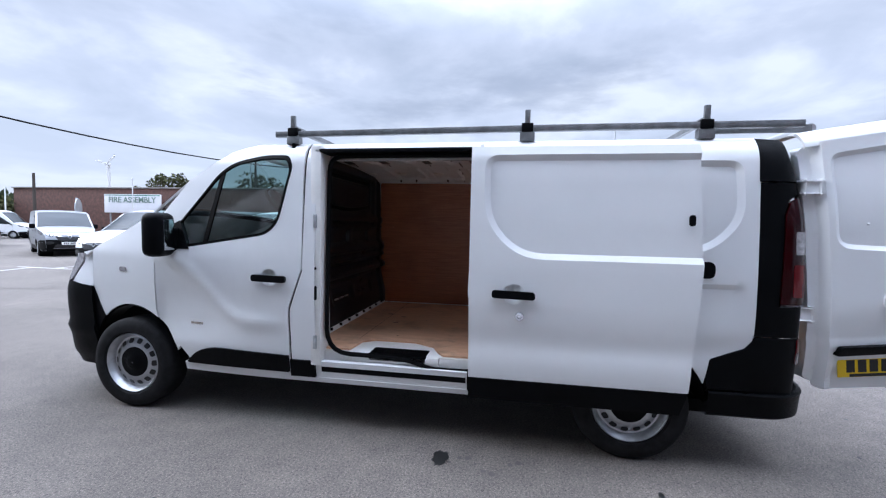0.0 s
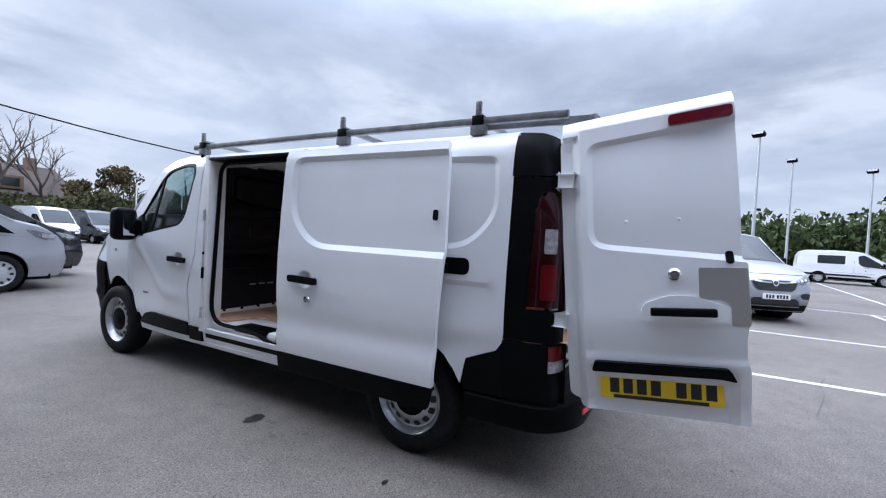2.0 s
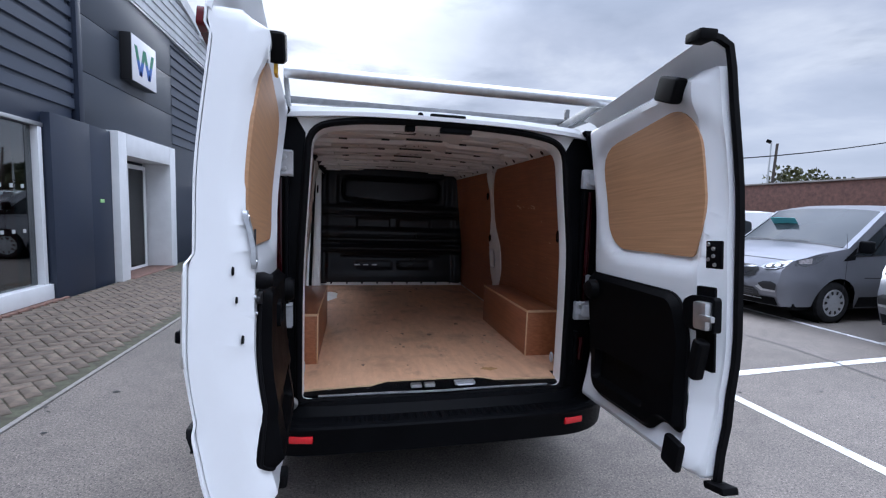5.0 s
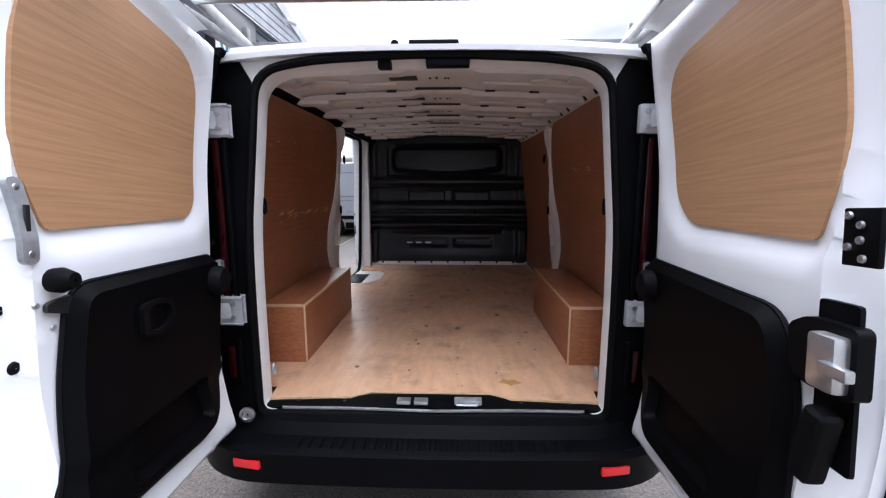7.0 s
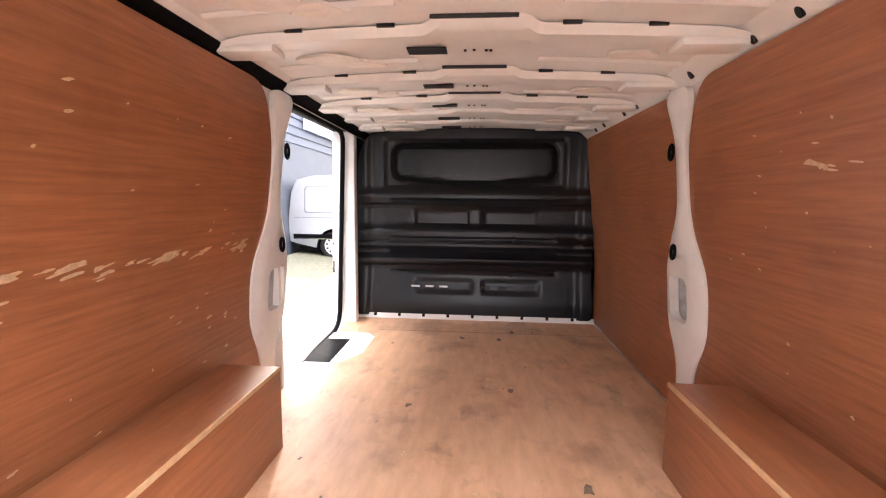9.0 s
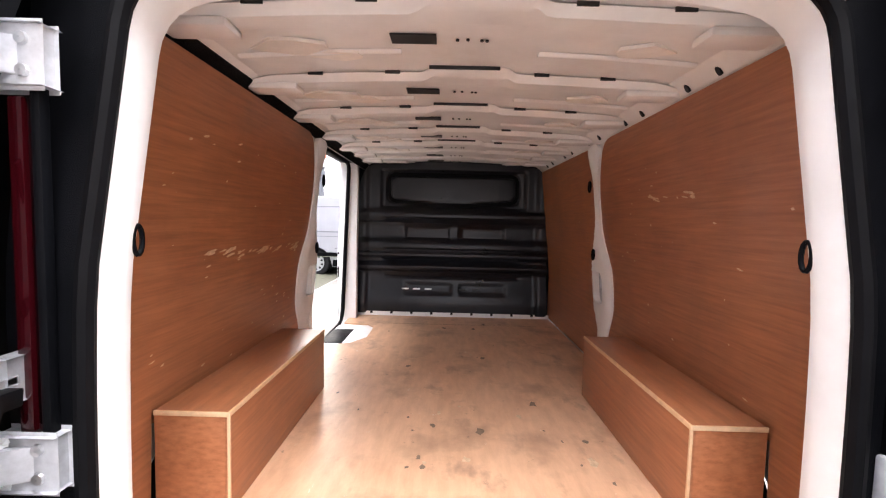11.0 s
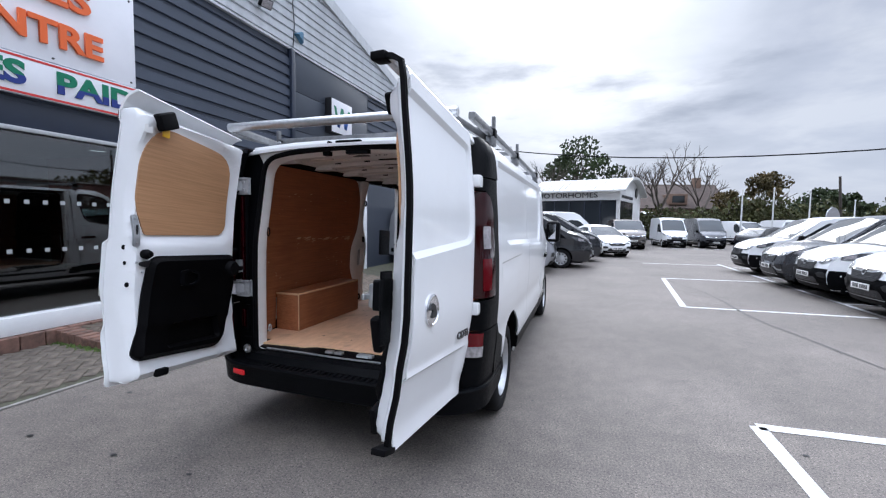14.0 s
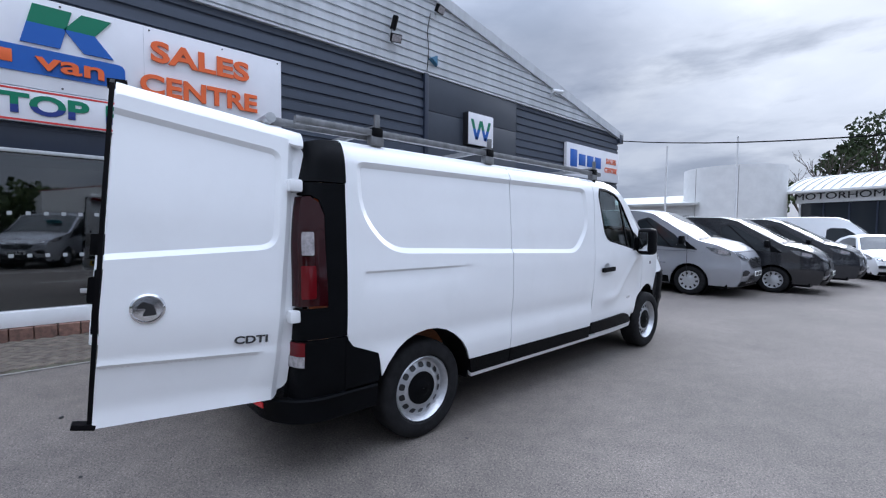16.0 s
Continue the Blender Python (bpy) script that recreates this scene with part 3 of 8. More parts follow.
    # wheel arch liners and black arch lip
    for cy, nm in ((AX_R, "rear_arch_liner"), (AX_F, "front_arch_liner")):
        b = bmesh.new()
        prev = None
        for a in range(-5, 186, 12):
            yy, zz_ = cy + 0.405 * math.cos(radians(a)), R_W + 0.02 + 0.405 * math.sin(radians(a))
            pair = [b.verts.new((s * (flank(yy, max(0.3, zz_)) - 0.012), yy, zz_)), b.verts.new((s * 0.68, yy, zz_))]
            if prev:
                b.faces.new((prev[0], pair[0], pair[1], prev[1]))
            prev = pair
        part(nm, b, RUBBER, van)

    # rear black corner: the plan curve round the corner, lofted upwards
    def corner(u, z, s=s):
        x0 = lerp(SIDE, z)
        pts = [(x0 - 0.001, 0.36), (x0 - 0.004, 0.27), (x0 - 0.018, 0.17), (x0 - 0.055, 0.105), (x0 - 0.15, 0.075)]
        f = min(0.9999, max(0, u)) * (len(pts) - 1)
        i = int(f)
        f -= i
        p0, p1, p2, p3 = pts[max(0, i - 1)], pts[i], pts[i + 1], pts[min(len(pts) - 1, i + 2)]
        res = []
        for k in (0, 1):
            res.append(0.5 * (2 * p1[k] + (p2[k] - p0[k]) * f + (2 * p0[k] - 5 * p1[k] + 4 * p2[k] - p3[k]) * f * f + (3 * p1[k] - p0[k] - 3 * p2[k] + p3[k]) * f ** 3))
        lean = 0.10 * smooth01((z - 1.3) / 0.65) ** 1.5
        return (s * res[0], res[1] + lean * min(1.0, max(0.0, u) * 1.4), z)

    def on_corner(out=0.0, cor=corner):
        def place(u, z):
            p = Vector(cor(u, z))
            a, c = Vector(cor(min(1, u + 0.02), z)), Vector(cor(max(0, u - 0.02), z))
            n = (c - a).cross(Vector((0, 0, 1)))
            n.normalize()
            if n.x * s < 0 and u < 0.7 or (u >= 0.7 and n.y > 0):
                n = -n
            return p + n * out
        FLIPPED[place] = s > 0
        return place
    part("corner_cap", sheet(rounded([(0.0, 1.675), (0, 1.925), (1.0, 1.90), (1.0, 1.675)], [0.005, 0.03, 0.03, 0.005]), (), 0.05, on_corner(0.006), 0.02), BLACK, van)
    hole = [(0.32, 0.985), (0.36, 1.50), (0.44, 1.575), (0.60, 1.60), (0.9, 1.60), (0.9, 0.985)]
    part("corner_panel", sheet([(0.0, 0.815), (0.0, 1.668), (1.0, 1.668), (1.0, 0.815)], (hole,), 0.05, on_corner(0.0), 0.02), BLACK, van)
    lens = sheet([(0.33, 1.0), (0.37, 1.49), (0.45, 1.56), (0.60, 1.59), (0.88, 1.59), (0.88, 1.0)], (), 0.05, on_corner(0.008), 0.03)
    lamp = part("tail_lamp", lens, RED, van, "dark red tail lamp lens")
    part("reversing_lens", sheet(rounded([(0.50, 1.275), (0.50, 1.40), (0.70, 1.40), (0.70, 1.275)], 0.02), (), 0.05, on_corner(0.012), 0.006), CLEAR, lamp)
    part("brake_lens", sheet(rounded([(0.48, 1.04), (0.48, 1.22), (0.72, 1.22), (0.72, 1.04)], 0.02), (), 0.05, on_corner(0.011), 0.006), REDL, lamp)
    part("corner_lower", sheet([(0.0, 0.605), (0.0, 0.808), (1.0, 0.808), (1.0, 0.48), (0, 0.48)], (), 0.05, on_corner(0.002), 0.02), BLACK, van)
    low = part("fog_lamp", sheet([(0.66, 0.80), (0.98, 0.80), (0.98, 0.665), (0.66, 0.665)], (), 0.05, on_corner(0.008), 0.012), REDL, van)
    part("reversing_lens", sheet([(0.66, 0.725), (0.98, 0.725), (0.98, 0.665), (0.66, 0.665)], (), 0.05, on_corner(0.012), 0.006), CLEAR, low)
    # black lower quarter between corner and wheel arch
    quarter = [(0.352, 0.80), (0.395, 0.742), (0.565, 0.672), (0.585, 0.60), (0.575, 0.498), (0.352, 0.498)]
    part("lower_quarter", sheet(quarter, (), 0.05, on_flank(s, None, 0.004, lambda y, z: 0.006 * smooth01((0.56 - z) / 0.06)), 0.03), BLACK, van)
    # hinges
    for hz_ in (0.945, 1.645):
        h = box(s * 0.815, s * 0.915, 0.050, 0.125, hz_ - 0.034, hz_ + 0.034, 0.014)
        part("door_hinge", h, WHITE, van, "white painted door hinge")
        part("hinge_bracket", box(s * 0.725, s * 0.82, 0.128, 0.156, hz_ - 0.050, hz_ + 0.050, 0.008), PAINTED_STEEL, van)
        part("hinge_leaf", rotated(box(-0.030, 0.030, -0.008, 0.006, -0.032, 0.032, 0.006), pose(s * 0.79, 0.122, hz_, 0, 0, s * -25)), PAINTED_STEEL, van)
        for dz in (-0.026, 0.026):
            part("hinge_bolt", rotated(lathe([(0.011, 0), (0.010, 0.006), (0.002, 0.007)], 10), pose(s * 0.752, 0.128, hz_ + dz, 0, 0, -90)), ALU, van)

# roof: a crowned skin with long ribs
def roof_skin(u, y):
    w = 0.85
    z = 1.905 + 0.045 * (1 - abs(u / w) ** 2.6)
    z -= 0.035 * smooth01((0.55 - y) / 0.4) + 0.03 * smooth01((y - 2.9) / 0.6)
    z += 0.007 * max(0, math.sin(u * 18)) * smooth01((y - 0.5) / 0.2) * smooth01((3.0 - y) / 0.2)
    return (u, y, z)


part("roof", sheet([(-0.85, 0.20), (0.85, 0.20), (0.85, 3.50), (0.6, 3.58), (0, 3.62), (-0.6, 3.58), (-0.85, 3.50)], (), 0.05, roof_skin, 0.02), WHITE, van)
part("rear_header", sheet([(-0.74, 1.87), (-0.74, 1.915), (-0.4, 1.937), (0, 1.945), (0.4, 1.937), (0.74, 1.915), (0.74, 1.87), (0.4, 1.900), (0, 1.912), (-0.4, 1.900)], (), 0.06, lambda x, z: (x, 0.235 - 0.02 * (1.97 - z) / 0.1, z), 0.02), WHITE, van)
part("aerial_block", box(-0.08, 0.10, 0.20, 0.24, 1.908, 1.932, 0.008), BLACK, van)
part("roof_plug", cyl((-0.13, 0.205, 1.918), (-0.13, 0.235, 1.918), 0.014), RUBBER, van)

# nose: screen, bonnet and front, from a side profile bowed forwards in the middle
NOSE = [(3.52, 1.925), (3.62, 1.885), (3.97, 1.69), (4.33, 1.43), (4.55, 1.315), (4.80, 1.205), (4.96, 1.105), (5.06, 0.98), (5.11, 0.80)]


def nose_place(u, t):
    f = min(len(NOSE) - 1.001, max(0, t))
    i = int(f)
    f -= i
    y, z = NOSE[i][0] + (NOSE[i + 1][0] - NOSE[i][0]) * f, NOSE[i][1] + (NOSE[i + 1][1] - NOSE[i][1]) * f
    w = flank(y, z) - 0.006
    bow = 1 - abs(u) ** 2.2
    return (u * w, y + bow * (0.05 + 0.045 * min(t, 4.2)), z + 0.06 * bow * smooth01(t / 3))


part("windscreen", sheet([(-0.97, 0.9), (0.97, 0.9), (0.97, 3.0), (-0.97, 3.0)], (), 0.12, nose_place, 0), GLASS, van)
part("screen_header", sheet([(-1, -0.0), (1, 0.0), (1, 0.9), (-1, 0.9)], (), 0.12, nose_place, 0.01), WHITE, van)
for s in (-1, 1):
    part("screen_pillar", sheet([(s * 0.955, 0.9), (s * 1.0, 0.9), (s * 1.0, 3.0), (s * 0.955, 3.0)], (), 0.1, nose_place, 0.015), WHITE, van)
part("scuttle", sheet([(-1, 3.0), (1, 3.0), (1, 3.25), (-1, 3.25)], (), 0.12, nose_place, 0.02), BLACK, van)
part("bonnet", sheet([(-1, 3.25), (1, 3.25), (1, 6.0), (-1, 6.0)], (), 0.1, nose_place, 0.012), WHITE, van)
part("grille", sheet([(-0.72, 6.0), (0.72, 6.0), (0.72, 7.9), (-0.72, 7.9)], (), 0.15, nose_place, 0.03), BLACK, van)


def front_end(u, z):
    """The rounded nose in plan: u -1 and 1 where it meets the wings, 0 at the middle."""
    th = u * math.pi / 2
    w = flank(4.86, z) + 0.004
    o = 0.026 * math.exp(-((z - 0.545) / 0.035) ** 2) - 0.05 * smooth01((0.36 - z) / 0.12) - 0.13 * smooth01((z - 0.80) / 0.36)
    k = 0.35 + 0.65 * math.cos(th) if abs(u) < 1 else 0.35
    return ((w + o * 0.5) * math.copysign(abs(math.sin(th)) ** 0.62, u), 4.855 + (0.47 + o * k) * abs(math.cos(th)) ** 0.62, z)


part("front_bumper", sheet([(-1, 0.25), (-1, 0.882), (-0.86, 0.905), (-0.74, 0.90), (-0.5, 0.92), (0.5, 0.92), (0.74, 0.90), (0.86, 0.905), (1, 0.882), (1, 0.25)], (), 0.05, front_end, 0.02), BLACK, van, "black plastic front bumper")
for s in (-1, 1):
    lamp = part("headlamp", sheet([(s * 0.72, 0.905), (s * 0.60, 0.935), (s * 0.56, 1.06), (s * 0.74, 1.125), (s * 0.90, 1.13), (s * 0.90, 1.06), (s * 0.82, 0.93)], (), 0.05, lambda u, z: Vector(front_end(u, z)) + Vector((0, 0.004, 0)), 0.02), CLEAR, van, "clear headlamp")
    part("lamp_bezel", sheet([(s * 0.70, 0.96), (s * 0.62, 0.98), (s * 0.64, 1.05), (s * 0.78, 1.08), (s * 0.80, 1.0)], (), 0.05, lambda u, z: Vector(front_end(u, z)) * 1.0 + Vector((s * 0.006, 0.010, 0)), 0.006), DCHROME, lamp)
    part("wing_front", sheet([(s * 1.0, 0.884), (s * 0.86, 0.907), (s * 0.81, 0.907), (s * 0.91, 1.06), (s * 0.90, 1.14), (s * 1.0, 1.16)], (), 0.05, front_end, 0.012), WHITE, van)

# mirrors
for s in (-1, 1):
    arm = part("door_mirror", rotated(box(-0.095, 0.095, -0.075, 0.065, -0.150, 0.150, 0.062, 5), pose(s * 1.025, 4.08, 1.300, 0, 0, s * -10)), BLACK, van, "black door mirror")
    part("mirror_arm", rotated(box(-0.09, 0.09, -0.055, 0.055, -0.085, 0.085, 0.03, 3), pose(s * 0.93, 4.075, 1.265)), BLACK, arm)
    part("mirror_foot", sheet([(3.92, 1.20), (4.18, 1.20), (4.20, 1.32), (4.02, 1.40)], (), 0.1, on_flank(s, None, 0.006), 0.03), BLACK, arm)
    part("mirror_glass", rotated(box(-0.052, 0.052, -0.081, -0.074, -0.105, 0.105, 0.003), pose(s * 1.025, 4.08, 1.300, 0, 0, s * -10)), CHROME, arm)

# wheels: tyre, pressed steel rim with holes, black cap
def make_wheel(r=R_W, rim_material=None, holes=14, cap=True, width=0.205):
    w = new("wheel")
    h = width / 2
    t = [(r * 0.66, h * 0.80), (r * 0.70, h * 0.98), (r * 0.82, h * 1.03), (r * 0.93, h * 0.95), (r * 0.985, h * 0.78), (r, h * 0.55), (r, -h * 0.55), (r * 0.985, -h * 0.78), (r * 0.93, -h * 0.95), (r * 0.82, -h), (r * 0.62, -h * 0.9)]
    part("tyre", lathe(t, 48), TYRE, w)
    dish = [(r * 0.665, h * 0.84), (r * 0.645, h * 0.90), (r * 0.60, h * 0.72), (r * 0.565, h * 0.42), (r * 0.53, h * 0.40), (r * 0.42, h * 0.60), (r * 0.33, h * 0.62), (r * 0.26, h * 0.40), (r * 0.24, h * 0.30), (0.005, h * 0.30)]
    part("rim", lathe(dish, 56), rim_material or STEEL, w)
    for k in range(holes):
        a = 2 * math.pi * (k + 0.5) / holes
        sl = sheet(rounded(rect(r * 0.125, r * 0.10), r * 0.035, 3), (), 1, lambda u, v, a=a: (h * 0.505 + 0.004 + (-(v) / (r * 0.11)) * h * 0.20, (r * 0.478 + v) * math.cos(a) - u * math.sin(a), (r * 0.478 + v) * math.sin(a) + u * math.cos(a)), 0)
        part("rim_hole", sl, INK, w)
    if cap:
        part("hub_cap", lathe([(r * 0.335, h * 0.60), (r * 0.33, h * 0.68), (r * 0.22, h * 0.72), (r * 0.15, h * 0.80), (r * 0.10, h * 0.86), (0.004, h * 0.86)], 30), BLACK, w)
        for k in range(5):
            a = 2 * math.pi * k / 5
            part("wheel_nut", cyl((h * 0.4, r * 0.30 * math.cos(a), r * 0.30 * math.sin(a)), (h * 0.66, r * 0.30 * math.cos(a), r * 0.30 * math.sin(a)), r * 0.04, seg=8), BLACK, w)
    return w


proto = make_wheel()
proto.parent = van
proto.matrix_local = pose(0.805, AX_R, R_W)
for x, y, turn in ((0.79, AX_F, 0), (-0.805, AX_R, 180), (-0.79, AX_F, 180)):
    w = copy_thing(proto, pose(x, y, R_W, 20 * y, 0, turn))
    w.parent = van

# under body: a plain dark box added to block light, and the axle
part("underbody", box(-0.66, 0.66, 0.30, 4.9, 0.24, 0.325, 0.01), RUBBER, van)
part("rear_axle", cyl((-0.7, AX_R, R_W - 0.02), (0.7, AX_R, R_W - 0.02), 0.05), RUBBER, van)

# rear bumper: a stepped section swept round the back
section = [(0.10, 0.325), (0.035, 0.335), (0.014, 0.350), (0.010, 0.40), (0.006, 0.452), (0.0, 0.474), (0.006, 0.484), (0.026, 0.488), (0.050, 0.470), (0.120, 0.474), (0.150, 0.512), (0.205, 0.520)]
plan = []
for k in range(61):
    u = -1 + k / 30
    a = abs(u)
    if a < 0.5:
        px, py, nx, ny = 0.60 * u / 0.5, -0.062 + 0.012 * (u / 0.5) ** 2, 0.04 * u, -1.0
    elif a < 0.8:
        th = (a - 0.5) / 0.3 * math.pi / 2
        px, py = math.copysign(0.60 + 0.357 * math.sin(th), u), 0.25 - 0.30 * math.cos(th)
        nx, ny = math.copysign(math.sin(th), u), -math.cos(th)
    else:
        px, py, nx, ny = math.copysign(0.957, u), 0.25 + (a - 0.8) / 0.2 * 0.315, math.copysign(1.0, u), 0.0
    plan.append((px, py, nx, ny))
b = bmesh.new()
rows_ = [[b.verts.new((px - nx * o, py - ny * o, z)) for o, z in section] for px, py, nx, ny in plan]
for r, q in zip(rows_, rows_[1:]):
    for k in range(len(section) - 1):
        b.faces.new((r[k], q[k], q[k + 1], r[k + 1]))
bumper = part("rear_bumper", b, BLACK, van, "black ribbed plastic step bumper")
for k in range(26):
    x = -0.50 + k * 0.04
    part("tread_rib", box(x, x + 0.022, -0.034, 0.050, 0.466, 0.479, 0.004), BLACK, bumper)
for s in (-1, 1):
    part("reflector", rotated(box(-0.052, 0.052, -0.016, 0.012, -0.016, 0.016, 0.005), pose(s * 0.655, -0.028, 0.428, 0, 0, s * 10)), REFL, bumper, "red rear reflector")
part("towing_eye_cover", lathe([(0.030, 0), (0.030, 0.01), (0.020, 0.012), (0.018, 0.004), (0.004, 0.004)], 20), ALU, bumper).matrix_local = pose(-0.715, 0.105, 0.535, 0, 0, -90)

# rear frame round the load opening
OPEN = rounded([(-0.682, 0.520), (-0.682, 1.10), (-0.648, 1.820), (-0.45, 1.860), (0, 1.882), (0.45, 1.860), (0.648, 1.820), (0.682, 1.10), (0.682, 0.520)], [0.05, 0.2, 0.10, 0.2, 0.4, 0.2, 0.10, 0.2, 0.05])
OUTER = [(-0.80, 0.50), (-0.80, 1.35), (-0.77, 1.905), (-0.4, 1.93), (0, 1.945), (0.4, 1.93), (0.77, 1.905), (0.80, 1.35), (0.80, 0.50)]


def frame_y(z):
    return 0.165 + 0.075 * smooth01((z - 1.2) / 0.7)


part("rear_frame", sheet(OUTER, (OPEN,), 0.06, lambda x, z: (x, frame_y(z), z), 0.02), WHITE_IN, van)
b = bmesh.new()
n = len(OPEN)
vs = [(b.verts.new((p[0], frame_y(p[1]), p[1])), b.verts.new((p[0] * 0.985 + math.copysign(0.045, p[0]) * 0, frame_y(p[1]) + 0.055, p[1])), b.verts.new((p[0] + math.copysign(0.0, p[0]), frame_y(p[1]) + 0.085, p[1] - 0.01))) for p in OPEN]
for i in range(n):
    for k in (0, 1):
        b.faces.new((vs[i - 1][k], vs[i][k], vs[i][k + 1], vs[i - 1][k + 1]))
part("rear_jamb", b, WHITE_IN, van)
part("sill_face", sheet([(-0.80, 0.485), (-0.80, 0.60), (-0.735, 0.60), (-0.715, 0.55), (-0.68, 0.512), (0.68, 0.512), (0.715, 0.55), (0.735, 0.60), (0.80, 0.60), (0.80, 0.485)], (), 0.1, lambda x, z: (x, 0.155, z), 0.02), BLACK, van)
part("door_seal", sweep([(p[0] * 1.012, frame_y(p[1]) - 0.012, p[1] + (0.012 if p[1] > 1.7 else (-0.01 if p[1] < 0.6 else 0))) for p in OPEN], circle(0.017, 8), True, up=(0, 1, 0)), RUBBER, van, "black rubber door seal")
for s in (-1, 1):
    for z in (1.05, 1.22, 1.40, 1.56, 0.80, 0.67):
        part("frame_hole", cyl((s * 0.690, frame_y(z) + 0.06, z), (s * 0.70, frame_y(z) + 0.06, z), 0.005, seg=8), INK, van)
    # lashing ring on the frame, and the check strap with its bracket
    part("lashing_ring", sweep([(s * (0.668 + 0.0 * k), 0.262 + 0.013 * math.cos(k), 1.335 + 0.030 * math.sin(k)) for k in [2 * math.pi * j / 14 for j in range(14)]], circle(0.005, 6), True, up=(1, 0, 0)), BLACK, van)
    part("lashing_ring", sweep([(s * 0.68, 0.28 + 0.013 * math.cos(k), 0.64 + 0.025 * math.sin(k)) for k in [2 * math.pi * j / 14 for j in range(14)]], circle(0.005, 6), True, up=(1, 0, 0)), GALV, van)
    for z0, z1 in ((0.99, 1.58), (0.67, 0.80)):
        part("lamp_return", box(min(s * 0.762, s * 0.788), max(s * 0.762, s * 0.788), 0.132, 0.150, z0, z1, 0.006), RED, van)
        part("lamp_seat", box(min(s * 0.735, s * 0.752), max(s * 0.735, s * 0.752), 0.135, 0.156, z0 - 0.03, z1 + 0.03, 0.004), BLACK, van)
    part("strap_bracket", box(s * 0.775, s * 0.80, 0.10, 0.16, 1.06, 1.14, 0.004), GALV, van)
    part("check_strap", box(s * 0.775, s * 0.79, -0.06, 0.12, 1.092, 1.106, 0.002), ALU, van)
    part("corner_inner", sheet([(s * 0.702, 0.50), (s * 0.700, 1.10), (s * 0.672, 1.80), (s * 0.72, 1.88), (s * 0.83, 1.88), (s * 0.83, 0.50)], (), 0.1, lambda x, z: (x, frame_y(z) - 0.008 + 0.0 * x, z), 0.02), BLACK, van)
part("wiring_gaiter", sweep([(-0.80, 0.10 - 0.07 * math.sin(math.pi * k / 12), 1.48 - 0.36 * k / 12 + (0.0 if k < 9 else 0.03 * (k - 9))) for k in range(13)], circle(0.017, 10)), RUBBER, van, "ribbed black cable gaiter")
part("sill_moulding", sheet(rounded([(-0.72, 0.17), (-0.72, 0.345), (-0.30, 0.35), (-0.22, 0.385), (0.22, 0.385), (0.30, 0.35), (0.72, 0.345), (0.72, 0.17)], 0.02), (), 0.06, lambda x, y: (x, y, 0.5485 - 0.25 * max(0, 0.22 - y)), 0.03), BLACK, van)
for x in (-0.115, -0.045):
    part("lock_striker", box(x - 0.028, x + 0.028, 0.17, 0.205, 0.545, 0.562, 0.004), ALU, van)
part("lock_striker", box(0.09, 0.20, 0.175, 0.215, 0.545, 0.562, 0.004), GALV, van)
part("striker_loop", sweep([(0.10, 0.19, 0.55), (0.10, 0.16, 0.556), (0.18, 0.16, 0.556), (0.18, 0.19, 0.55)], circle(0.005, 6)), ALU, van)
part("header_catch", box(-0.02, 0.14, 0.225, 0.27, 1.848, 1.874, 0.004), BLACK, van)
part("sill_edge", sweep([(-0.60 + 0.05 * k, 0.158 - 0.012 * math.exp(-((-0.60 + 0.05 * k) / 0.2) ** 2), 0.536) for k in range(25)], rect(0.010, 0.007)), GALV, van, "thin worn metal edge along the sill")
for x in (-0.55, -0.36, 0.36, 0.55):
    part("sill_screw", rotated(lathe([(0.008, 0), (0.006, 0.003), (0.001, 0.003)], 8), pose(x, 0.20, 0.5445, 0, -90, 0)), INK, van)
part("courtesy_switch", box(-0.20, -0.15, 0.24, 0.28, 1.845, 1.875, 0.005), BLACK, van)

# ---- load bay ----
def lining_x(z):
    return 0.862 - 0.030 * smooth01((z - 0.9) / 0.4) - 0.058 * max(0.0, (z - 1.2) / 0.5)


FL = 0.553


def scuffs(parent, s, y0, y1, n, seed):
    """Pale bared patches where loads have rubbed the lining: a broken streak and stray chips."""
    rnd = random.Random(seed)
    b = bmesh.new()
    for k in range(n):
        streak = rnd.random() < 0.6
        y = rnd.uniform(y0, y1)
        z = (1.265 - 0.03 * (y - 0.8) if s < 0 else 1.50) + rnd.gauss(0, 0.010) if streak else rnd.uniform(0.7, 1.65)
        if not streak:
            y = rnd.uniform(y0, y1)
        elif (s > 0 and not 0.88 < y < 1.26) or (s < 0 and not 0.78 < y < 1.60):
            continue
        a, h = rnd.uniform(0.006, 0.040) * (1 if streak else 0.4), rnd.uniform(0.002, 0.007) * (1.2 if streak else 0.8)
        pts = []
        for j in range(9):
            t = 2 * math.pi * j / 9
            q = rnd.uniform(0.5, 1.2)
            yy, zz_ = y + a * q * math.cos(t), z + h * q * math.sin(t) + 0.15 * a * math.cos(t)
            pts.append(b.verts.new((s * (lining_x(zz_) - 0.0012), yy, zz_)))
        b.faces.new(pts)
    part("scuffing", b, SCUFF, parent, smooth=False)["kind"] = "stuff"


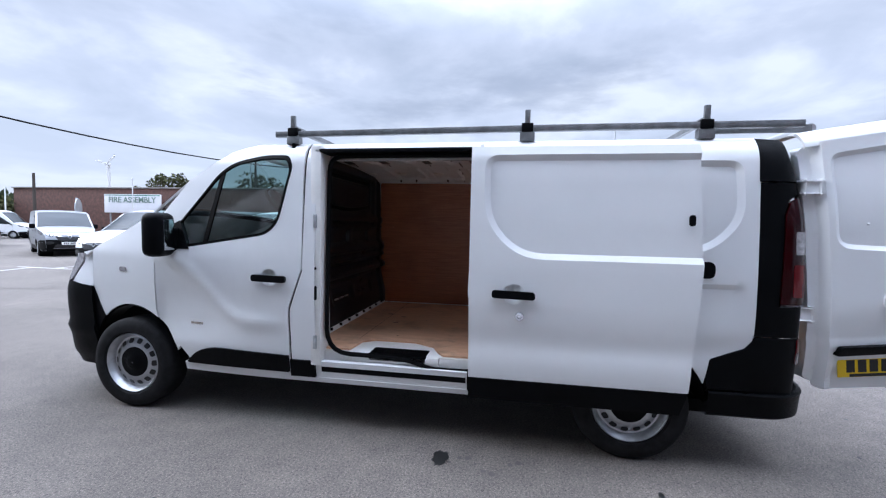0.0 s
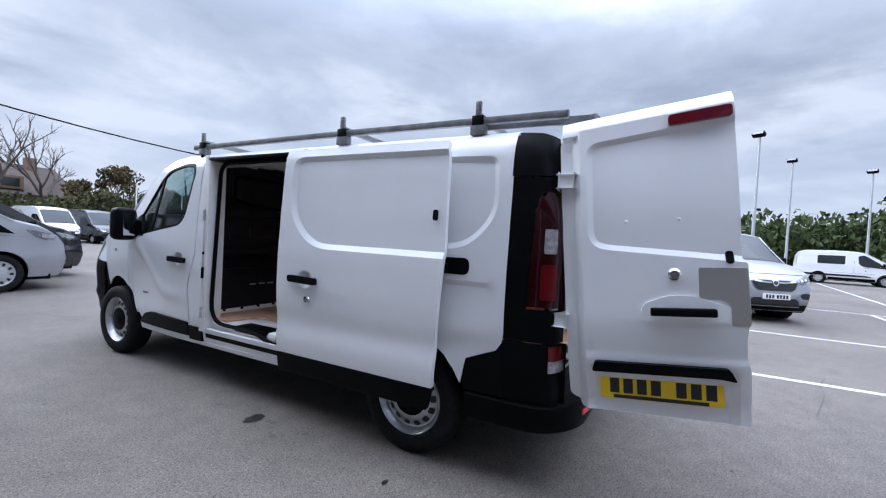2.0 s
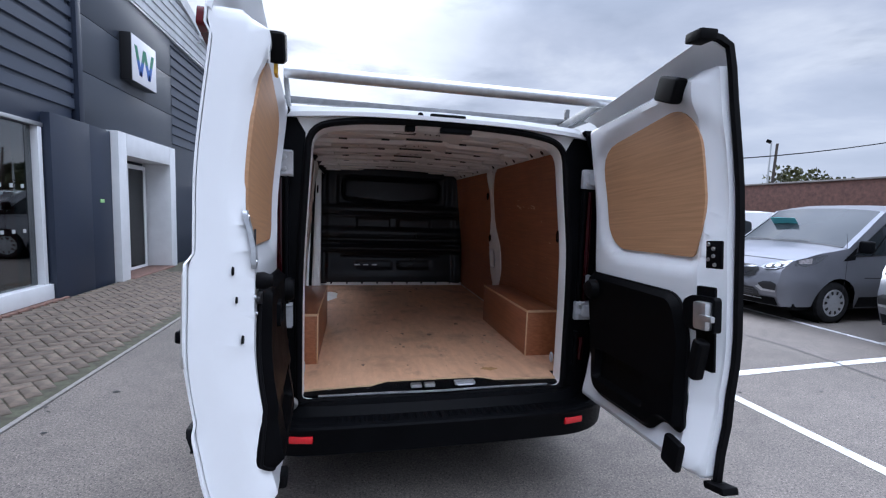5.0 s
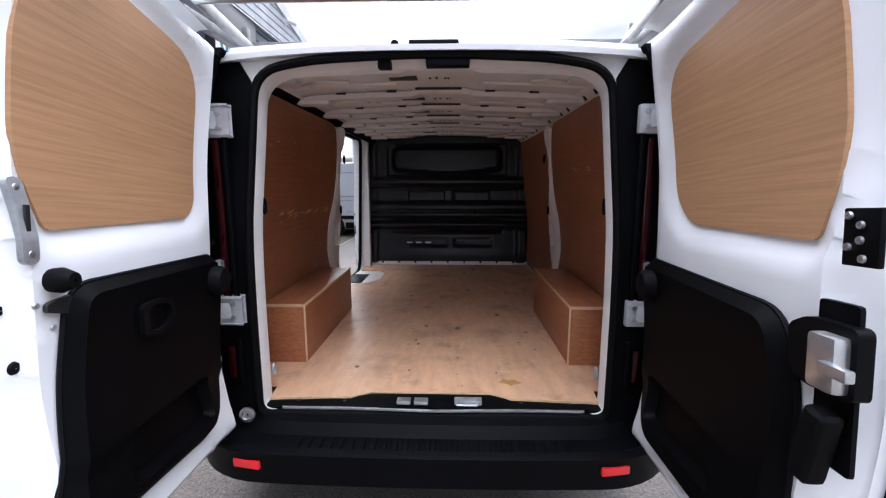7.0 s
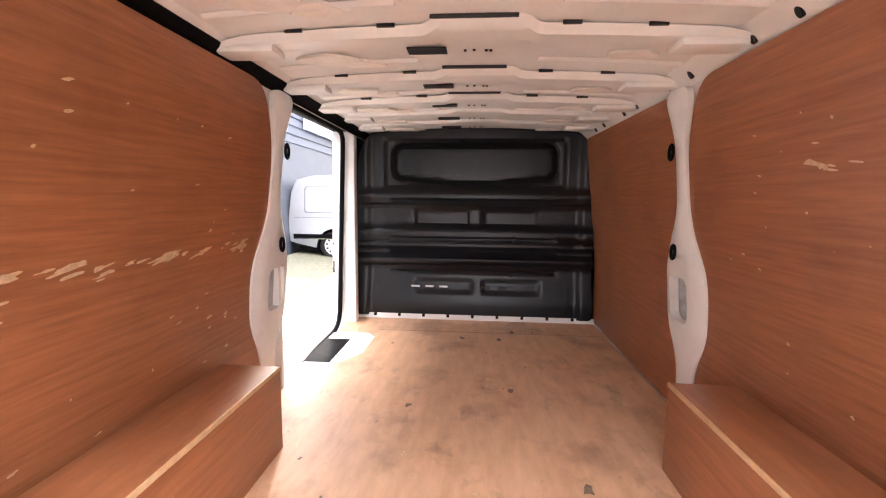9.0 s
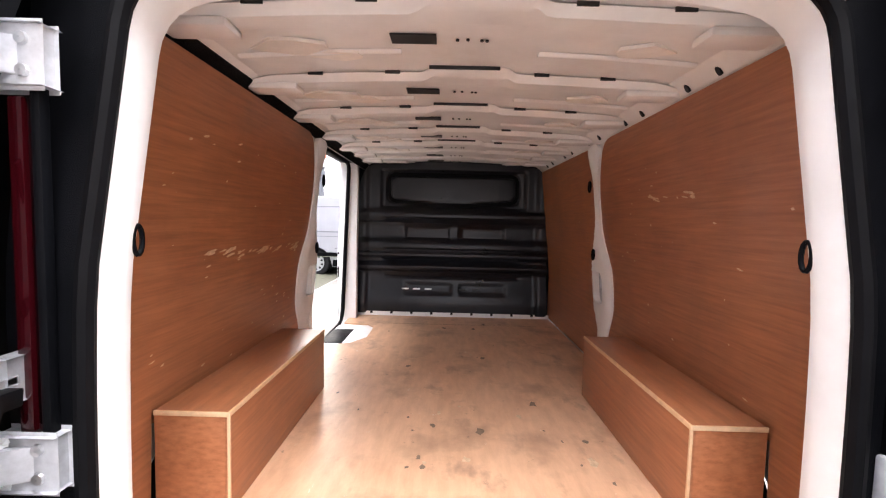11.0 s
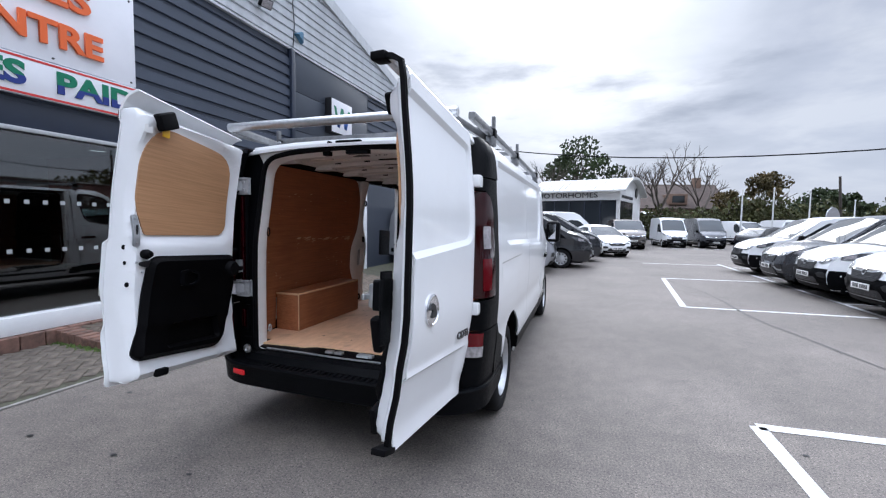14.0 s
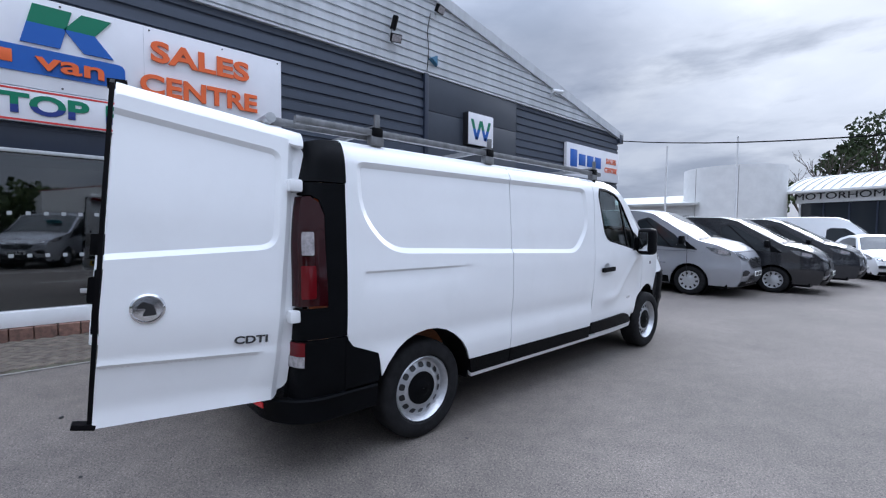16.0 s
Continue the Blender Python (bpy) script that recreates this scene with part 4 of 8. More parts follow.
floor_cut = [(-0.67, 0.205), (-0.34, 0.222), (-0.26, 0.262), (0.24, 0.262), (0.32, 0.222), (0.67, 0.205), (0.68, 0.30), (0.86, 0.305), (0.86, 0.55), (0.66, 0.56), (0.66, 1.43), (0.86, 1.44), (0.86, 3.12), (-0.86, 3.12), (-0.86, 2.76), (-0.66, 2.74), (-0.60, 2.66), (-0.60, 2.36), (-0.68, 2.22), (-0.80, 2.16), (-0.86, 2.12), (-0.86, 1.44), (-0.66, 1.43), (-0.66, 0.56), (-0.86, 0.55), (-0.86, 0.305), (-0.68, 0.30)]
part("bay_pan", box(-0.655, 0.655, 0.33, 3.16, 0.42, 0.538), WHITE_IN, van)
for s in (-1, 1):
    part("bay_pan", box(min(s * 0.657, s * 0.88), max(s * 0.657, s * 0.88), 1.45, 3.16, 0.42, 0.538), WHITE_IN, van)
bay_floor = part("floor_panel", sheet(floor_cut, (), 0.2, lambda x, y: (x, y, FL), 0.012), PLYF, van, "worn scuffed plywood load floor")
part("board_joint", box(-0.60, 0.85, 2.785, 2.788, FL, FL + 0.0008), GRIME, bay_floor)
rs = random.Random(71)
for k in range(46):
    x, y = rs.gauss(0.05, 0.28), rs.uniform(0.45, 2.9)
    if abs(x) > 0.58:
        continue
    a = rs.choice((0.006, 0.008, 0.012, 0.02))
    b = bmesh.new()
    b.faces.new([b.verts.new((x + a * rs.uniform(0.4, 1.3) * math.cos(q * 0.785), y + a * 1.4 * rs.uniform(0.4, 1.3) * math.sin(q * 0.785), FL + 0.001)) for q in range(8)])
    part("floor_mark", b, rs.choice((GRIME, GRIME, SCUFF)), bay_floor, smooth=False)
b = bmesh.new()
b.faces.new([b.verts.new((0.335 + 0.055 * q1 * math.cos(k * 0.5236), 0.36 + 0.035 * q1 * math.sin(k * 0.5236), FL + 0.0012)) for k, q1 in enumerate((1, 0.7, 0.9, 0.6, 1.1, 0.8, 1, 0.6, 0.5, 0.9, 0.6, 0.8))])
part("floor_mark", b, OCHRE, bay_floor, "ochre oil stain", smooth=False)
part("floor_edge", sweep([(x_, y_ - 0.002, FL - 0.005) for x_, y_ in floor_cut[:6]], rect(0.005, 0.012)), EDGE, bay_floor, "raw pale plywood edge")
part("step_tread", box(-0.90, -0.74, 2.22, 2.62, 0.49, 0.542, 0.01), CARD, van, "black ribbed step mat")
part("step_plate", box(-0.90, -0.61, 2.14, 2.74, 0.48, 0.541, 0.015), WHITE_IN, van)
LIN_TOP = 1.83
for s in (-1, 1):
    def on_lining(y, z, s=s):
        return (s * lining_x(z), y, z)
    outline = rounded([(0.285, FL + 0.01), (0.285, 1.60), (0.30, LIN_TOP), (1.66, LIN_TOP), (1.75, 1.62), (1.75, 1.35), (1.70, 1.15), (1.70, 0.95), (1.735, 0.80), (1.735, FL + 0.01), (1.44, FL + 0.01), (1.43, 0.80), (0.56, 0.80), (0.55, FL + 0.01)], [0, 0.1, 0.06, 0.09, 0.1, 0.2, 0.1, 0.1, 0.1, 0, 0, 0, 0, 0])
    lin = part("side_lining", sheet(outline, (), 0.12, on_lining, 0.008, lambda y, z, s=s: Vector((s * (lining_x(z) + 0.008), y, z))), PLY, van, "scratched brown plywood side lining")
    scuffs(lin, s, 0.45, 1.60, 110 if s < 0 else 60, 5 + s)
    part("inner_side", sheet([(0.30, FL), (0.30, 1.9), (1.885, 1.9), (1.885, FL), (1.45, FL), (1.44, 0.80), (0.55, 0.80), (0.54, FL)] if s < 0 else [(0.30, FL), (0.30, 1.9), (3.16, 1.9), (3.16, FL), (1.45, FL), (1.44, 0.80), (0.55, 0.80), (0.54, FL)], (), 0.15, lambda y, z, s=s: (s * (lining_x(z) + 0.018 + 0.0 * y), y, z), 0), WHITE_IN, van)
    if s > 0:
        outline = rounded([(1.82, FL + 0.01), (1.93, 0.90), (1.93, 1.18), (1.83, 1.36), (1.81, 1.50), (1.82, LIN_TOP - 0.01), (3.08, LIN_TOP), (3.10, 1.3), (3.12, FL + 0.01)], [0, 0.1, 0.12, 0.15, 0.1, 0.09, 0.02, 0.05, 0])
        lin = part("side_lining", sheet(outline, (), 0.12, on_lining, 0.008, lambda y, z, s=s: Vector((s * (lining_x(z) + 0.008), y, z))), PLY, van, "scratched brown plywood side lining")
        scuffs(lin, s, 2.05, 3.0, 8, 9)
    # pillar between the linings
    pil = rounded([(1.735, FL + 0.01), (1.725, 0.78), (1.665, 0.90), (1.655, 1.14), (1.745, 1.34), (1.762, 1.64), (1.70, LIN_TOP), (1.90, LIN_TOP), (1.825, 1.64), (1.835, 1.38), (1.96, 1.16), (1.965, 0.92), (1.86, 0.78), (1.83, FL + 0.01)], 0.07)
    hole = rounded([(1.76, 0.94), (1.76, 1.12), (1.90, 1.12), (1.90, 0.94)], 0.04)
    pp = part("pillar", sheet(pil, (hole,), 0.04, lambda y, z, s=s: (s * (lining_x(z) - 0.008 - 0.018 * smooth01(inside((y, z), pil) / 0.045)), y, z), 0.02, lambda y, z, s=s: Vector((s * (lining_x(z) + 0.012), y, z))), WHITE_IN, van, "white painted steel body pillar")
    part("pillar_pocket", sheet([(1.74, 0.92), (1.74, 1.14), (1.92, 1.14), (1.92, 0.92)], (), 0.2, lambda y, z, s=s: (s * (lining_x(z) + 0.012), y, z), 0), GALV, pp)
    for yy, zz_ in ((1.79, 1.60), (1.82, 1.22), (1.775, 0.61)):
        ring_ = [(s * (lining_x(zz_) - 0.042), yy + 0.016 * math.cos(2 * math.pi * j / 12), zz_ + 0.028 * math.sin(2 * math.pi * j / 12)) for j in range(12)]
        part("lashing_eye", sweep(ring_, circle(0.006, 6), True, up=(1, 0, 0)), RUBBER, pp)
    # longitudinal rail between lining and roof
    part("bay_cantrail", sheet([(0.32, 0), (3.14, 0), (3.14, 1), (0.32, 1)], (), 0.25, lambda y, v, s=s: (s * (0.785 - 0.03 * v - 0.07 * v * v), y, LIN_TOP - 0.006 + 0.080 * v), 0.004), WHITE_IN, van)
    if s < 0:
        # black strip over the lower half of the nearside cantrail
        part("door_track", sheet([(0.32, 0.02), (3.14, 0.02), (3.14, 0.55), (0.32, 0.55)], (), 0.25, lambda y, v: (-0.779 + 0.03 * v + 0.07 * v * v, y, LIN_TOP - 0.008 + 0.080 * v), 0.004), BLACK, van)
    for k in range(16):
        y = 0.55 + k * 0.165
        if s > 0:
            part("rail_hole", rotated(cyl((-0.004, 0, 0), (0.02, 0, 0), 0.009 if k % 3 else 0.022, seg=10), pose(0.752, y, 1.856 if k % 3 else 1.872, 0, -32, 0) @ Matrix.Diagonal((1, 1, 1.7 if k % 3 else 1.0, 1))), INK, van)
# ceiling skin and ribs
part("bay_ceiling", sheet([(-0.80, 0.30), (0.80, 0.30), (0.80, 3.15), (-0.80, 3.15)], (), 0.08, lambda x, y: (x, y, 1.888 + 0.035 * (1 - (x / 0.8) ** 2) + 0.003 * math.sin(y * 40)), 0.01), WHITE_IN, van, "painted steel roof inside with pressings")
for k, y in enumerate((0.50, 0.98, 1.42, 1.86, 2.24, 2.60, 2.90)):
    top = 1.895 if k < 5 else 1.91

    def bow(x, v, y=y, top=top):
        mid = smooth01((0.17 - abs(x - 0.02)) / 0.05)
        return (x, y - 0.055 + v - 0.045 * mid * (1 - v / 0.11), top - 0.018 + 0.03 * (1 - (x / 0.8) ** 2) - 0.022 * smooth01(min(v, 0.11 - v) / 0.02) + 0.006 * mid - 0.012 * smooth01((abs(x) - 0.66) / 0.1))
    rib = part("roof_bow", sheet([(-0.79, 0), (0.79, 0), (0.79, 0.11), (-0.79, 0.11)], (), 0.022, bow, 0.002), WHITE_IN, van)
    for x in (-0.52, -0.25, 0.0, 0.27, 0.50):
        w = 0.12 if x == 0.0 else 0.026
        fy = y - (0.045 if x == 0.0 else 0.0)
        part("bow_slot", box(x - w, x + w, fy - 0.060, fy - 0.0545, top - 0.024 + 0.03 * (1 - (x / 0.8) ** 2), top - 0.012 + 0.03 * (1 - (x / 0.8) ** 2), 0.001), INK, rib)
    for x0_, x1_ in ((-0.70, -0.20), (0.22, 0.70)):
        if k < 6:
            part("roof_swage", sheet([(x0_, 0), (x1_, 0), (x1_, 1), (x0_, 1)], (), 0.06, lambda x, v, y=y: (x, y + 0.235 + 0.028 * v, 1.876 + 0.035 * (1 - (x / 0.8) ** 2) - 0.009 * math.sin(math.pi * v)), 0.002), WHITE_IN, rib)
    part("bow_window", box(-0.22, -0.09, y + 0.125, y + 0.185, 1.9025, 1.907), INK, rib)
    rp = random.Random(40 + k)
    for x, y_, a in ((-0.52, y + 0.19, 0.12), (-0.40, y + 0.26, 0.08), (0.50, y + 0.18, 0.09)):
        zc = 1.876 + 0.035 * (1 - (x / 0.8) ** 2)
        pt = [(x + a * rp.uniform(0.7, 1.2) * math.cos(q * 0.698), y_ + a * 0.5 * rp.uniform(0.6, 1.2) * math.sin(q * 0.698)) for q in range(9)]
        part("adhesive_patch", sheet(pt, (), 0.5, lambda xx, yy, zc=zc: (xx, yy, zc - 0.010), 0.008, lambda xx, yy, zc=zc: Vector((xx, yy, zc))), PATCH, rib)
    for x in (-0.03, 0.0, 0.04, 0.055):
        part("bow_hole", cyl((x, y + 0.16 + 0.1 * abs(x), 1.904), (x, y + 0.16 + 0.1 * abs(x), 1.909), 0.005, seg=8), INK, rib)
    for x in (-0.68, 0.66):
        part("bow_foot", box(x - 0.09, x + 0.09, y - 0.045, y + 0.045, top - 0.052, top - 0.028, 0.01), WHITE_IN, rib)

BULK_WIN = rounded([(-0.56, 1.57), (0.0, 1.515), (0.56, 1.57), (0.56, 1.79), (-0.56, 1.79)], [0.06, 0.3, 0.06, 0.06, 0.06])


# bulkhead: black moulded sheet with ribs, a blanked window and slots
def bulk(x, z):
    y = 3.115
    win = min(smooth01((0.64 - abs(x)) / 0.02), smooth01((z - 1.49) / 0.02), smooth01((1.84 - z) / 0.02))
    y += 0.02 * win
    ring = inside((x, z), BULK_WIN)
    y += 0.035 * math.exp(-((ring + 0.005) / 0.014) ** 2)
    for zc in (1.405, 1.135, 1.045, 0.905):
        y += 0.014 * math.exp(-((z - zc) / 0.008) ** 2) * smooth01((0.62 - abs(x)) / 0.05)
    for zc, w, d in ((1.44, 0.035, 0.02), (1.17, 0.05, 0.035), (1.09, 0.025, 0.03), (0.98, 0.035, 0.045), (1.37, 0.015, 0.012)):
        y -= d * math.exp(-((z - zc) / w) ** 4)
    for xc in (-0.22, 0.26):
        y += 0.018 * min(smooth01((0.20 - abs(x - xc)) / 0.02), smooth01((z - 1.225) / 0.015), smooth01((1.345 - z) / 0.015))
        y += 0.012 * min(smooth01((0.21 - abs(x - xc - 0.02)) / 0.02), smooth01((z - 0.74) / 0.015), smooth01((0.84 - z) / 0.015))
    y -= 0.05 * smooth01((0.94 - z) / 0.3)
    y -= 0.02 * smooth01((abs(x) - 0.72) / 0.05)
    return (x, y, z)


bulkhead = part("bulkhead", sheet(rounded([(-0.83, 0.578), (-0.82, 1.72), (-0.74, 1.875), (0, 1.91), (0.74, 1.875), (0.82, 1.72), (0.84, 0.578)], [0.03, 0.1, 0.08, 0.3, 0.08, 0.1, 0.03]), (), 0.018, bulk, 0.006), PLASTIC, van, "black moulded plastic bulkhead")
part("bulkhead_flange", sheet([(-0.86, 0.555), (-0.86, 0.59), (0.86, 0.59), (0.86, 0.555)], (), 0.2, lambda x, z: (x, 3.055 + 0.1 * (z - 0.555), z), 0.01), WHITE_IN, van)
part("cab_partition", box(-0.88, 0.88, 3.15, 3.17, 0.5, 1.93), CARD, van)
for k in range(9):
    part("flange_clip", box(-0.70 + k * 0.175, -0.68 + k * 0.175, 3.038, 3.056, 0.575, 0.593, 0.003), RUBBER, bulkhead)
for x in (-0.40, -0.30, -0.20, 0.10, 0.22):
    part("vent_slot", box(x - 0.03, x + 0.03, 3.054, 3.066, 0.79, 0.802, 0.002), ALU if x < -0.15 else INK, bulkhead)

# sliding door opening: white jambs, seal and hinge-side fittings
part("front_jamb", box(-0.95, -0.80, 2.93, 3.00, 0.45, 1.90, 0.01), WHITE_IN, van)
part("rear_jamb_post", box(-0.93, -0.84, 1.875, 1.90, 0.45, 1.90, 0.005), WHITE_IN, van)
part("upper_runner", box(-0.95, -0.80, 1.91, 2.97, 1.855, 1.88, 0.006), BLACK, van)
SEAL = rounded([(2.905, 0.53), (2.905, 1.845), (1.91, 1.845), (1.91, 0.47), (2.20, 0.47), (2.32, 0.515), (2.55, 0.53)], [0.2, 0.10, 0.06, 0.06, 0.06, 0.06, 0.1])
part("side_door_seal", sweep([(-0.905 + 0.04 * max(0, (z - 1.2)) / 0.6, y, z) for y, z in SEAL], circle(0.016, 8), True, up=(1, 0, 0)), RUBBER, van)
part("side_sill_step", box(-0.93, -0.86, 1.91, 2.96, 0.42, 0.465, 0.01), WHITE_IN, van)
for z in (0.61, 1.41):
    part("door_buffer", box(-0.965, -0.945, 2.955, 2.975, z - 0.045, z + 0.045, 0.004), GALV, van)
part("door_striker", box(-0.97, -0.94, 2.955, 2.985, 0.89, 0.985, 0.012), RUBBER, van)
part("door_plug", cyl((-0.965, 2.97, 1.10), (-0.945, 2.97, 1.10), 0.012), RUBBER, van)

# sliding door, slid right back along the flank
SD_OUT = 0.118
sd_outline = [(1.94, 1.865), (1.935, 1.0), (1.93, 0.50), (0.715, 0.50), (0.70, 0.80), (0.675, 1.21), (0.70, 1.865)]
SCUP = [(1.675 + 0.066 * math.cos(2 * math.pi * k / 20), 1.012 + 0.060 * math.sin(2 * math.pi * k / 20)) for k in range(20)]
slide = part("sliding_door", sheet(sd_outline, (SCUP,), 0.03, on_flank(-1, RECESS_S, SD_OUT, lambda y, z: low_relief(y, z)), 0.03, creases=crease_of(RECESS_S)), WHITE, van, "white sliding side door slid fully open", angle=17)
part("rubbing_strip", sheet([(1.93, 0.495), (1.93, 0.365), (0.75, 0.365), (0.715, 0.495)], (), 0.06, on_flank(-1, None, SD_OUT + 0.012), 0.03), BLACK, slide)
part("handle", sheet(rounded([(1.555, 0.985), (1.555, 1.03), (1.80, 1.035), (1.80, 0.99)], 0.02), (), 0.03, on_flank(-1, None, SD_OUT + 0.035), 0.022), BLACK, slide, "black pull handle")
part("handle_cup", sheet(SCUP, (), 0.016, on_flank(-1, None, SD_OUT, lambda y, z: low_relief(y, z) - 0.034 * smooth01(inside((y, z), SCUP) / 0.05)), 0), WHITE, slide)


def disc(y, z, r, out, proud, s=-1):
    x = flank(y, z) + out
    return lathe([(r, 0), (r, proud * 0.6), (r * 0.85, proud), (r * 0.45, proud), (r * 0.4, proud * 0.5), (0.002, proud * 0.5)], 20), pose(s * x, y, z, 0, 0, 180 if s < 0 else 0)


b, m = disc(1.64, 0.885, 0.026, SD_OUT + 0.002, 0.016)
part("deadlock", rotated(b, m), CHROME, slide, "round chrome deadlock")
part("lock_escutcheon", sheet(rounded([(0.725, 1.42), (0.725, 1.48), (0.755, 1.48), (0.755, 1.42)], 0.014), (), 0.1, on_flank(-1, None, SD_OUT + 0.004), 0.01), RUBBER, slide)
part("door_carrier", box(-1.03, -0.96, 0.70, 0.80, 1.13, 1.19, 0.008), BLACK, slide)
part("inner_skin", sheet([(1.90, 1.84), (1.90, 0.53), (0.75, 0.53), (0.73, 1.2), (0.73, 1.84)], (), 0.1, on_flank(-1, None, SD_OUT - 0.055), 0.01), WHITE_IN, slide)

# ---- rear doors: u from hinge to free edge, built closed along +u then swung open ----
def door_bulge(z):
    return 0.0 + 0.068 * smooth01((z - 0.5) / 0.5) - 0.045 * smooth01((z - 1.40) / 0.60) + 0.010 * smooth01((0.80 - z) / 0.04) * smooth01((z - 0.55) / 0.1)


def rear_door(s):
    """s -1: nearside door, with the number plate; +1: offside door, with the overlapping rubber edge."""
    U0, wd = (0.10, 0.815) if s < 0 else (0.065, 0.836)
    d = new("rear_door")
    d.parent = van
    panel_rec = rounded([(U0 + 0.075, 1.815), (U0 + 0.07, 1.30), (wd + 0.1, 1.205), (wd + 0.1, 1.875)], [0.06, 0.09, 0.02, 0.02])

    def skin(u, z, out=0.0):
        r = -0.016 * min(1.0, max(0.0, inside((u, z), panel_rec) / 0.026))
        y = -(door_bulge(z) + r + out) + 0.05 * smooth01((U0 + 0.05 - u) / 0.06)
        if s > 0:
            y += 0.018 * smooth01((0.77 - z) / 0.015) * smooth01((z - 0.45) / 0.2) * smooth01((u - 0.16) / 0.08)
        if s < 0 and z < 0.74:
            y += 0.014 * smooth01((0.725 - z) / 0.015) * smooth01((u - 0.15) / 0.02) * smooth01((0.77 - u) / 0.02)
        return (u, y, z)
    cut = 0.018 if s < 0 else 0.0
    outline = rounded([(U0, 0.495), (U0, 1.885), (wd - cut, 1.93), (wd - cut, 1.235), (wd, 1.215), (wd + 0.004, 0.98), (wd - cut * 0.6, 0.90), (wd - cut * 0.6, 0.80), (wd + 0.004, 0.74), (wd + 0.004, 0.49)], [0.03, 0.06, 0.02, 0.008, 0.008, 0.03, 0.03, 0.03, 0.03, 0.02])
    sg = 1 if s < 0 else -1         # mirrored for the offside
    flip = Matrix.Diagonal((sg, 1, 1, 1))

    def P(name, bm, material, parent=d, label="", **kw):
        return part(name, rotated(bm, flip), material, parent, label, **kw)

    def lip(u, v):
        """The top of the door bends forwards over the roof edge."""
        zt = 1.885 + 0.045 * (u - U0) / (wd - U0)
        return (u, -door_bulge(1.90) + 0.004 + 0.115 * v ** 1.5, zt - 0.02 + 0.095 * math.sin(v * math.pi / 2) ** 0.9)
    P("top_lip", sheet([(U0 - 0.04, 0), (U0 - 0.04, 1), (wd - cut, 1), (wd - cut, 0)], (), 0.12, lip, 0.014, lambda u, v: Vector(lip(u, v)) + Vector((0, 0.012, -0.010))), WHITE)
    P("outer_skin", sheet(outline, (), 0.02, skin, 0.006, lambda u, z: Vector(skin(u, z)) + Vector((0, 0.006, 0)), creases=crease_of(panel_rec, 0.026)), WHITE, angle=17)
    # inner pressing with lining recess
    IN = 0.165 if s < 0 else 0.125

    if s < 0:
        wood = rounded([(0.15, 1.80), (0.15, 1.345), (0.195, 1.296), (0.712, 1.265), (0.768, 1.40), (0.768, 1.71), (0.665, 1.85)], [0.15, 0.06, 0.07, 0.02, 0.13, 0.12, 0.10])
        trim = rounded([(0.10, 1.170), (0.085, 0.99), (0.225, 0.612), (0.790, 0.632), (0.745, 0.88), (0.700, 1.150)], [0.045, 0.16, 0.09, 0.035, 0.25, 0.06])
        pk = [(0.255, 0.665), (0.265, 0.805), (0.60, 0.795), (0.635, 0.665)]
    else:
        wood = rounded([(0.15, 1.765), (0.175, 1.375), (0.265, 1.287), (0.740, 1.265), (0.788, 1.41), (0.786, 1.71), (0.70, 1.812)], [0.14, 0.10, 0.07, 0.02, 0.13, 0.12, 0.10])
        trim = rounded([(0.070, 1.165), (0.070, 0.99), (0.195, 0.60), (0.630, 0.60), (0.680, 0.655), (0.715, 0.66), (0.785, 0.645), (0.750, 1.0), (0.705, 1.128)], [0.04, 0.16, 0.09, 0.03, 0.03, 0.02, 0.04, 0.25, 0.06])
        pk = [(0.215, 0.665), (0.205, 0.81), (0.555, 0.80), (0.600, 0.665)]
    pocket_line = rounded(pk, 0.03, 3)

    def inner_face(u, z):
        edge = smooth01(min(u - 0.04, wd - u, z - 0.50, 1.92 - z) / 0.05)
        dep = 0.025 * smooth01((inside((u, z), wood) + 0.06) / 0.05)
        return (u, -door_bulge(z) + 0.03 + (IN - 0.03) * (0.45 + 0.55 * edge) - dep - (0.045 if s < 0 else 0.015) * smooth01((u - 0.782) / 0.025), z)
    inner_out = rounded([(U0 - 0.05, 0.55), (U0 - 0.055, 1.86), (U0 + 0.03, 1.88), (wd - cut - 0.004, 1.92), (wd - cut - 0.004, 1.30), (wd - cut * 0.8, 1.1), (wd - cut * 0.8, 0.51), (U0 + 0.05, 0.51)], [0.03, 0.05, 0.05, 0.02, 0.1, 0.1, 0.02, 0.05])
    P("inner_pressing", sheet(inner_out, (), 0.024, inner_face, 0.02, lambda u, z: Vector(skin(max(u, U0 + 0.01), z)) + Vector((min(0, u - U0 - 0.01), 0.008, 0))), WHITE)
    P("timber_panel", sheet(wood, (), 0.035, lambda u, z: (u, inner_face(u, z)[1] + 0.007, z), 0.006, lambda u, z: Vector(inner_face(u, z)) + Vector((0, -0.003, 0))), PLYD, label="pale brown plywood door panel")

    def card(u, z):
        r = inside((u, z), trim)
        pocket = min(1.0, max(0.0, inside((u, z), pocket_line) / 0.012))
        return (u, inner_face(u, z)[1] + 0.012 + 0.028 * min(1.0, max(0.0, r / 0.022)) - 0.032 * pocket, z)
    tb = P("trim_board", sheet(trim, (), 0.03, card, 0.012, lambda u, z: Vector((u, inner_face(u, z)[1] - 0.030, z)), creases=(inset(trim, 0.022), pocket_line, inset(pocket_line, 0.012))), CARD, label="black moulded door trim board", angle=22)
    P("trim_edge", sweep([(u, card(u, z)[1] - 0.004, z) for u, z in trim], circle(0.006, 6), True, up=(0, 1, 0)), RUBBER, tb)
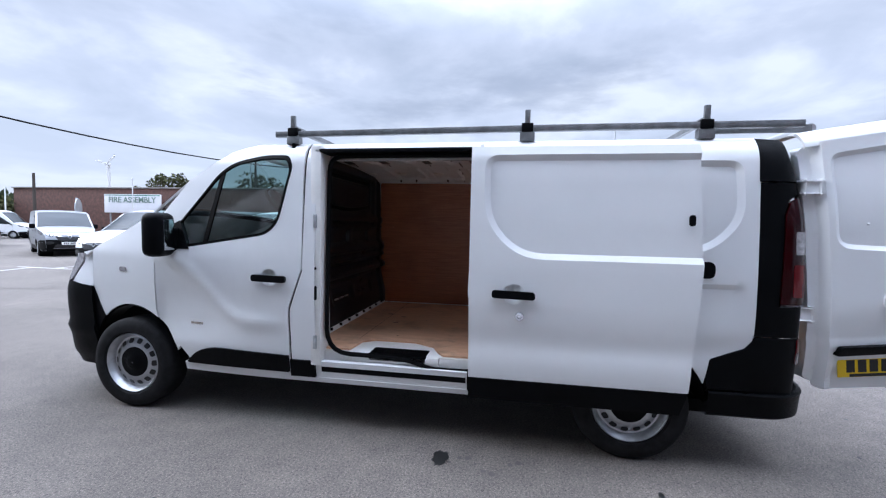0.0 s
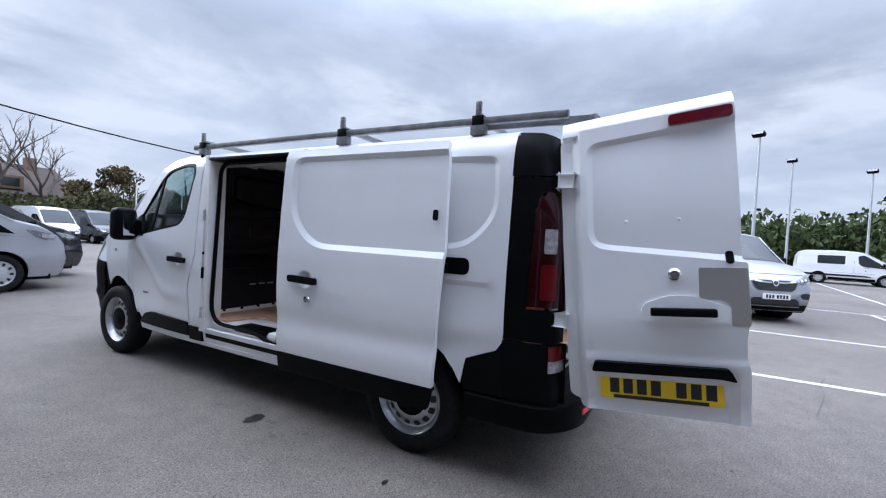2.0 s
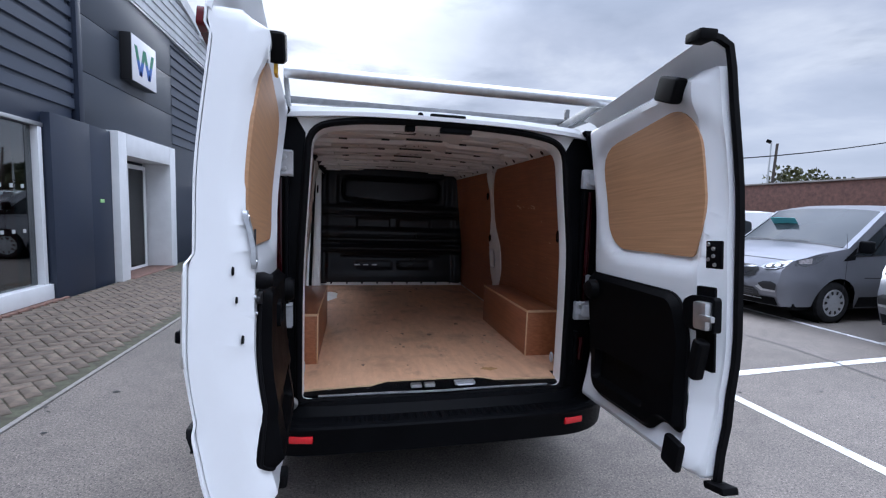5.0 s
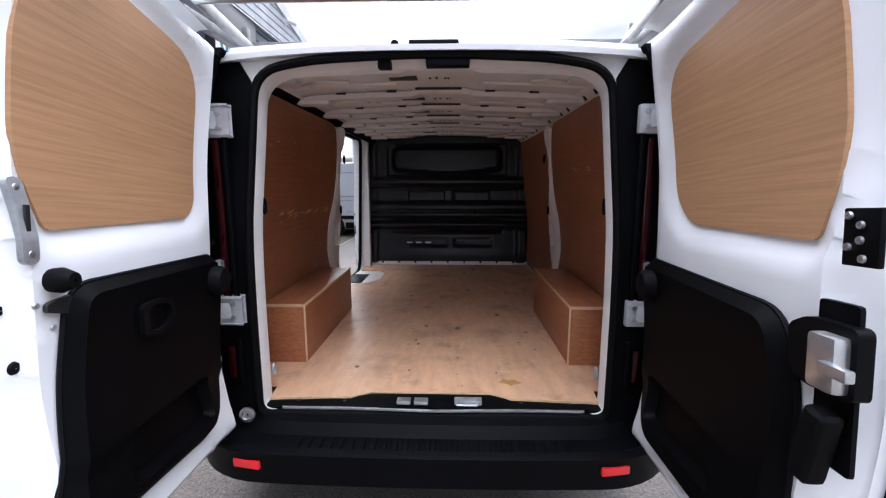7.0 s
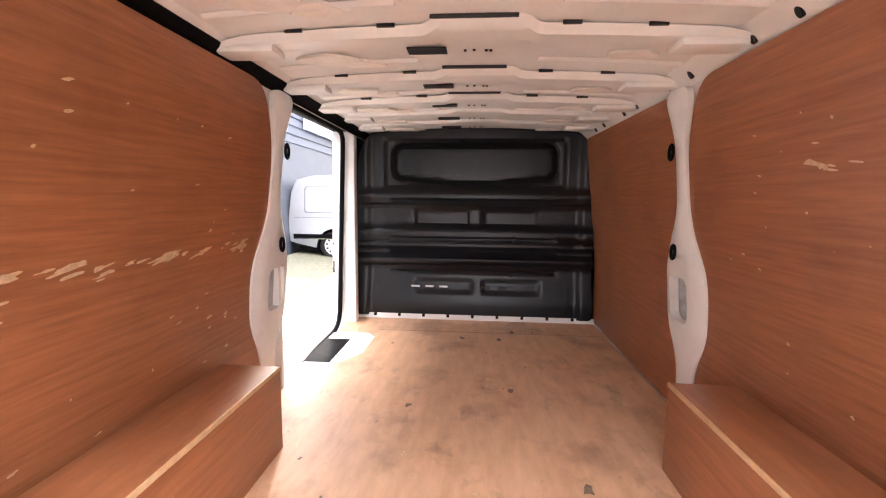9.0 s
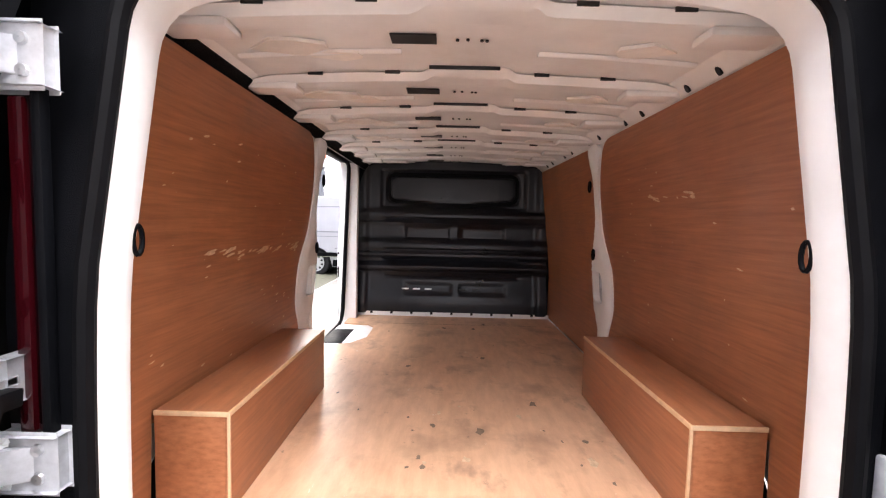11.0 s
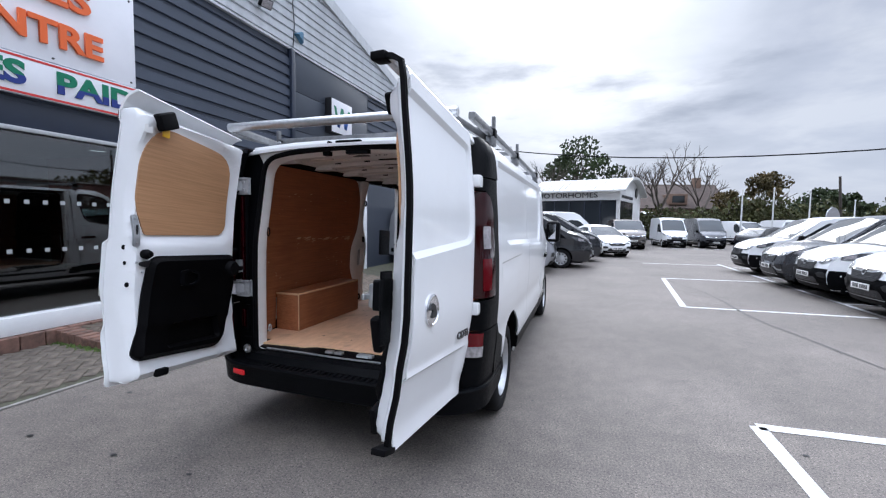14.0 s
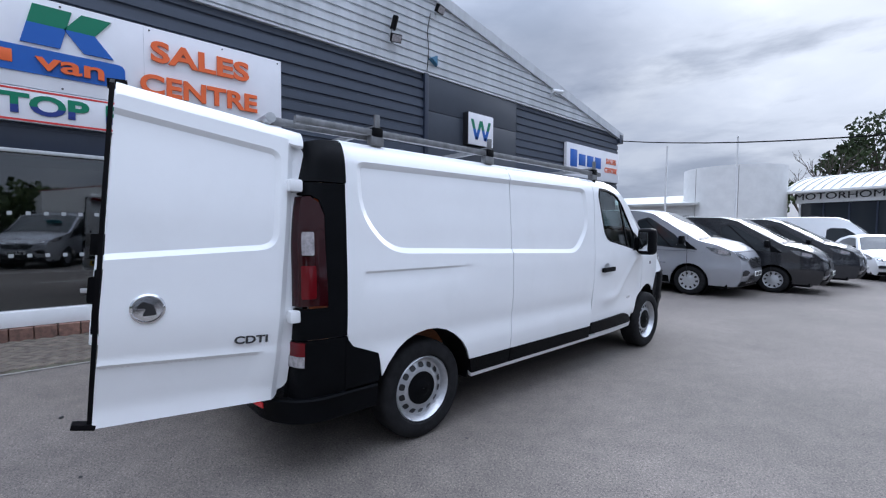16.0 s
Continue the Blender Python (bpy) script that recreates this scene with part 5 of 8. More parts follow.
    P("pull_cup", sheet(rounded([(0.400, 1.012), (0.405, 1.068), (0.470, 1.085), (0.535, 1.075), (0.535, 0.995), (0.46, 0.988)], [0.03, 0.03, 0.03, 0.012, 0.012, 0.03]), (rounded([(0.418, 1.018), (0.420, 1.060), (0.470, 1.072), (0.512, 1.064), (0.512, 1.006), (0.46, 1.000)], 0.02),), 0.03, lambda u, z: (u, card(u, z)[1] + 0.012, z), 0.012, lambda u, z: Vector(card(u, z))), BLACK, tb) if s < 0 else None
    # check strap pad
    P("strap_pad", rotated(lathe([(0.05, 0), (0.05, 0.03), (0.04, 0.045), (0.002, 0.048)], 24), pose(0.15, card(0.20, 1.0)[1] - 0.01, 1.085, 0, 0, 90)), RUBBER)
    b = box(0.05, 0.15, card(0.2, 1.0)[1] - 0.015, card(0.2, 1.0)[1] + 0.012, 1.07, 1.10, 0.004)
    P("strap_slot", b, RUBBER)
    # black top clip and bottom hook
    cx = wd - 0.14
    P("top_clip", rotated(box(-0.055, 0.055, 0, 0.05, -0.045, 0.045, 0.016, 3), pose(cx, inner_face(cx, 1.87)[1] - 0.01, 1.875, 0, 25, 0)), RUBBER)
    if s < 0:
        P("yellow_tag", box(cx - 0.025, cx + 0.015, inner_face(cx, 1.85)[1] + 0.02, inner_face(cx, 1.85)[1] + 0.03, 1.79, 1.84, 0.004), YTAG)
        P("label_sticker", box(wd - 0.075, wd - 0.03, inner_face(wd - 0.05, 1.8)[1] + 0.001, inner_face(wd - 0.05, 1.8)[1] + 0.003, 1.79, 1.83), PLATE_W)
        P("lock_plate", sheet(rounded(rect(0.034, 0.165), 0.016, 5), (), 0.05, lambda u, v: (wd - 0.045 + u, inner_face(wd - 0.045, 1.285 + v)[1] + 0.008, 1.285 + v), 0.006, lambda u, v: Vector((wd - 0.045 + u, inner_face(wd - 0.045, 1.285 + v)[1] - 0.004, 1.285 + v))), GALV, label="riveted steel lock keeper plate")
        P("lock_slot", box(wd - 0.050, wd - 0.041, inner_face(wd - 0.045, 1.285)[1] + 0.006, inner_face(wd - 0.045, 1.285)[1] + 0.0105, 1.265, 1.315), INK)
        for zz_ in (1.222, 1.348):
            P("rivet", rotated(lathe([(0.007, 0), (0.006, 0.003), (0.001, 0.004)], 10), pose(wd - 0.045, inner_face(wd - 0.045, zz_)[1] + 0.007, zz_, 0, 0, 90)), ALU)
        for uu, zz_, r in ((wd - 0.024, 1.198, 0.013), (wd - 0.026, 1.118, 0.010), (wd - 0.030, 1.008, 0.013), (wd - 0.050, 1.122, 0.007), (wd - 0.085, 1.155, 0.006), (wd - 0.085, 1.072, 0.006)):
            P("rubber_plug", rotated(lathe([(r, 0), (r * 0.8, 0.005), (0.001, 0.005)], 14), pose(uu, inner_face(uu, zz_)[1], zz_, 0, 0, 90)), RUBBER if r > 0.008 else GALV)
        P("latch_slot", sheet(rounded([(wd - 0.120, 1.093), (wd - 0.120, 1.133), (wd - 0.085, 1.128), (wd - 0.062, 1.122), (wd - 0.062, 1.106), (wd - 0.085, 1.100)], 0.006), (), 0.1, lambda u, z: (u, inner_face(wd - 0.09, z)[1] + 0.004, z), 0.01), INK)
        P("door_stop", rotated(lathe([(0.024, 0), (0.026, 0.02), (0.016, 0.045), (0.003, 0.045)], 20), pose(wd - 0.092, inner_face(wd - 0.092, 1.17)[1], 1.166, 0, 0, 90)), RUBBER)
        P("bottom_buffer", box(wd - 0.20, wd - 0.13, inner_face(wd - 0.16, 0.56)[1] - 0.01, inner_face(wd - 0.16, 0.56)[1] + 0.02, 0.525, 0.565, 0.008), RUBBER)
        # outside: plate, lamp bar, handle, lock, brake lamp
        P("plate_recess_bar", sheet(rounded([(0.165, 0.70), (0.18, 0.755), (0.735, 0.755), (0.765, 0.695), (0.70, 0.705)], 0.015), (), 0.04, lambda u, z: skin(u, z, 0.035), 0.03, lambda u, z: Vector(skin(u, z, -0.004))), BLACK, label="black plate lamp bar")
        pl = P("number_plate", box(0.20, 0.72, skin(0.4, 0.62)[1] - 0.010, skin(0.4, 0.62)[1] - 0.004, 0.566, 0.677, 0.004), YELLOW, label="yellow number plate, characters as plain bars")
        y0 = skin(0.4, 0.62)[1] - 0.0125
        for k in range(7):
            uu = 0.245 + k * 0.06 + (0.045 if k > 3 else 0)
            P("plate_bar", box(uu, uu + 0.042, y0, y0 + 0.003, 0.594, 0.664), INK, pl)
        P("plate_bar", box(0.26, 0.66, y0, y0 + 0.003, 0.569, 0.585), INK, pl)
        P("handle_cup", sheet(rounded([(0.395, 0.955), (0.395, 1.03), (0.50, 1.075), (0.60, 1.075), (0.735, 1.03), (0.735, 0.955)], 0.03), (), 0.03, lambda u, z: skin(u, z, 0.010), 0.01, lambda u, z: Vector(skin(u, z, -0.003))), WHITE)
        P("handle", box(0.43, 0.69, skin(0.4, 1.0)[1] - 0.055, skin(0.4, 1.0)[1] - 0.020, 0.985, 1.022, 0.010, 3), BLACK, label="black pull handle")
        P("deadlock", rotated(lathe([(0.027, 0), (0.027, 0.010), (0.020, 0.016), (0.011, 0.016), (0.010, 0.008), (0.002, 0.008)], 22), pose(0.535, skin(0.535, 1.17)[1], 1.17, 0, 0, -90)), CHROME, label="round chrome deadlock")
        P("guard_plate", sheet(rounded([(0.63, 1.20), (wd - 0.004, 1.195), (wd + 0.003, 0.945), (0.748, 0.945), (0.748, 1.035), (0.72, 1.055), (0.63, 1.055)], [0.01, 0.01, 0.01, 0.01, 0.02, 0.02, 0.01]), (), 0.05, lambda u, z: skin(u, z, 0.004), 0.003, lambda u, z: Vector(skin(u, z, -0.002))), BRUSHED, label="brushed steel lock guard plate")
        P("lock_escutcheon", sheet(rounded([(0.735, 1.215), (0.735, 1.27), (0.765, 1.27), (0.765, 1.215)], 0.014), (), 0.1, lambda u, z: skin(u, z, 0.006), 0.006, lambda u, z: Vector(skin(u, z, -0.004))), RUBBER)
        P("brake_lamp", sheet(rounded([(0.535, 1.852), (0.535, 1.90), (0.785, 1.915), (0.785, 1.862)], 0.015), (), 0.04, lambda u, z: skin(u, z, 0.022), 0.02, lambda u, z: Vector(skin(u, z, -0.003))), REDL, label="high red brake lamp")
        for uu in (0.345, 0.565):
            P("screw_dot", rotated(lathe([(0.008, 0), (0.005, 0.004), (0.001, 0.005)], 10), pose(uu, skin(uu, 1.42)[1], 1.42, 0, 0, -90)), WHITE)
    else:
        # overlapping rubber edge, latch gear on the inner face, badges outside
        P("overlap_seal", sweep([(wd + 0.012, -door_bulge(z) + 0.022, z) for z in [0.50 + 0.1 * k for k in range(15)]] + [(wd + 0.012, lip(wd, v)[1] - 0.004, lip(wd, v)[2]) for v in (0.45, 0.75, 1.0)], [(-0.010, -0.006), (0.006, -0.008), (0.008, 0.014), (-0.010, 0.014)], up=(0, 1, 0)), RUBBER, label="black rubber meeting edge")
        P("seal_hook", rotated(box(-0.045, 0.030, -0.03, 0.035, -0.02, 0.014, 0.008), pose(wd + 0.005, lip(wd, 1)[1] + 0.01, lip(wd, 1)[2], 0, 8, 0)), RUBBER)
        P("seal_hook", rotated(box(-0.035, 0.05, -0.03, 0.03, -0.012, 0.012, 0.006), pose(wd + 0.025, -door_bulge(0.50) + 0.03, 0.50, 0, -12, 0)), RUBBER)
        yl = inner_face(wd - 0.07, 1.15)[1]
        wd += 0.072
        gear = P("latch_plate", box(wd - 0.120, wd - 0.040, yl, yl + 0.008, 0.885, 1.170, 0.008), BLACK)
        P("latch_body", sheet(rounded([(wd - 0.16, 1.03), (wd - 0.165, 1.115), (wd - 0.12, 1.138), (wd - 0.02, 1.138), (wd - 0.02, 1.020), (wd - 0.12, 1.015)], 0.015), (), 0.05, lambda u, z: (u, yl + 0.026, z), 0.024, lambda u, z: Vector((u, yl, z))), BLACK, gear)
        P("latch_cover", box(wd - 0.088, wd - 0.030, yl + 0.02, yl + 0.052, 1.028, 1.122, 0.010), ALU, gear, label="steel latch cover")
        P("latch_tongue", box(wd - 0.05, wd + 0.005, yl + 0.046, yl + 0.062, 1.062, 1.082, 0.004), ALU, gear)
        P("release_grip", rotated(box(-0.024, 0.024, 0, 0.045, -0.075, 0.070, 0.018, 3), pose(wd - 0.080, yl + 0.010, 0.925, 0, 14, 0)), RUBBER, gear)
        P("lock_bracket", box(wd - 0.085, wd - 0.020, yl - 0.004, yl + 0.006, 1.232, 1.325, 0.003), BLACK, gear)
        for k, (uu, zz_) in enumerate(((0.074, 1.313), (0.052, 1.298), (0.052, 1.274), (0.074, 1.262), (0.046, 1.245))):
            P("bolt", rotated(lathe([(0.007, 0), (0.006, 0.004), (0.001, 0.004)], 10), pose(wd - uu, yl + 0.006, zz_, 0, 0, 90)), ALU, gear)
        P("corner_bracket", rotated(box(-0.04, 0.04, 0, 0.03, -0.06, 0.05, 0.012), pose(wd - 0.15, inner_face(wd - 0.15, 0.58)[1] - 0.01, 0.575, 0, 12, 0)), RUBBER)
        P("round_badge", rotated(lathe([(0.066, 0), (0.066, 0.006), (0.058, 0.010), (0.055, 0.006), (0.002, 0.008)], 36), pose(0.675, skin(0.675, 1.01)[1], 1.01, 0, 0, -90)), CHROME, label="round chrome badge")
        P("badge_shape", sheet(rounded([(0.64, 0.983), (0.655, 1.028), (0.695, 1.043), (0.72, 1.013), (0.68, 1.013), (0.695, 0.978)], 0.01), (), 0.1, lambda u, z: skin(u, z, 0.012), 0.004, lambda u, z: Vector(skin(u, z, 0.004))), INK)
        wm = words("engine_badge", "CDTI", 0.052, pose(-0.235, skin(0.235, 0.835)[1] - 0.004, 0.836, 90, 0, 0), CHROME, d, 0.005, squeeze=1.35, bold=0.0015)
        # letters are bright chrome; the black they reflect is in this colour
        wm.data.materials[0] = DCHROME
        wm["label"] = "chrome engine lettering"
    return d


ld = rear_door(-1)
TILT = 5.3                      # the hinge pins lean inwards at the top
ld.matrix_local = pose(-0.872, 0.124, 1.2, 0, 0, -85.4) @ pose(0, 0, 0, 0, -TILT, 0) @ pose(0, 0, -1.2)
rd = rear_door(1)
rd.matrix_local = pose(0.858, 0.127, 1.2, 0, 0, 86.8) @ pose(0, 0, 0, -0.9, 4.3, 0) @ pose(0, 0.020, -1.2)

# cab interior, seen through the side glass
cab = part("dashboard", sweep([(-0.78, 4.10, 1.12), (-0.3, 4.16, 1.13), (0.3, 4.16, 1.13), (0.78, 4.10, 1.12)], rounded([(-0.18, -0.35), (0.2, -0.35), (0.26, 0.05), (0.05, 0.08), (-0.16, 0.03)], 0.04)), CARD, van)
part("steering_wheel", rotated(sweep([(0.18 * math.cos(2 * math.pi * k / 28), 0.18 * math.sin(2 * math.pi * k / 28), 0) for k in range(28)], circle(0.016, 8), True), pose(0.40, 3.86, 1.20, 62, 0, 0)), RUBBER, cab)
for x in (-0.42, 0.0, 0.42):
    part("seat_back", rotated(box(-0.23, 0.23, -0.07, 0.07, -0.32, 0.32, 0.05, 3), pose(x, 3.30, 1.05, -10, 0, 0)), CARD, van)
    part("headrest", rotated(box(-0.13, 0.13, -0.05, 0.05, -0.09, 0.09, 0.04, 3), pose(x, 3.25, 1.46, -8, 0, 0)), CARD, van)

# ---- things in and on the van ----
for s in (-1, 1):
    wb = thing("wheel_arch_box", pose(0, 0, 0), "brown plywood box over the wheel arch, pale edge strips", "box", "boxes over the wheel arches")
    x0, x1, y0, y1, z0, z1 = s * 0.636, s * 0.845, 0.545, 1.445, FL + 0.001, 0.846
    lo, hi = min(x0, x1), max(x0, x1)
    part("top_board", box(lo, hi, y0, y1, z1 - 0.012, z1, 0.0015), PLY, wb)
    part("side_board", box(min(x0, x0 + s * 0.012), max(x0, x0 + s * 0.012), y0, y1, z0, z1 - 0.0125, 0.0015), PLY, wb)
    part("end_board", box(lo + (0.0125 if s > 0 else 0), hi - (0.0125 if s < 0 else 0), y0 + 0.001, y0 + 0.013, z0, z1 - 0.0125, 0.001), PLY, wb)
    part("end_board", box(lo + (0.0125 if s > 0 else 0), hi - (0.0125 if s < 0 else 0), y1 - 0.013, y1 - 0.001, z0, z1 - 0.0125, 0.001), PLY, wb)
    part("edge_strip", box(x0 - 0.004, x0 + 0.004, y0 - 0.003, y0 + 0.004, z0, z1, 0.001), EDGE, wb)
    part("edge_strip", box(x0 - 0.003, x0 + 0.003, y0, y1, z1 - 0.012, z1 + 0.002, 0.001), EDGE, wb)
    part("edge_strip", box(lo, hi, y0 - 0.003, y0 + 0.002, z1 - 0.012, z1 + 0.002, 0.001), EDGE, wb)

rack = thing("roof_rack", pose(0, 0, 0), "galvanised steel roof rack with three crossbars and a rear roller", "roof rack")
for s in (-1, 1):
    part("side_rail", sweep([(s * 0.845, 0.11, 2.005), (s * 0.845, 1.6, 2.005), (s * 0.845, 3.30, 1.995)], rounded(rect(0.038, 0.040), 0.006, 2)), RAIL, rack)
    part("roller_arm", sweep([(s * 0.80, 0.62, 1.985), (s * 0.74, 0.10, 2.0), (s * 0.725, 0.0, 2.005)], rounded(rect(0.02, 0.045), 0.005, 2)), RAIL, rack)
    for y in (0.612, 1.62, 3.17):
        part("foot", box(s * 0.845 - 0.028, s * 0.845 + 0.028, y - 0.045, y + 0.045, 1.925, 1.985, 0.008), RAIL, rack)
        part("clamp", box(s * 0.845 - 0.032, s * 0.845 + 0.032, y - 0.035, y + 0.035, 1.98, 2.035, 0.006), BLACK, rack)
        part("load_stop", box(s * 0.86 - 0.011, s * 0.86 + 0.011, y - 0.016, y + 0.016, 2.02, 2.115, 0.003), RAIL, rack)
        part("clamp_bolt", cyl((s * 0.82, y - 0.05, 2.02), (s * 0.82, y + 0.05, 2.02), 0.007, seg=8), ALU, rack)
for y in (0.612, 1.62, 3.17):
    part("crossbar", sweep([(-0.87, y, 2.035), (0.87, y, 2.035)], rounded(rect(0.03, 0.035), 0.004, 2)), RAIL, rack)
part("roller", cyl((-0.73, 0.0, 2.005), (0.80, 0.0, 2.005), 0.027, seg=24, bevel=0.003), ALU, rack, "long load roller tube")

# ---- ground and markings ----
def asphalt():
    m = mat("asphalt", (0.152, 0.134, 0.120), 0.82, var=0.16, scale=0.45, second=(0.132, 0.116, 0.103))
    nt = m.node_tree
    b = nt.nodes["Principled BSDF"]
    base = b.inputs["Base Color"].links[0].from_socket
    t = nt.nodes.new("ShaderNodeTexCoord")
    v = nt.nodes.new("ShaderNodeTexVoronoi"); v.inputs["Scale"].default_value = 120
    dark_spot = nt.nodes.new("ShaderNodeTexVoronoi"); dark_spot.inputs["Scale"].default_value = 52
    n = nt.nodes.new("ShaderNodeTexNoise"); n.inputs["Scale"].default_value, n.inputs["Detail"].default_value, n.inputs["Roughness"].default_value = 75, 6, 0.7
    w = nt.nodes.new("ShaderNodeTexNoise"); w.inputs["Scale"].default_value, w.inputs["Detail"].default_value = 7, 5
    for k in (v, n, w, dark_spot):
        nt.links.new(t.outputs["Object"], k.inputs["Vector"])
    r1 = nt.nodes.new("ShaderNodeValToRGB")
    r1.color_ramp.elements[0].position, r1.color_ramp.elements[0].color = 0.0, (1.95, 1.90, 1.84, 1)
    r1.color_ramp.elements[1].position, r1.color_ramp.elements[1].color = 0.40, (0.88, 0.88, 0.88, 1)
    nt.links.new(v.outputs["Distance"], r1.inputs[0])
    r2 = nt.nodes.new("ShaderNodeValToRGB")
    r2.color_ramp.elements[0].position, r2.color_ramp.elements[0].color = 0.36, (0.58, 0.58, 0.58, 1)
    r2.color_ramp.elements[1].position, r2.color_ramp.elements[1].color = 0.62, (1.30, 1.29, 1.28, 1)
    nt.links.new(n.outputs[0], r2.inputs[0])
    r3 = nt.nodes.new("ShaderNodeValToRGB")
    r3.color_ramp.elements[0].position, r3.color_ramp.elements[0].color = 0.30, (0.90, 0.90, 0.91, 1)
    r3.color_ramp.elements[1].position, r3.color_ramp.elements[1].color = 0.66, (1.08, 1.08, 1.07, 1)
    nt.links.new(w.outputs[0], r3.inputs[0])
    # scattered dark spots, in the colour only
    r4 = nt.nodes.new("ShaderNodeValToRGB")
    r4.color_ramp.elements[0].position, r4.color_ramp.elements[0].color = 0.10, (0.30, 0.30, 0.31, 1)
    r4.color_ramp.elements[1].position, r4.color_ramp.elements[1].color = 0.26, (1.07, 1.07, 1.07, 1)
    nt.links.new(dark_spot.outputs["Distance"], r4.inputs[0])
    last = base
    for k in (r1, r2, r3, r4):
        mx = nt.nodes.new("ShaderNodeMixRGB"); mx.blend_type = "MULTIPLY"; mx.inputs[0].default_value = 1
        nt.links.new(last, mx.inputs[1]); nt.links.new(k.outputs[0], mx.inputs[2])
        last = mx.outputs[0]
    nt.links.new(last, b.inputs["Base Color"])
    u = nt.nodes.new("ShaderNodeBump"); u.inputs["Strength"].default_value, u.inputs["Distance"].default_value = 0.5, 0.004
    nt.links.new(n.outputs[0], u.inputs["Height"]); nt.links.new(u.outputs[0], b.inputs["Normal"])
    return m


ASPHALT = asphalt()
LINE = mat("worn_road_paint", (0.66, 0.66, 0.65), 0.7, var=0.15, scale=12, second=(0.42, 0.42, 0.42), bump=0.3, bscale=80)
OIL = mat("oil_stain", (0.012, 0.012, 0.012), 0.5, var=0.3, scale=15)
DAMP = mat("dark_patch", (0.085, 0.077, 0.072), 0.75, var=0.2, scale=20, bump=0.4, bscale=60)
g = bmesh.new()
bmesh.ops.create_grid(g, x_segments=6, y_segments=6, size=900)
tagged(finish("ground", g, ASPHALT), "worn grey asphalt yard with pale chippings", "ground", kind="structure")


def stripe(x0, y0, x1, y1, w=0.09):
    d = Vector((x1 - x0, y1 - y0, 0))
    n = d.normalized().cross(Vector((0, 0, 1))) * w / 2
    b = bmesh.new()
    k = max(2, int(d.length / 0.25))
    prev = None
    for i in range(k + 1):
        p = Vector((x0, y0, 0)) + d * i / k
        j = 1 + random.uniform(-0.10, 0.08)
        pair = [b.verts.new(p + n * j + Vector((0, 0, 0.004))), b.verts.new(p - n * j + Vector((0, 0, 0.004)))]
        if prev:
            b.faces.new((prev[0], pair[0], pair[1], prev[1]))
        prev = pair
    ob = finish("bay_line", b, LINE)
    return tagged(ob, "worn white painted bay line on the asphalt", "road marking", kind="structure")


for a in ((2.66, 1.30, 2.76, -7.5, 0.10), (2.66, 1.30, 5.9, 1.52, 0.10), (3.12, 6.0, 3.46, 10.15, 0.10), (3.12, 6.0, 5.85, 6.18, 0.09), (3.46, 10.15, 5.9, 10.45, 0.09),
          (5.92, -7.0, 6.08, 15.5, 0.09), (6.0, -0.1, 11.0, 0.15, 0.09), (6.1, -4.7, 11.0, -4.95, 0.10), (6.0, 1.95, 11, 2.1, 0.09), (6.0, 4.95, 11, 5.1, 0.09), (6.0, 7.5, 11, 7.65, 0.09),
          (6.05, 9.4, 11, 9.5, 0.09), (6.05, 11.5, 11, 11.7, 0.09), (6.05, 14.2, 11, 14.4, 0.09), (3.5, 14.6, 6.0, 14.9, 0.09), (-2.0, 24.6, 9.5, 26.2, 0.12), (11.0, -8, 11.4, 16, 0.09), (14, -6.4, 26, -7.6, 0.10)):
    stripe(*a)


def blot(name, x, y, r, material, seed, z=0.004, squash=0.6):
    rnd = random.Random(seed)
    b = bmesh.new()
    vs = []
    for k in range(22):
        a = 2 * math.pi * k / 22
        q = r * (0.75 + 0.4 * rnd.random())
        vs.append(b.verts.new((x + q * math.cos(a), y + squash * q * math.sin(a), z)))
    b.faces.new(vs)
    ob = finish(name, b, material, smooth=False)
    return tagged(ob, "dark oily stain on the asphalt", "stain", kind="structure")


blot("oil_stain", -1.10, 2.085, 0.085, OIL, 3)
for k in range(16):
    rnd = random.Random(k + 40)
    blot("oil_stain", rnd.uniform(-3.0, -1.0), rnd.uniform(-1.2, 4.0), rnd.uniform(0.012, 0.035), OIL, k)
for k in range(14):
    rnd = random.Random(k + 90)
    blot("oil_stain", rnd.uniform(-1.0, 4.0), rnd.uniform(-1.2, 3.0), rnd.uniform(0.010, 0.022), OIL, k + 200)
for k in range(9):
    t = k / 9
    blot("oil_stain", -1.14 + 0.07 * math.sin(9 * t), 2.02 - 0.45 * t, 0.010 + 0.006 * (k % 3), DAMP, k + 300, squash=1)


def crack(pts, w, seed):
    rnd = random.Random(seed)
    b = bmesh.new()
    prev = None
    for i in range(len(pts) - 1):
        for f in (0, 0.2, 0.4, 0.6, 0.8):
            p = Vector((*pts[i], 0.004)).lerp(Vector((*pts[i + 1], 0.004)), f) + Vector((rnd.uniform(-0.03, 0.03), rnd.uniform(-0.03, 0.03), 0))
            h = w * rnd.uniform(0.5, 1.3)
            pair = [b.verts.new(p + Vector((h, h * 0.3, 0))), b.verts.new(p - Vector((h, h * 0.3, 0)))]
            if prev:
                b.faces.new((prev[0], pair[0], pair[1], prev[1]))
            prev = pair
    tagged(finish("asphalt_crack", b, DAMP), "long dark crack in the asphalt", "crack", kind="structure")


crack([(1.9, 20), (2.7, 13), (3.9, 8), (4.0, 5), (4.6, 2), (4.3, -1)], 0.02, 1)
crack([(-3.0, -1.6), (-1.0, -1.9), (1.5, -1.6), (3.4, -2.1)], 0.010, 3)

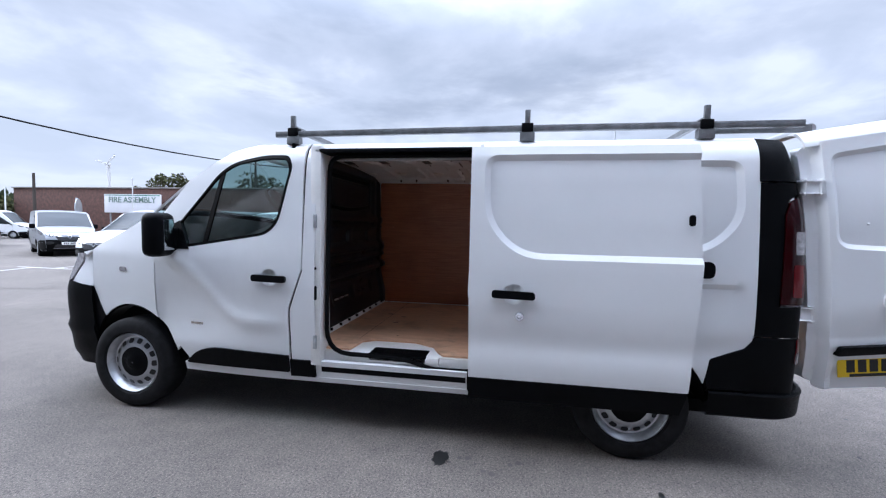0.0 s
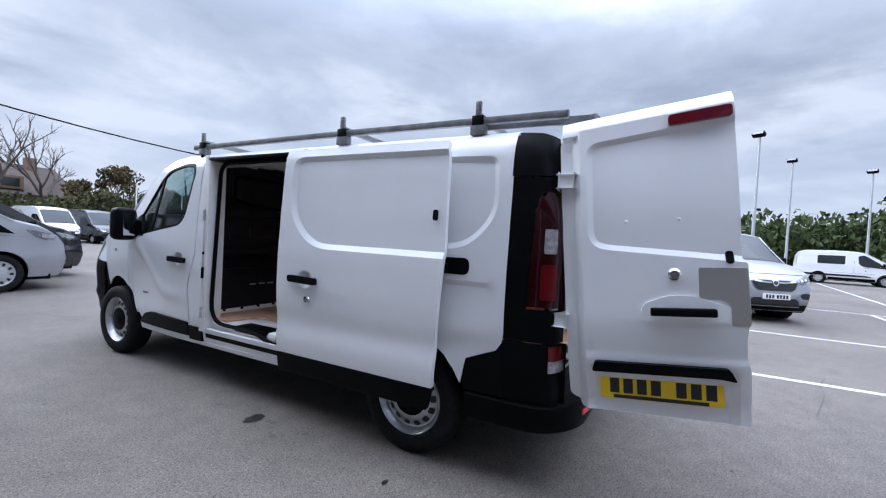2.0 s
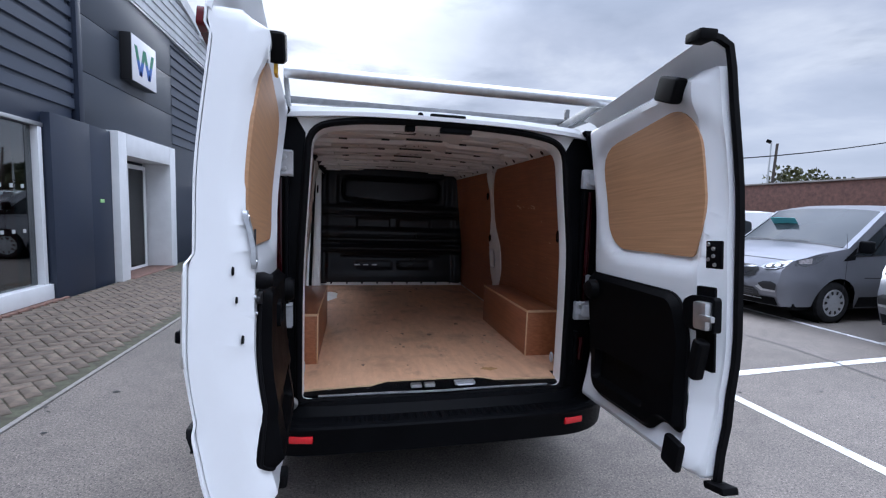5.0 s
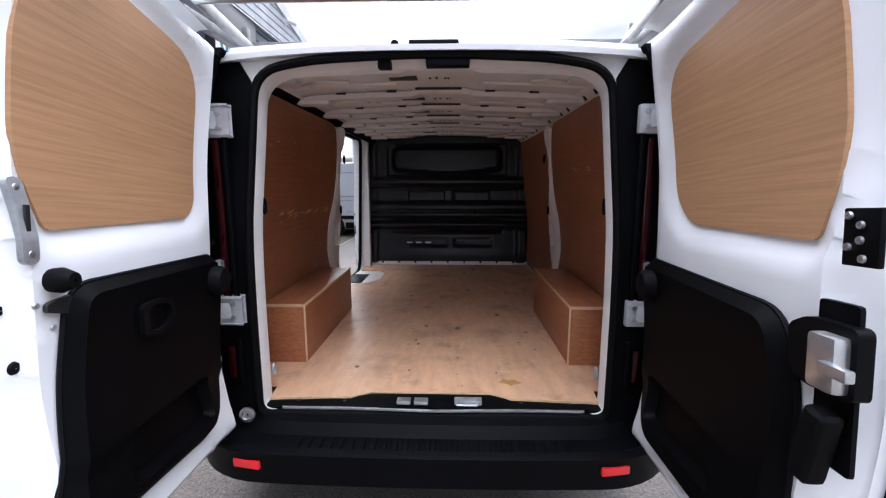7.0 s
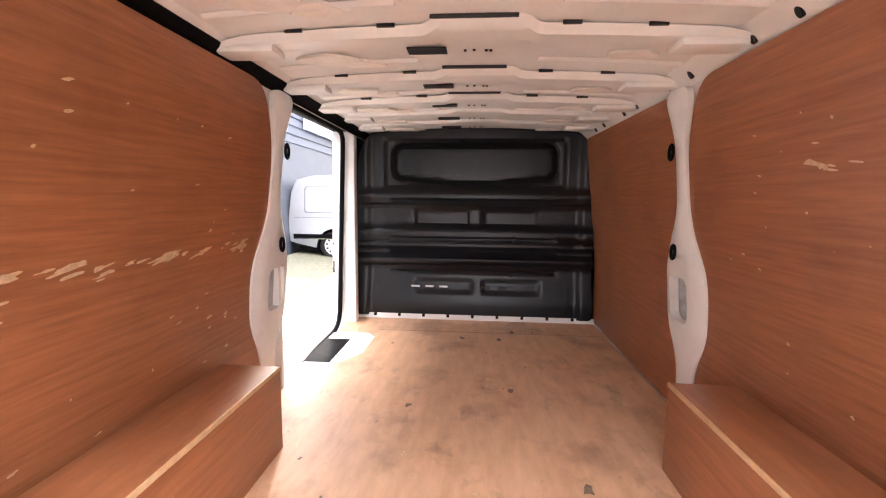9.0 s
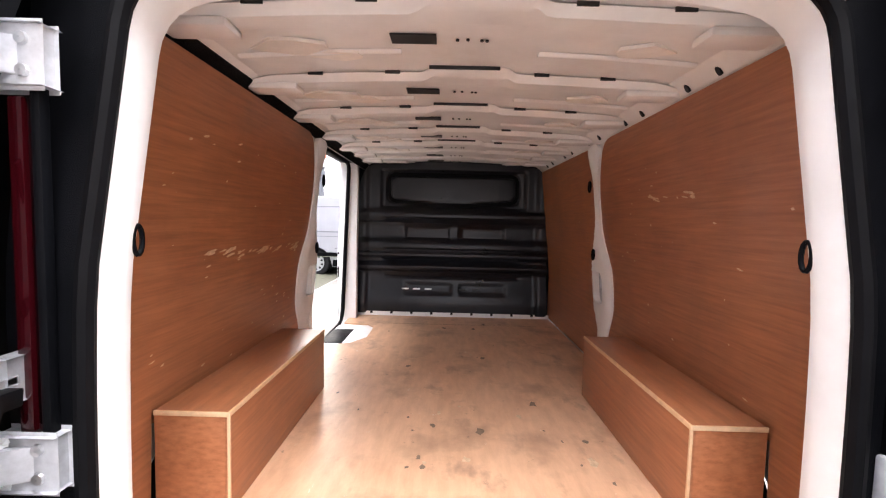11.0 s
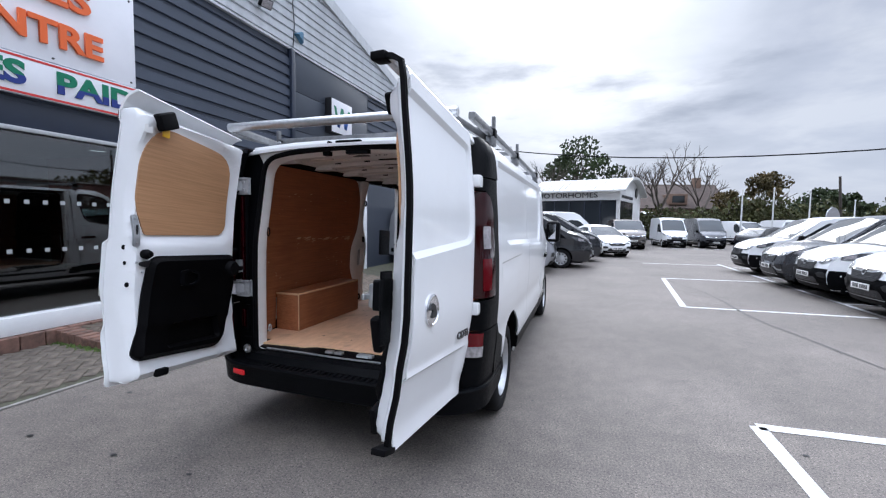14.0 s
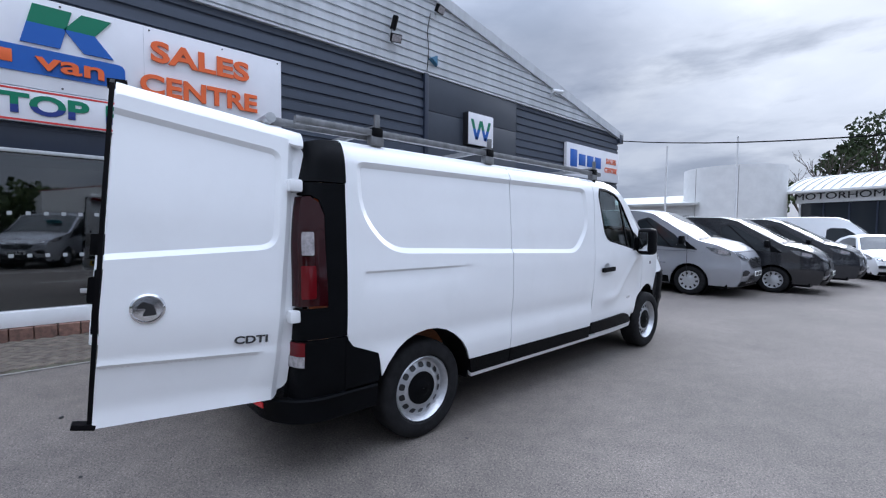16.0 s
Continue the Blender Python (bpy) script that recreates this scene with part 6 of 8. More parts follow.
# ---- paving in front of the showroom ----
PAVER = mat("grey_block_paver", (0.125, 0.104, 0.084), 0.85, var=0.25, scale=9, second=(0.088, 0.074, 0.060), rnd=0.16, bump=0.5, bscale=110)
PAVER_B = mat("brown_block_paver", (0.135, 0.104, 0.080), 0.85, var=0.25, scale=9, second=(0.100, 0.080, 0.062), rnd=0.2, bump=0.5, bscale=110)
SAND = mat("mossy_joint_sand", (0.060, 0.065, 0.040), 0.95, var=0.4, scale=14, second=(0.075, 0.060, 0.045))
BRICK_R = mat("red_edging_brick", (0.185, 0.100, 0.075), 0.8, var=0.25, scale=14, second=(0.135, 0.080, 0.062), rnd=0.2, bump=0.5, bscale=90)
MOSS = mat("green_moss", (0.070, 0.110, 0.022), 0.95, var=0.4, scale=30, bump=0.6, bscale=60)
CONC = mat("pale_concrete_edge", (0.24, 0.225, 0.21), 0.85, var=0.2, scale=12, bump=0.4, bscale=60)
PX0, PX1, RAMP_Y = -2.56, -4.12, 0.93


def ramp_z(x, y):
    return 0.012 if y < RAMP_Y else 0.012 + 0.13 * max(0.0, min(1.0, (PX0 - 0.05 - x) / 1.5))


bed = sheet([(PX1, -9), (PX0, -9), (PX0, RAMP_Y), (PX1, RAMP_Y)], (), 1.0, lambda x, y: (x, y, 0.006), 0)
tagged(finish("paving_bed", bed, SAND), "mossy sand bed between block pavers", "pavement", kind="structure")
bed = sheet([(PX1, RAMP_Y), (PX0, RAMP_Y), (PX0, 20), (PX1, 20)], (), 0.4, lambda x, y: (x, y, ramp_z(x, y + 0.01) - 0.004), 0)
tagged(finish("ramp_bed", bed, SAND), "mossy sand bed of the paved ramp", "pavement", kind="structure")
b = sweep([(PX0 + 0.01, -9, 0.008), (PX0 + 0.01, 20, 0.008)], rect(0.035, 0.012))
tagged(finish("paving_edge", b, CONC), "thin pale concrete edge of the paving", "kerb", kind="structure")

paving = thing("pavement", pose(0, 0, 0), "herringbone block paving before the showroom, mossy joints", "pavement", kind="structure")


def paver_mesh(name, material):
    b = box(-0.0965, 0.0965, -0.0465, 0.0465, -0.03, 0.0, 0.006, 1)
    ob = part(name, b, material, None, smooth=True, angle=50)
    me = ob.data
    bpy.data.objects.remove(ob)
    return me


me_a, me_b = paver_mesh("grey_paver", PAVER), paver_mesh("brown_paver", PAVER_B)
cells = []
for i in range(-10, 60):
    for j in range(-60, 70):
        for o in (0, 1):
            # herringbone at 45 degrees to the kerb: pairs on a stair lattice
            bx, by = i * 0.2 + j * 0.1, -i * 0.2 + j * 0.1
            if o == 0:
                lx, ly, a = bx + 0.05, by + 0.1, 90
            else:
                lx, ly, a = bx + 0.2, by + 0.05 + 0.1 * 0, 0
            c = math.cos(radians(45))
            x, y = PX1 + (lx * c - ly * c), -3.0 + (lx * c + ly * c)
            if PX1 + 0.02 < x < PX0 - 0.07 and -2.6 < y < 9.0 and abs(y - RAMP_Y) > 0.11:
                cells.append((x, y, a + 45))
cells.sort(key=lambda q: abs(q[1] - 1.2) + 0.3 * abs(q[0] - PX0))
far_paving = {True: bmesh.new(), False: bmesh.new()}
for k, (x, y, a) in enumerate(cells):
    brown = y > RAMP_Y
    z = ramp_z(x, y) + 0.006 + random.uniform(-0.002, 0.002)
    tilt = 5.0 if brown else 0.0
    m = pose(x, y, z, random.uniform(-0.6, 0.6), tilt + random.uniform(-0.6, 0.6), 0) @ pose(0, 0, 0, 0, 0, a)
    if k < 300:
        ob = new("paver", me_b if brown else me_a)
        ob.parent, ob.matrix_local = paving, m
    else:
        q = bmesh.new()
        q.from_mesh(me_b if brown else me_a)
        rotated(q, m)
        vmap = {}
        tgt = far_paving[brown]
        for v in q.verts:
            vmap[v] = tgt.verts.new(v.co)
        for f in q.faces:
            tgt.faces.new([vmap[v] for v in f.verts])
        q.free()
for brown in (True, False):
    bm_ = far_paving[brown]
    me = bpy.data.meshes.new("far_pavers")
    bm_.to_mesh(me)
    bm_.free()
    me.materials.append(PAVER_B if brown else PAVER)
    ob = new("far_pavers", me)
    ob.parent = paving
    ob["kind"] = "stuff"
# wedge edge of the ramp: a course of red brick, with moss at its foot
edge = thing("ramp_edge", pose(0, 0, 0), "red brick edging of the ramp with green moss below", "kerb", kind="structure")
for k in range(14):
    x = PX0 - 0.10 - k * 0.108
    zt = ramp_z(x, 2) + 0.012
    q = box(x - 0.051, x + 0.051, RAMP_Y - 0.10, RAMP_Y + 0.105, -0.02, zt, 0.012, 2)
    part("brick", q, BRICK_R, edge)
moss = bmesh.new()
for k in range(260):
    rnd = random.Random(k)
    x, y = rnd.uniform(PX1, PX0 - 0.02), RAMP_Y - 0.11 - abs(rnd.gauss(0, 0.035))
    s_ = rnd.uniform(0.008, 0.022)
    c0 = Vector((x, y, 0.014))
    vs = [moss.verts.new(c0 + Vector((s_ * math.cos(a + k), s_ * math.sin(a + k), 0))) for a in (0, 2.1, 4.2)]
    tip = moss.verts.new(c0 + Vector((rnd.uniform(-1, 1) * s_ * 0.5, rnd.uniform(-1, 1) * s_ * 0.5, s_ * rnd.uniform(0.6, 1.8))))
    for a in range(3):
        moss.faces.new((vs[a], vs[(a + 1) % 3], tip))
ob = tagged(finish("moss", moss, MOSS), "green moss along the foot of the ramp edge", "moss", kind="stuff")

# ---- showroom ----
FX = -4.25
CLAD_D = mat("dark_blue_grey_cladding", (0.050, 0.062, 0.088), 0.42, var=0.12, scale=1.5, stretch=(1, 0.4, 3))
CLAD_L = mat("pale_grey_cladding", (0.52, 0.54, 0.56), 0.42, var=0.10, scale=1.2, second=(0.46, 0.48, 0.50), stretch=(1, 2, 0.4))
PANEL = mat("dark_flat_panel", (0.040, 0.048, 0.064), 0.40, var=0.08, scale=2)
COLUMN = mat("navy_column", (0.016, 0.024, 0.045), 0.45, var=0.1, scale=2)
FRAME_W = mat("white_window_frame", (0.72, 0.73, 0.74), 0.4, var=0.04, scale=5)
SIGN_W = mat("white_sign_board", (0.76, 0.76, 0.79), 0.4, var=0.03, scale=2)
ORANGE = mat("orange_letters", (0.75, 0.13, 0.025), 0.4)
GREEN = mat("green_letters", (0.0, 0.17, 0.085), 0.4)
BLUE = mat("blue_letters", (0.012, 0.10, 0.42), 0.4)
BLUE_D = mat("dark_blue_letters", (0.012, 0.03, 0.20), 0.4)
RED_S = mat("red_sign_border", (0.55, 0.03, 0.03), 0.45)
LAMP = mat("lamp_lens", (0.95, 0.95, 0.92), 0.3, emit=2.2)
SHOP_FLOOR = mat("showroom_floor", (0.16, 0.16, 0.16), 0.4, var=0.1, scale=2)
SHOP_WALL = mat("showroom_wall", (0.22, 0.23, 0.24), 0.7, var=0.1, scale=2)
RED_WALL = mat("red_showroom_wall", (0.22, 0.03, 0.03), 0.6, var=0.1, scale=2)
SHOPGLASS = glass("shop_glass", (0.42, 0.46, 0.47), 0.02, 0.15)
DOT = mat("frosted_dot", (0.38, 0.40, 0.40), 0.6)


def corrugated(y0, y1, z0, z1, material, pitch=0.2, depth=0.035, x=FX, top=None):
    """Horizontal trapezoid cladding; top(y) trims the upper edge."""
    b = bmesh.new()
    prof = [(0.0, 0.0), (0.20, 0.0), (0.25, 1.0), (0.93, 1.0), (0.995, 0.0)]
    zs = []
    k = 0
    while z0 + k * pitch < z1:
        for f, d in prof:
            z = z0 + (k + f) * pitch
            if z <= z1:
                zs.append((z, d * depth))
        k += 1
    cols = [y0, y1] if top is None else [y0 + (y1 - y0) * i / 60 for i in range(61)]
    prev = None
    for y in cols:
        lim = 1e9 if top is None else top(y)
        col = [b.verts.new((x + d, y, min(z, lim))) for z, d in zs]
        if prev:
            for i in range(len(col) - 1):
                if abs(col[i].co.z - col[i + 1].co.z) > 1e-5 or abs(prev[i].co.z - prev[i + 1].co.z) > 1e-5:
                    b.faces.new((prev[i], col[i], col[i + 1], prev[i + 1]))
        prev = col
    return b


GROOF = lambda y: 4.80 + 0.205 * (13.7 - y) if y > -2 else 4.80 + 0.205 * (13.7 + 2) - 0.205 * (-2 - y)
shop = thing("wall_showroom", pose(0, 0, 0), "showroom wall in dark and pale corrugated cladding", "building", kind="structure")
part("dark_cladding", corrugated(-15, 4.98, 2.62, 4.80, CLAD_D), CLAD_D, shop, smooth=False)
part("dark_cladding", corrugated(8.12, 13.72, 2.62, 4.76, CLAD_D), CLAD_D, shop, smooth=False)
part("pale_cladding", corrugated(-15, 13.72, 4.82, 8.3, CLAD_L, 0.165, 0.03, FX + 0.03, GROOF), CLAD_L, shop, smooth=False)
part("wall_core", box(FX - 0.30, FX - 0.012, -15, 13.70, 2.40, 4.85), CLAD_D, shop)
part("cladding_trim", box(FX - 0.02, FX + 0.055, -15, 13.74, 4.795, 4.83, 0.004), CLAD_L, shop)
for i, (a, c) in enumerate((((13.95, 4.72), (-2.0, 8.02)),)):
    part("verge_flashing", sweep([(FX + 0.03, a[0], a[1]), (FX + 0.03, c[0], c[1])], rect(0.16, 0.24)), CLAD_L, shop)
    part("gutter_end", box(FX - 0.2, FX + 0.12, 13.68, 13.95, 4.50, 4.80, 0.02), CLAD_D, shop)
part("roof_sheet", sweep([(FX - 10, 13.95, 4.78), (FX - 10, -2.0, 8.08), (FX - 10, -15, 5.4)], rect(20, 0.05), up=(0, 0, 1)), CLAD_L, shop)
part("end_wall", box(FX - 18, FX - 0.01, 13.5, 13.72, 0, 4.8), CLAD_D, shop)
part("lower_wall", box(FX - 0.25, FX - 0.0, 8.0, 13.72, 0.0, 2.62), PANEL, shop)
part("header", box(FX - 0.25, FX + 0.02, -15, 4.9, 2.36, 2.625, 0.005), COLUMN, shop)
part("corner_post", box(FX - 0.05, FX + 0.09, 4.95, 5.06, 2.45, 4.80, 0.006), COLUMN, shop)
for z0, z1 in ((2.50, 3.24), (3.25, 4.02), (4.03, 4.79)):
    part("flat_panel", box(FX - 0.04, FX + 0.03, 5.065, 8.115, z0, z1, 0.004), PANEL, shop)
part("column", box(FX - 0.3, FX + 0.12, 4.30, 5.10, 0.02, 2.50, 0.01), COLUMN, shop)
part("column", box(FX - 0.3, FX + 0.10, 5.104, 5.66, 0.02, 2.50, 0.01), COLUMN, shop)
part("exit_sign", box(FX + 0.10, FX + 0.112, 5.32, 5.42, 1.40, 1.45, 0.002), mat("green_exit_sign", (0.35, 0.62, 0.25), 0.4), shop)
# white portal with glazed doors
for y0, y1, z0, z1 in ((5.67, 5.92, 0.02, 2.52), (7.55, 7.80, 0.02, 2.52), (5.925, 7.545, 2.17, 2.52)):
    part("portal", box(FX - 0.3, FX + 0.20, y0, y1, z0, z1, 0.008), FRAME_W, shop)
door = part("entrance_door", box(FX - 0.26, FX - 0.22, 6.0, 6.06, 0.12, 2.1, 0.004), FRAME_W, shop)
for y in (6.68, 6.78, 7.42):
    part("door_stile", box(FX - 0.26, FX - 0.22, y, y + 0.07, 0.12, 2.1, 0.004), FRAME_W, door)
for z in (0.12, 2.03):
    part("door_rail", box(FX - 0.262, FX - 0.222, 6.06, 7.42, z, z + 0.08, 0.004), FRAME_W, door)
part("door_glass", box(FX - 0.245, FX - 0.238, 6.04, 7.44, 0.15, 2.06), DARKGLASS, door)
part("door_handle", cyl((FX - 0.20, 6.64, 0.95), (FX - 0.20, 6.64, 1.35), 0.016), FRAME_W, door)
part("doorstep", box(FX - 0.22, FX + 0.25, 5.93, 7.54, 0.02, 0.155, 0.01), BRICK_R, shop)
# shop windows
plinth = thing("window_plinth", pose(0, 0, 0), "low red brick plinth under the shop window", "plinth", kind="structure")
for k in range(84):
    y = -14.0 + k * 0.22
    if y < 4.3:
        part("brick", box(FX - 0.06, FX + 0.155, y + 0.004, y + 0.214, 0.0, 0.165, 0.008, 1), BRICK_R, plinth)
win = thing("window_1", pose(0, 0, 0), "large shop window in a white frame with reflections", "window", kind="structure")
part("window_sill", box(FX - 0.10, FX + 0.09, -14, 4.29, 0.168, 0.36, 0.01), FRAME_W, win)
part("window_head", box(FX - 0.10, FX + 0.05, -14, 4.29, 2.31, 2.358, 0.006), ALU, win)
for y in (-11.0, -8.2, -5.4, -2.6, 0.1 - 0.3, 2.53, 2.64, 4.20):
    part("mullion", box(FX - 0.10, FX + 0.045, y, y + 0.07, 0.362, 2.308, 0.006), FRAME_W, win)
for y0, y1 in ((-13.9, -2.64), (-2.52, -0.21), (-0.12, 2.52), (2.72, 4.19)):
    part("pane", box(FX - 0.035, FX - 0.025, y0, y1, 0.365, 2.305), SHOPGLASS, win)
for z in (1.02, 1.55):
    b = bmesh.new()
    y = -13
    while y < 4.1:
        if not any(abs(y - m_) < 0.12 for m_ in (-0.18, 2.58, 2.68, -2.57)):
            box(FX - 0.022, FX - 0.020, y, y + 0.045, z, z + 0.045, bm=b)
        y += 0.165
    part("safety_dots", b, DOT, win)["kind"] = "stuff"
part("inner_floor", box(FX - 8, FX - 0.26, -15, 5.2, 0.0, 0.17), SHOP_FLOOR, shop)
part("inner_back", box(FX - 8.2, FX - 8, -15, 5.2, 0.0, 3.2), SHOP_WALL, shop)
part("inner_ceiling", box(FX - 8, FX - 0.26, -15, 5.2, 2.95, 3.1), SHOP_WALL, shop)
part("inner_end", box(FX - 8, FX - 0.31, 5.2, 5.35, 0.0, 3.2), RED_WALL, shop)
for y, x in ((1.6, -5.6), (0.4, -5.6), (2.9, -6.6), (-1.5, -5.8), (-3.5, -6.2)):
    lm = thing("pendant_lamp", pose(x, y, 2.55), "round pendant lamp glowing in the showroom", "lamp", "showroom lamps")
    part("shade", rotated(lathe([(0.03, 0.30), (0.05, 0.28), (0.13, 0.0), (0.12, 0.0), (0.03, 0.25)], 20), pose(0, 0, 0, 0, -90, 0)), ALU, lm)
    part("lens", rotated(lathe([(0.118, 0.01), (0.002, 0.01)], 20), pose(0, 0, 0, 0, -90, 0)), LAMP, lm)
    part("stem", cyl((0, 0, 0.28), (0, 0, 0.40), 0.012, seg=8), ALU, lm)


def sign_words(text, size, y, z, material, parent, x=FX + 0.115, depth=0.02, squeeze=1.25, bold=0.012):
    return words("letters", text, size, pose(x, y, z, 90, 0, 90), material, parent, depth, squeeze=squeeze, bold=bold)


def boxed_words(text, y0, y1, z0, z1, material, parent, x, bold=0.012):
    """Raised word that fills y0 to y1 and z0 to z1 on the showroom front."""
    ob = sign_words(text, 0.4, 0, 0, material, parent, x, 0.03, 1.0, bold)
    co = [v_.co for v_ in ob.data.vertices]
    a0, a1, c0, c1 = min(c.x for c in co), max(c.x for c in co), min(c.y for c in co), max(c.y for c in co)
    for c in co:
        c.x, c.y = (c.x - a0) / (a1 - a0) * (y1 - y0), (c.y - c0) / (c1 - c0) * (z1 - z0)
    ob.matrix_local = pose(x, y0, z0, 90, 0, 90)
    return ob


sg = thing("shop_sign", pose(0, 0, 0), "white sign board with raised orange letters and two-tone shapes", "sign")
part("board", box(FX + 0.04, FX + 0.10, -6.2, 1.85, 3.105, 4.21, 0.004), SIGN_W, sg)
part("board_seam", box(FX + 0.098, FX + 0.1008, -0.048, -0.044, 3.11, 4.205), GALV, sg)
boxed_words("SALES", 0.03, 1.33, 3.738, 4.03, ORANGE, sg, FX + 0.125)
boxed_words("CENTRE", -0.10, 1.45, 3.275, 3.555, ORANGE, sg, FX + 0.125)
boxed_words("van", -1.143, -0.484, 3.335, 3.49, ORANGE, sg, FX + 0.130, 0.008)
for k in range(4):
    y = -4.72 + k * 1.15
    for zlo, zhi, mtl in ((3.89, 4.12, GREEN), (3.64, 3.89, BLUE)):
        sh = (zlo - 3.64) * 0.25
        q = sheet([(y + sh, zlo), (y + sh + 0.36, zlo), (y + sh + 0.36 + (zhi - zlo) * 0.25, zhi), (y + sh + (zhi - zlo) * 0.25, zhi)], (), 1, lambda yy, zz_: (FX + 0.125, yy, zz_), 0.024)
        part("letter_shape", q, mtl, sg)
        q = sheet([(y + 0.40 + abs(zlo - 3.89) * 0.75, zlo), (y + 0.70 + abs(zlo - 3.89) * 0.75, zlo), (y + 0.70 + abs(zhi - 3.89) * 0.75, zhi), (y + 0.40 + abs(zhi - 3.89) * 0.75, zhi)], (), 1, lambda yy, zz_: (FX + 0.125, yy, zz_), 0.024)
        part("letter_shape", q, mtl, sg)
part("band", sheet(rounded([(-6.0, 3.28), (-6.0, 3.59), (-0.26, 3.59), (-0.26, 3.28)], 0.09), (), 1, lambda yy, zz_: (FX + 0.115, yy, zz_), 0.012), BLUE, sg)
for y0, y1 in ((-4.6, -3.2), (-2.9, -2.6), (-2.2, -1.72), (-1.60, -1.34)):
    part("band_bar", box(FX + 0.112, FX + 0.124, y0, y1, 3.37, 3.52, 0.002), ORANGE, sg)
for y in (-0.9, 0.02, 0.95, 1.79):
    for z in (3.15, 4.16):
        part("screw", cyl((FX + 0.10, y, z), (FX + 0.108, y, z), 0.012, seg=8), INK, sg)
sg = thing("shop_sign", pose(0, 0, 0), "long white sign with red border and green-blue letters", "sign")
part("board", box(FX + 0.06, FX + 0.115, -6.2, 1.92, 2.68, 3.09, 0.004), SIGN_W, sg)
for z in (2.70, 3.065):
    part("border", box(FX + 0.108, FX + 0.118, -6.18, 1.90, z - 0.012, z + 0.012), RED_S, sg)
part("border", box(FX + 0.108, FX + 0.118, 1.885, 1.908, 2.69, 3.08), RED_S, sg)
for t_, y, sq in (("TOP", -1.06, 1.3), ("PRICES", 0.10, 1.22), ("PAID", 1.38, 1.22)):
    hi = sign_words(t_, 0.32, y, 2.885, GREEN, sg, FX + 0.120, 0.012, sq)
    # lower half of each word in blue: a copy cut at mid height
    q = bmesh.new()
    q.from_mesh(hi.data)
    bmesh.ops.bisect_plane(q, geom=q.verts[:] + q.edges[:] + q.faces[:], plane_co=(0, -0.012, 0), plane_no=(0, 1, 0), clear_outer=True)
    rotated(q, Matrix.Translation((0, 0, 0.002)))
    lo = part("letters_lower", q, BLUE_D, sg, smooth=False)
    lo.matrix_local = pose(FX + 0.120, y, 2.885, 90, 0, 90)
sg = thing("logo_sign", pose(0, 0, 0), "square white box sign with green and blue chevrons", "sign")
part("box", box(FX + 0.035, FX + 0.20, 6.15, 7.02, 3.42, 4.18, 0.005), INK, sg)
part("face", box(FX + 0.2005, FX + 0.21, 6.16, 7.01, 3.43, 4.17, 0.002), SIGN_W, sg)
for k, y in enumerate((6.28, 6.58)):
    for z0, z1, mtl in ((3.80, 4.02, GREEN), (3.56, 3.80, BLUE)):
        f0, f1 = (4.02 - z0) / 0.46, (4.02 - z1) / 0.46
        for sgn in (1, -1):
            a0, a1 = y + (0.15 * f0 if sgn > 0 else 0.30 - 0.15 * f0), y + (0.15 * f1 if sgn > 0 else 0.30 - 0.15 * f1)
            part("chevron", sheet([(a0 - 0.045, z0), (a0 + 0.045, z0), (a1 + 0.045, z1), (a1 - 0.045, z1)], (), 1, lambda yy, zz_: (FX + 0.2145 + 0.0005 * k, yy, zz_), 0.004), mtl, sg)
sg = thing("shop_sign", pose(0, 0, 0), "pale sign board with blue shapes and small red words", "sign")
part("board", box(FX + 0.05, FX + 0.14, 10.35, 13.60, 3.08, 4.08, 0.004), SIGN_W, sg)
for k in range(4):
    part("letter_shape", box(FX + 0.14, FX + 0.155, 10.55 + k * 0.48, 10.92 + k * 0.48, 3.45 if k else 3.38, 3.80 if k else 3.90, 0.003), BLUE, sg)
sign_words("SALES", 0.24, 13.05, 3.75, ORANGE, sg, FX + 0.15, 0.012, 1.1, 0.004)
sign_words("CENTRE", 0.24, 13.03, 3.45, ORANGE, sg, FX + 0.15, 0.012, 0.95, 0.004)


def floodlight(x, y, z, turn, label):
    f = thing("flood_light", pose(x, y, z), label, "light", "wall fittings")
    part("bracket", box(0.0, 0.12, -0.02, 0.02, -0.02, 0.02, 0.004), GALV, f)
    part("housing", rotated(box(-0.05, 0.05, -0.11, 0.11, -0.08, 0.08, 0.015), pose(0.16, 0, 0.03, 0, 30, turn)), BLACK, f)
    part("lens", rotated(box(0.05, 0.056, -0.095, 0.095, -0.065, 0.065, 0.002), pose(0.16, 0, 0.03, 0, 30, turn)), CLEAR, f)


floodlight(FX + 0.06, 5.25, 6.15, 10, "black floodlight on the pale gable cladding")
floodlight(FX + 0.06, 4.10, 5.20, -15, "floodlight with sensor on the pale cladding")
part_cam = thing("security_camera", pose(FX + 0.06, 9.6, 5.35), "white bullet security camera on the gable", "camera")
part("bracket", cyl((0, 0, -0.1), (0.15, 0, 0.0), 0.02, seg=10), FRAME_W, part_cam)
part("housing", cyl((0.12, -0.12, 0.02), (0.2, 0.28, 0.06), 0.055, seg=14, bevel=0.01), FRAME_W, part_cam)
part_cam = thing("security_camera", pose(FX + 0.06, 4.05, 5.40), "dark camera on an arm above the floodlight", "camera")
part("bracket", cyl((0, 0, -0.12), (0.12, 0, 0.02), 0.018, seg=10), GALV, part_cam)
part("housing", cyl((0.12, 0, 0.0), (0.16, 0.05, 0.26), 0.06, seg=14, bevel=0.01), BLACK, part_cam)
al = thing("alarm_box", pose(FX + 0.06, 5.2, 5.12), "blue triangular alarm box on the cladding", "alarm")
